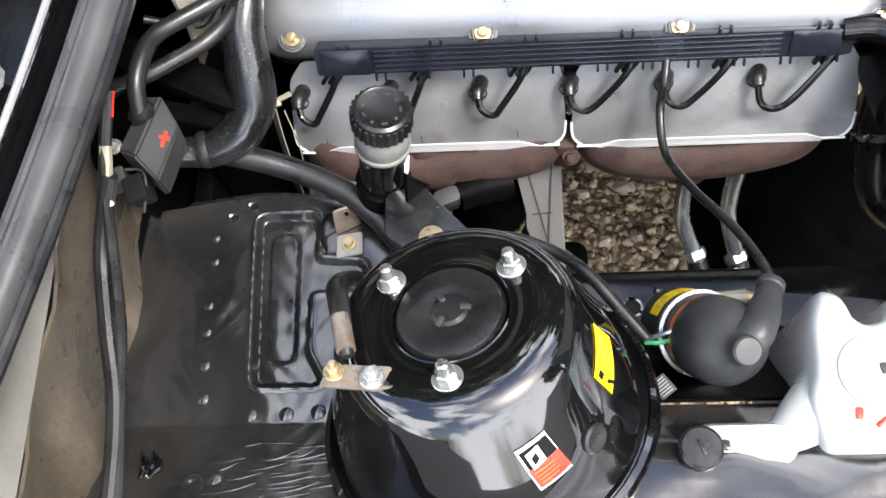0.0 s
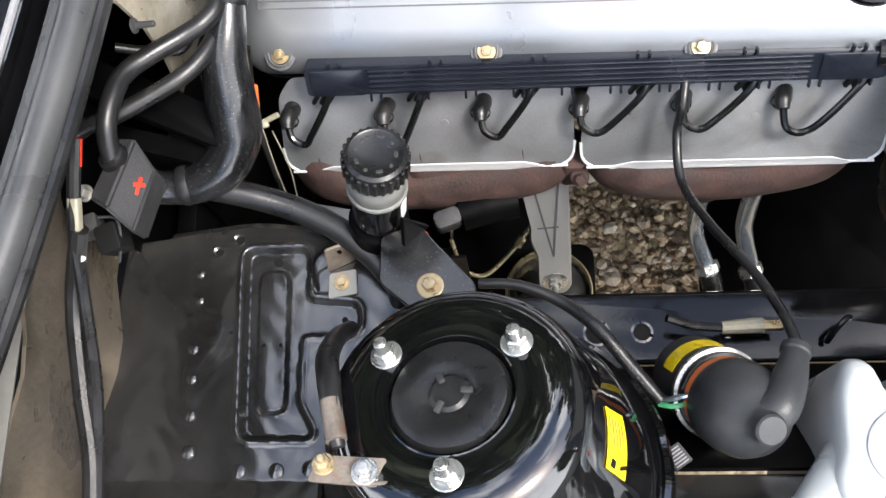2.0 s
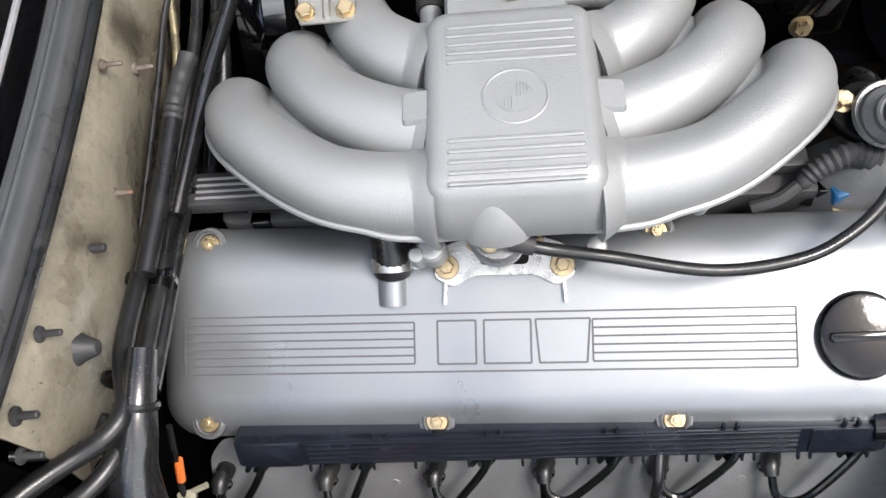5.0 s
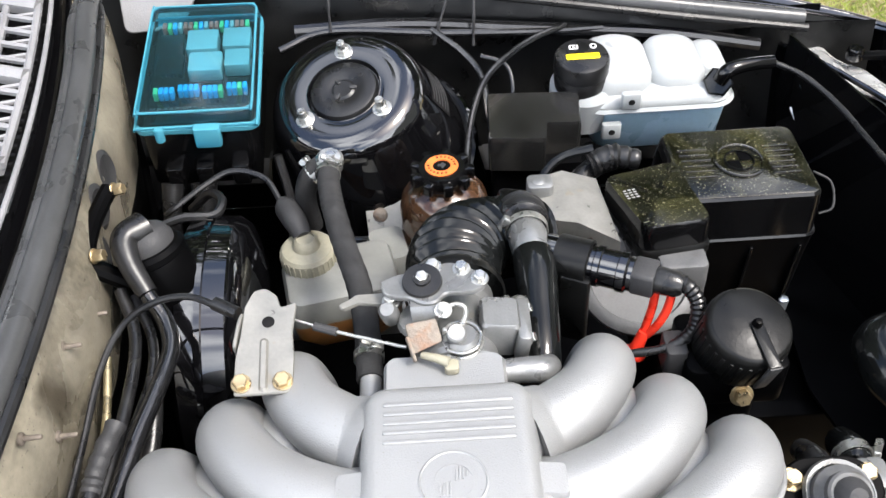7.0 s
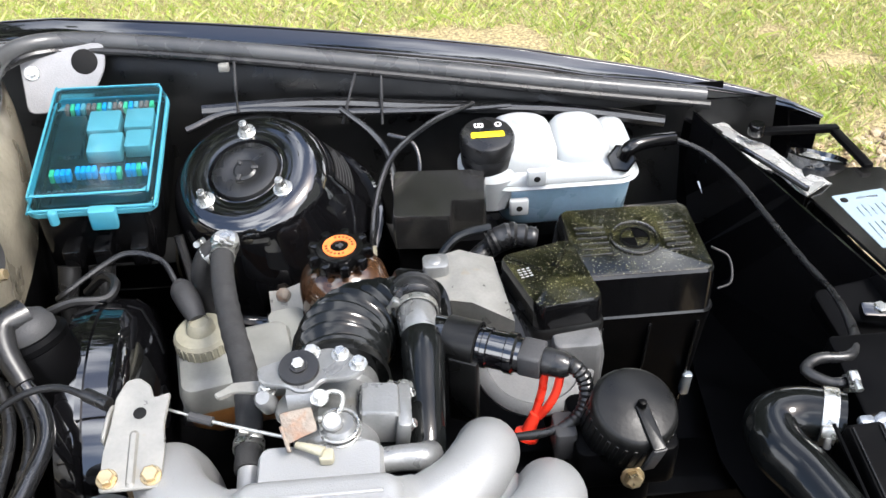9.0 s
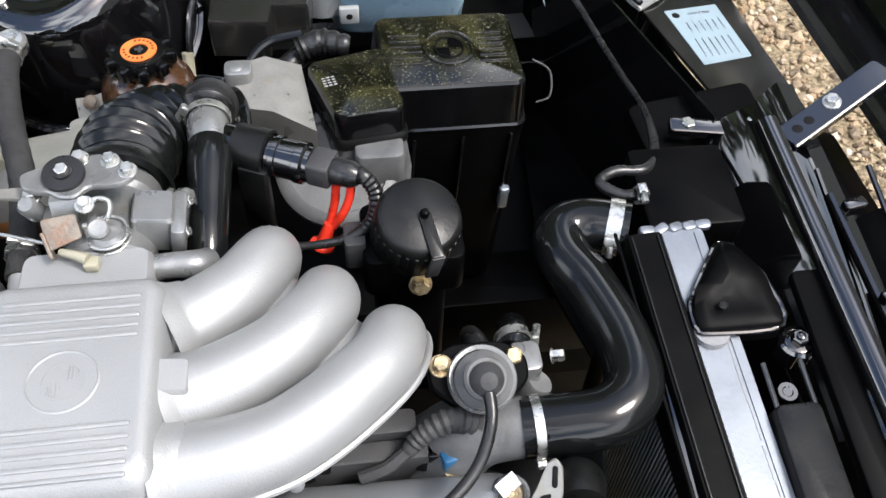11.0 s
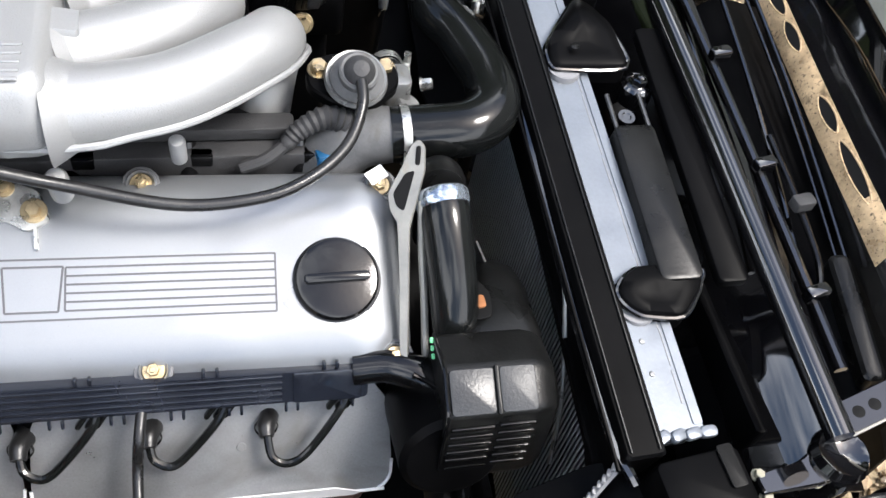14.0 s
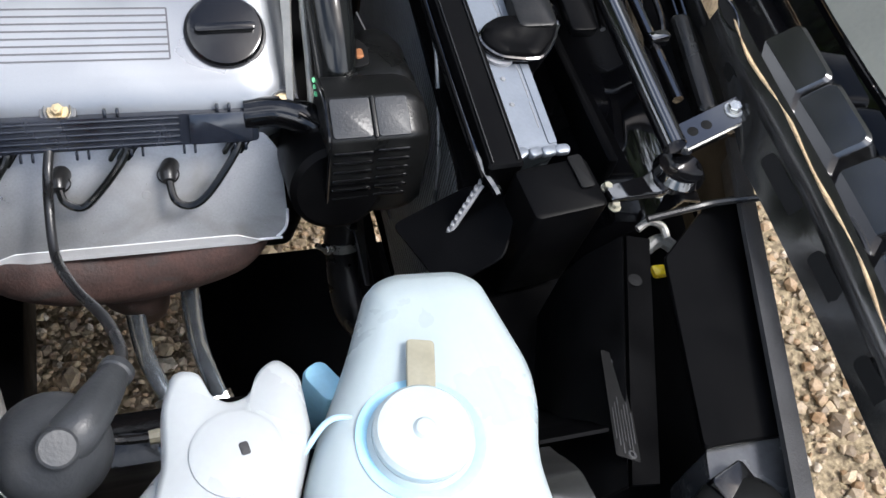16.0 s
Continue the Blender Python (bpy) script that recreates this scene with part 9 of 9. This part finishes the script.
MOUNTS = (((0.322, 0.889), [(0.794, 0.303), (0.802, 0.322), (0.840, 0.374), (0.855, 0.366), (0.874, 0.336), (0.878, 0.282), (0.798, 0.283)], (0.811, 0.293)),
          ((0.038, 0.842), [(0.801, 0.040), (0.812, 0.055), (0.827, 0.062), (0.890, 0.060), (0.880, 0.036), (0.856, 0.011), (0.818, 0.017), (0.806, 0.028)], (0.820, 0.034)))
for (y, z), outline, foot in MOUNTS:
    rm = thing("radiator_mount", "glossy black radiator mounting bracket with rubber foot", "bracket", (0.84, y, z), "radiator mounts")
    drop = round_outline(outline, 0.009, 5)
    cx, cy = sum(p[0] for p in drop) / len(drop), sum(p[1] for p in drop) / len(drop)
    part("bracket_plate", loft([[(cx + (px - cx) * k, cy + (py - cy) * k, z + h + 0.15 * (py - y)) for px, py in drop] for k, h in ((1.0, -0.016), (1.0, 0.002), (0.985, 0.0055), (0.94, 0.008), (0.6, 0.0088), (0.2, 0.009))]), SATIN, rm, deg=60)
    part("bracket_lip", tube([(px, py, z + 0.001 + 0.15 * (py - y)) for px, py in drop[::4]] + [(drop[0][0], drop[0][1], z + 0.001 + 0.15 * (drop[0][1] - y))], 0.0028, 8, 4), BLACK, rm)
    part("rubber_foot", lathe([(0.015, -0.022), (0.017, -0.008), (0.0165, -0.004)], pose(foot[0], foot[1] - 0.006, z - 0.002), 22), COWL, rm)
    part("bracket_stud", lathe([(0.0045, 0), (0.0035, 0.0015), (0.0, 0.0018)], pose(foot[0] + 0.012, foot[1] + 0.010, z + 0.0085), 12), MATTBLACK, rm)
fp = thing("front_panel", "black painted front panel with cross tube", "body panel", (1.0, 0.2, 0.5), kind="structure")
part("cross_tube", tube([(0.952, -0.112, 0.838), (0.947, 0.02, 0.856), (0.942, 0.2, 0.880), (0.935, 0.36, 0.902), (0.930, 0.505, 0.920)], 0.012, 16), BLACK, fp, "round black cross tube")
part("panel_shelf", sheet(lambda y, q: ((0.90, 0.935, 0.965, 0.985, 1.005, 1.03)[q] - 0.10 * (y - 0.25) ** 2, y, (0.70, 0.78, 0.80, 0.83, 0.825, 0.74)[q] + 0.16 * (y - 0.1) * (q < 5)), [-0.14 + 0.06 * i for i in range(13)], range(6), 0.004), BLACK, fp)
part("panel_channel", sheet(lambda y, q: ((1.005, 1.04, 1.098, 1.15, 1.16)[q] - 0.10 * (y - 0.25) ** 2, y, (0.80, 0.825, 0.81, 0.74, 0.5)[q] + 0.15 * (y - 0.1)), [-0.06 + 0.06 * i for i in range(9)], range(5), 0.004), SATIN, fp)
part("latch_rail", tube([(0.985, -0.05, 0.835), (0.985, 0.1, 0.852), (0.98, 0.25, 0.874), (0.972, 0.42, 0.898)], 0.006, 10), BLACK, fp)
for x0, x1, r_ in ((1.033, 0.999, 0.0030), (1.074, 1.050, 0.0026), (0.977, 0.947, 0.0034), (1.062, 1.040, 0.0020)):
    part("panel_fold", tube([(x0 + (x1 - x0) * k + 0.006 * math.sin(3.1 * k), 0.46 - 0.40 * k, 0.893 - 0.062 * k) for k in (0, 0.25, 0.5, 0.75, 1.0)], r_, 8), BLACK, fp)
part("pull_rod", tube([(1.010, 0.20, 0.868), (1.010, 0.12, 0.858), (1.008, 0.06, 0.848), (1.004, 0.03, 0.835)], 0.0035, 8), PLASTIC, fp)
part("rod_clip", rbox(0.022, 0.014, 0.012, 0.003, 0.0012, pose(1.010, 0.115, 0.858, 0, 0, 8)), GREYPL, fp)
part("pressed_channel", rrloft([(0, 0, 0.13, 0.022, 0.008, -0.02), (0, 0, 0.128, 0.020, 0.008, 0.0), (0, 0, 0.12, 0.013, 0.006, 0.003)], frame_of((1.030, 0.005, 0.832), (0.12, 1, 0.12), (-0.3, -0.1, 1))), MATTBLACK, fp)
for y, z in ((0.02, 0.850), (0.16, 0.868), (0.30, 0.888), (0.40, 0.902)):
    part("rail_clip", rbox(0.024, 0.012, 0.014, 0.003, 0.0015, pose(0.986, y, z - 0.006, 0, 0, 12)), BLACK, fp)
part("grille_back", rbox(0.012, 0.55, 0.30, 0.004, 0.002, pose(0.925, 0.2, 0.48)), SATIN, fp)
part("rad_support_near", rbox(0.075, 0.055, 0.14, 0.006, 0.003, frame_of((0.835, -0.118, 0.68), (1, 0.12, 0), (0, -0.1, 1))), SATIN, fp)
part("support_slot", rbox(0.014, 0.036, 0.002, 0.003, 0.0006, frame_of((0.858, -0.118, 0.8215), (1, 0.12, 0), (0, -0.1, 1))), INK, fp)
part("support_far", rbox(0.10, 0.10, 0.14, 0.006, 0.003, frame_of((0.84, 0.475, 0.745), (1, 0, 0), (0, -0.1, 1))), SATIN, fp)
part("cheek_plate", rbox(0.16, 0.20, 0.02, 0.01, 0.003, frame_of((0.925, 0.55, 0.80), (1, 0.2, 0), (0.05, -0.25, 1))), SATIN, fp)
part("cheek_hole", lathe([(0.026, 0.0), (0.024, 0.002), (0.0005, 0.001)], frame_of((0.905, 0.535, 0.816), (1, 0.2, 0), (0.05, -0.25, 1)), 28), INK, fp)
for x, y, z in ((0.886, 0.578, 0.850), (0.955, 0.565, 0.862)):
    part("cheek_bolt", hexbolt(pose(x, y, z), 0.0085, 0.007, 1.2), ZINC, fp)
part("cheek_strip", rbox(0.12, 0.02, 0.012, 0.004, 0.002, frame_of((0.925, 0.573, 0.842), (1, -0.2, 0.2), (0, -0.2, 1))), BLACK, fp)
part("near_top_rail", sheet(lambda u, q: (1.046 - 0.128 * u + (0.0, 0.008, 0.020, 0.022)[q], -0.075 - 0.385 * u, 0.802 - (0.0, 0.001, 0.004, 0.05)[q]), [i / 8 for i in range(9)], range(4), 0.006), GREYPL, fp, "dull grey front edge")
# made-up black sheets stand in for the dark voids below the lamps
part("near_void_sheet", prism(round_outline([(0.76, -0.08), (0.94, -0.06), (1.06, -0.05), (1.035, -0.16), (0.965, -0.60), (0.76, -0.60)], 0.02), 0.006, 0.001, pose(0, 0, 0.66)), SATIN, fp)
part("far_void_sheet", prism(round_outline([(0.76, 0.60), (0.79, 1.03), (0.92, 1.05), (1.00, 0.985), (1.06, 0.90), (1.10, 0.60), (0.95, 0.42), (0.80, 0.44)], 0.02), 0.006, 0.001, pose(0, 0, 0.56)), SATIN, fp)
part("near_blank", prism(round_outline([(0.925, -0.198), (1.000, -0.140), (1.036, -0.136), (0.962, -0.383), (0.880, -0.381), (0.904, -0.282)], 0.006), 0.006, 0.0015, pose(0, 0, 0.780)), SATIN, fp, "flat black blanking plate")
part("near_inner_panel", sheet(lambda u, q: (0.889 - 0.088 * u - (0.0, 0.004, 0.030, 0.045, 0.050)[q], -0.174 - 0.226 * u, (0.792, 0.790, 0.768, 0.74, 0.66)[q]), [i / 8 for i in range(9)], range(5), 0.004), SATIN, fp)
part("panel_upright", sheet(lambda u, q: (0.893 - 0.088 * u + 0.028 * q, -0.174 - 0.226 * u, 0.792 - 0.010 * q), [i / 8 for i in range(9)], range(2), 0.004), SATIN, fp)
LBL = frame_of((0.8205, -0.334, 0.7925), (-0.36, -0.93, 0.0), (0.30, 0.1, 0.95))
lab = part("panel_label", rbox(0.106, 0.022, 0.0008, 0.002, 0.0002, LBL), INK, fp, "black label with rows of pale print")
for i in range(7):
    part("print_bar", rbox(0.030 + 0.012 * (i % 3), 0.0010, 0.0005, 0.0003, 0.0001, LBL @ pose(0.022, -0.0085 + 0.0028 * i, 0.0008)), GREYPL, lab)
part("print_mark", lathe([(0.004, 0.0), (0.0035, 0.0005), (0.002, 0.0005), (0.002, 0.0)], LBL @ pose(-0.044, 0.002, 0.0008), 16), GREYPL, lab)
part("print_mark", lathe([(0.004, 0.0), (0.0035, 0.0005), (0.002, 0.0005), (0.002, 0.0)], LBL @ pose(0.048, 0.004, 0.0008), 16), GREYPL, lab)
part("panel_hole", lathe([(0.0065, 0.0), (0.0005, 0.001)], pose(0.882, -0.222, 0.792), 14), INK, fp)
part("far_lamp_ledge", prism(round_outline([(0.965, 0.615), (1.050, 0.608), (1.086, 0.595), (1.090, 0.44), (0.990, 0.44)], 0.008), 0.006, 0.0015, pose(0, 0, 0.800)), BLACK, fp)
bl = thing("bonnet_latch", "greasy black bonnet latch with pale cable ends", "latch", (0.94, -0.11, 0.78))
part("latch_plate", prism(round_outline([(-0.055, -0.012), (0.0, -0.016), (0.055, -0.010), (0.062, 0.012), (0.02, 0.020), (-0.01, 0.008), (-0.055, 0.004)], 0.005), 0.008, 0.002, pose(0.945, -0.118, 0.790, 0, 0, 6)), BLACK, bl)
part("latch_cup", lathe([(0.024, -0.01), (0.026, 0.0), (0.022, 0.008), (0.014, 0.004), (0.0, 0.002)], pose(0.972, -0.112, 0.800), 24), BLACK, bl)
for p in ((0.895, -0.118, 0.792), (0.898, -0.136, 0.786), (0.946, -0.128, 0.790)):
    part("latch_bolt", hexbolt(pose(*p), 0.0045, 0.005, 1.4), CREAM, bl)
part("lever_hook", tube([(0.925, -0.150, 0.765), (0.938, -0.146, 0.77), (0.952, -0.150, 0.765), (0.955, -0.160, 0.76)], 0.004, 8), PALE, bl)
part("release_cable", tube([(0.930, -0.150, 0.78), (0.975, -0.150, 0.790), (1.00, -0.150, 0.795), (1.028, -0.162, 0.812), (1.045, -0.193, 0.850), (1.050, -0.232, 0.872), (1.046, -0.272, 0.876), (1.044, -0.285, 0.862)], 0.0035, 8), RUBBER, bl)
for x0, y0, z0, x1, y1, z1 in ((0.972, -0.090, 0.818, 1.095, -0.062, 0.857), (0.954, 0.498, 0.898, 1.080, 0.560, 0.915)):
    hg = thing("bonnet_hinge_arm", "dark steel bonnet hinge arm with holes", "hinge", (x0, y0, z0), "bonnet hinges")
    hm = frame_of((x0, y0, z0), (x1 - x0, y1 - y0, z1 - z0), (-0.25, -0.1, 1))
    hl = math.dist((x0, y0, z0), (x1, y1, z1))
    part("arm_channel", rrloft([(hl / 2, 0, hl, 0.030, 0.006, -0.006), (hl / 2, 0, hl, 0.030, 0.006, 0.004), (hl / 2, 0, hl - 0.003, 0.027, 0.005, 0.006)], hm), BLACK, hg)
    part("arm_lip", tube([hm @ Vector((0.002, -0.0145, 0.004)), hm @ Vector((hl * 0.5, -0.0145, 0.004)), hm @ Vector((hl, -0.0145, 0.004))], 0.0018, 6, 3), PALE, hg)
    for k in (0.018, 0.034):
        part("arm_hole", lathe([(0.0055, 0.0), (0.0005, 0.0006)], hm @ pose(k, 0.0, 0.006), 14), INK, hg)
    part("arm_bolt", hexbolt(hm @ pose(0.068, 0.002, 0.006), 0.007, 0.006, 1.4), ZINC, hg)

# far headlamp corner
hlp = thing("far_headlamp", "rear of black headlamp with pale reflector ring", "headlamp", (0.95, 0.92, 0.8))
part("lamp_bowl", lathe([(0.028, -0.05), (0.040, -0.03), (0.044, -0.008), (0.040, -0.006), (0.034, -0.03), (0.0, -0.04)], pose(0.958, 0.918, 0.832, -20, 12, 0), 30), BLACK, hlp)
part("reflector_ring", lathe([(0.026, -0.028), (0.033, -0.012), (0.036, -0.014), (0.029, -0.032)], pose(0.962, 0.915, 0.832, -20, 12, 0), 30, (False, False)), ZINC, hlp)
part("bulb_socket", lathe([(0.014, -0.03), (0.014, 0.0), (0.010, 0.004), (0.0, 0.004)], pose(0.950, 0.920, 0.822, -20, 12, 0), 20), RESGREY, hlp)
part("cross_bar", rbox(0.115, 0.014, 0.008, 0.003, 0.0015, pose(0.945, 0.962, 0.836, 0, 3, 2)), SATIN, hlp)
part("side_bar", rbox(0.014, 0.10, 0.008, 0.003, 0.0015, pose(1.000, 0.915, 0.832, 0, 3, 6)), SATIN, hlp)
part("adjuster", lathe([(0.011, 0), (0.0125, 0.004), (0.012, 0.014), (0.010, 0.018), (0.0, 0.019)], pose(0.880, 0.962, 0.838), 10), PLASTIC, hlp)
hp = thing("headlamp_carrier", "dented glossy black steel headlamp carrier panel", "bracket", (0.85, 0.93, 0.8))
part("carrier_strip", sheet(lambda u, v: (0.792 + 0.108 * u + 0.050 * v + 0.003 * math.sin(19 * u), 1.036 - 0.220 * u + 0.030 * v, 0.838 + 0.004 * math.sin(17 * u + 5 * v) - 0.012 * v * v - 0.012 * (1 - u)), [i / 16 for i in range(17)], [i / 6 for i in range(7)], 0.003), BRIGHTGREY, hp)
part("carrier_fold", tube([(0.792, 1.036, 0.829), (0.830, 0.962, 0.838), (0.866, 0.888, 0.842), (0.900, 0.818, 0.842)], 0.004, 8), BLACK, hp)
part("carrier_slot", rbox(0.006, 0.045, 0.002, 0.003, 0.0006, pose(0.826, 0.995, 0.8345, 0, 0, 26)), INK, hp)
part("carrier_side", sheet(lambda u, q: (0.792 + 0.108 * u - 0.004 * q, 1.036 - 0.220 * u - 0.006 * q, (0.832, 0.80, 0.70, 0.55)[q]), [i / 8 for i in range(9)], range(4), 0.003), SATIN, hp)
for u in (0.30, 0.86):
    part("carrier_stud", lathe([(0.008, 0), (0.009, 0.006), (0.006, 0.012), (0.0, 0.013)], facing((0.788 + 0.108 * u, 1.026 - 0.220 * u, 0.80), (-0.9, -0.4, 0.3)), 16), BLACK, hp)
cp = thing("far_corner_cover", "black corner cover with pale blue information label", "cover panel", (0.99, 0.76, 0.8))
part("cover", prism(round_outline([(0.921, 0.886), (0.905, 0.82), (0.955, 0.62), (1.052, 0.612), (1.040, 0.74), (1.030, 0.874)], 0.006), 0.005, 0.0012, pose(0, 0, 0.824)), BODY, cp)
CP = frame_of((0.978, 0.765, 0.8292), (1, 0.10, 0), (0, 0, 1))
lbp = part("label", prism(round_outline([(-0.040, 0.054), (0.034, 0.056), (0.036, -0.053), (-0.031, -0.058)], 0.003), 0.0010, 0.0003, CP), PALEBLUE, cp, "pale blue printed label")
for i in range(6):
    part("print_bar", rbox(0.0016, 0.036, 0.0005, 0.0005, 0.0001, CP @ pose(-0.022 + 0.009 * i, -0.026, 0.0009)), STEELPIPE, lbp)
    part("print_bar", rbox(0.0016, 0.022 + 0.004 * (i % 2), 0.0005, 0.0005, 0.0001, CP @ pose(-0.020 + 0.009 * i, 0.016, 0.0009)), STEELPIPE, lbp)
part("print_mark", rbox(0.010, 0.010, 0.0005, 0.004, 0.0001, CP @ pose(-0.028, 0.042, 0.0009)), INK, lbp)
part("print_bar", rbox(0.030, 0.004, 0.0005, 0.001, 0.0001, CP @ pose(0.004, 0.042, 0.0009)), STEELPIPE, lbp)
part("yellow_tag", rbox(0.022, 0.014, 0.010, 0.002, 0.001, pose(0.945, 0.652, 0.815)), YELLOW, cp)
part("cover_side", sheet(lambda u, q: (0.922 + 0.036 * u - 0.016 * math.sin(3.14 * u) - 0.004 * q, 0.886 - 0.266 * u, (0.823, 0.78, 0.66, 0.5)[q]), [i / 8 for i in range(9)], range(4), 0.003), BLACK, cp)
part("pale_socket", rbox(0.05, 0.02, 0.02, 0.004, 0.002, pose(0.985, 0.640, 0.800, 0, 0, -10)), RESGREY, cp)
nl = thing("near_headlamp", "rear of near headlamp with pale round bulb holder", "headlamp", (0.90, -0.45, 0.75))
part("lamp_box", loft([[(x, y, z) for x, y in round_outline([(0.886, -0.378), (0.961, -0.376), (0.950, -0.50), (0.845, -0.50)], 0.006, 4)] for z in (0.70, 0.772, 0.778)]), LAMPGREY, nl, "cloudy clear lamp housing")
part("lamp_bowl", lathe([(0.030, 0.010), (0.036, 0.006), (0.040, -0.010), (0.040, -0.03)], facing((0.885, -0.440, 0.785), (-0.2, 0.2, 0.95)), 30), MATTBLACK, nl)
part("bulb_holder", rbox(0.035, 0.030, 0.014, 0.004, 0.002, pose(0.890, -0.415, 0.778, 6, 0, 20)), PLASTIC, nl)
part("pale_bulb", tube([(0.935, -0.162, 0.745), (0.955, -0.155, 0.748), (0.972, -0.165, 0.742)], 0.007, 10), RESGREY, nl)
part("yellow_tag", rbox(0.014, 0.012, 0.006, 0.002, 0.001, pose(0.938, -0.190, 0.745)), YELLOW, nl)

# open bonnet standing forward
bn = thing("open_bonnet", "open black bonnet seen from inside, with holed rim", "bonnet", (1.1, 0.25, 0.85))
LEAN = 0.62


def bonnet_pt(y, h, push=0.0):
    bow = float(np.interp(y, (-0.44, -0.2, -0.04, 0.07, 0.18, 0.30, 0.41, 1.0), (1.006, 1.044, 1.054, 1.068, 1.080, 1.095, 1.110, 1.085)))
    push = push * min(1, max(0, (0.93 - y) / 0.10)) if push > 0 else push
    y += 0.9 * min(max(h, 0), 0.2) * max(0, y - 0.6) / 0.34
    return (bow + LEAN * h + 0.05 * h * h - push, y, 0.860 + h + push * LEAN * 0.9)


BY = [-0.44 + 0.06 * i for i in range(24)]
part("outer_skin", sheet(lambda y, q: bonnet_pt(y, (-0.006, 0.012, 0.1, 0.25, 0.45, 0.7, 1.0)[q], -0.095 if q else -0.004), BY, range(7), 0.002), BLACK, bn)
part("inner_frame", sheet(lambda y, q: bonnet_pt(y, (-0.005, 0.008, 0.016, 0.018, 0.022, 0.028, 0.034, 0.060, 0.066, 0.072, 0.10, 0.13)[q], (0.0, 0.003, 0.0, -0.010, -0.030, -0.062, -0.068, -0.066, -0.058, -0.056, -0.056, -0.066)[q]), BY, range(12), 0.002), BLACK, bn)
part("rim", sheet(lambda y, q: bonnet_pt(y, (-0.006, 0.004, 0.018)[q], (0.004, 0.0075, 0.004)[q]), [y for y in BY if y < 0.06], range(3), 0.002), BODY, bn)
part("rim_wax", tube([Vector(bonnet_pt(y, 0.012, 0.008)) + Vector((0.003 * math.sin(40 * y), 0, 0)) for y in [0.05 - 0.03 * i for i in range(17)]], [0.0016 + 0.0008 * math.sin(2.3 * i) for i in range(17)], 8, 3), EDGERUST, bn, "sandy wax bead")


def lip_pt(y, f):
    edge = Vector((float(np.interp(y, (-0.44, -0.31, -0.22, -0.135, -0.09, -0.048, 0.09, 0.25, 0.45), (0.993, 1.008, 1.015, 1.020, 1.034, 1.048, 1.066, 1.076, 1.095))), y, 0.828))
    return edge.lerp(Vector(bonnet_pt(y, -0.004, 0.004)), f)


part("lip_panel", sheet(lip_pt, [y for y in BY if y < 0.42], [0, 0.08, 0.5, 1.0], 0.002), BODY, bn, "black pressed lip of the bonnet")
for y, half in ((-0.385, 0.030), (-0.286, 0.032), (-0.177, 0.034), (-0.045, 0.024)):
    run = lip_pt(y + half, 0.62) - lip_pt(y - half, 0.62)
    hole = frame_of(lip_pt(y, 0.60) + Vector((-0.001, 0, 0.0032)), run, (lip_pt(y, 1) - lip_pt(y, 0)).cross(Vector((0, 1, 0))))
    part("lip_hole", prism(round_outline([(-half, -0.008), (half, -0.008), (half, 0.008), (-half, 0.008)], 0.0078, 6), 0.0012, 0.0002, hole), INK, bn)
part("rim", sheet(lambda y, q: bonnet_pt(y, (-0.006, 0.004, 0.018)[q], (0.004, 0.0075, 0.004)[q]), [y for y in BY if 0.0 < y < 0.56], range(3), 0.002), EDGERUST, bn, "sandy wax-coated rim")
part("rim", sheet(lambda y, q: bonnet_pt(y, (-0.006, 0.002, 0.009)[q], (0.004, 0.0075, 0.005)[q]), [y for y in BY if y > 0.50], range(3), 0.002), BODY, bn)
part("liner", sheet(lambda y, q: bonnet_pt(y, (0.070, 0.3, 0.5, 0.75)[q], -0.050), [y for y in BY if -0.32 < y < 0.84], range(4), 0.002), LINER, bn, "grey sound-deadening liner")
for y, half in ((0.025, 0.026), (0.14, 0.042), (0.221, 0.026), (0.345, 0.025), (0.41, 0.028), (0.50, 0.03)):
    run = Vector(bonnet_pt(y + half, 0.006)) - Vector(bonnet_pt(y - half, 0.006))
    hm_ = frame_of(bonnet_pt(y, 0.0112, 0.0086), run, (-0.70, 0, 0.71))
    lens = [(half * math.cos(a), 0.0062 * math.sin(a) * abs(math.sin(a)) ** 0.4) for a in [2 * math.pi * i / 24 for i in range(24)]]
    part("rim_hole", prism(lens, 0.0012, 0.0002, hm_), INK, bn)
    part("hole_lip", tube([hm_ @ Vector((px, py * 1.08, 0.001)) for px, py in lens[::2] + lens[:1]], 0.0011, 6, 2), EDGERUST if y > 0.06 else BLACK, bn)
for y in (-0.315, -0.222, -0.130, -0.048):
    boss = frame_of(bonnet_pt(y, 0.030, -0.030), Vector(bonnet_pt(y + 0.03, 0.03)) - Vector(bonnet_pt(y - 0.03, 0.03)), (-0.62, 0, 0.78))
    part("frame_boss", rrloft([(0, 0, 0.080, 0.050, 0.010, -0.03), (0, 0, 0.078, 0.048, 0.010, 0.004), (0, 0, 0.070, 0.040, 0.008, 0.0085)], boss), BODY, bn)
part("rim_valance", sheet(lambda y, q: (bonnet_pt(y, 0, 0)[0] + (0.004, 0.0, -0.012)[q], y, (0.858, 0.80, 0.66)[q]), [y for y in BY if 0.05 < y < 0.46], range(3), 0.003), SATIN, bn)
part("side_flange", sheet(lambda h, q: bonnet_pt(0.941, h, (0.0, -0.01, -0.03, -0.046)[q]), [-0.006 + 0.05 * i for i in range(20)], range(4), 0.002), BLACK, bn)
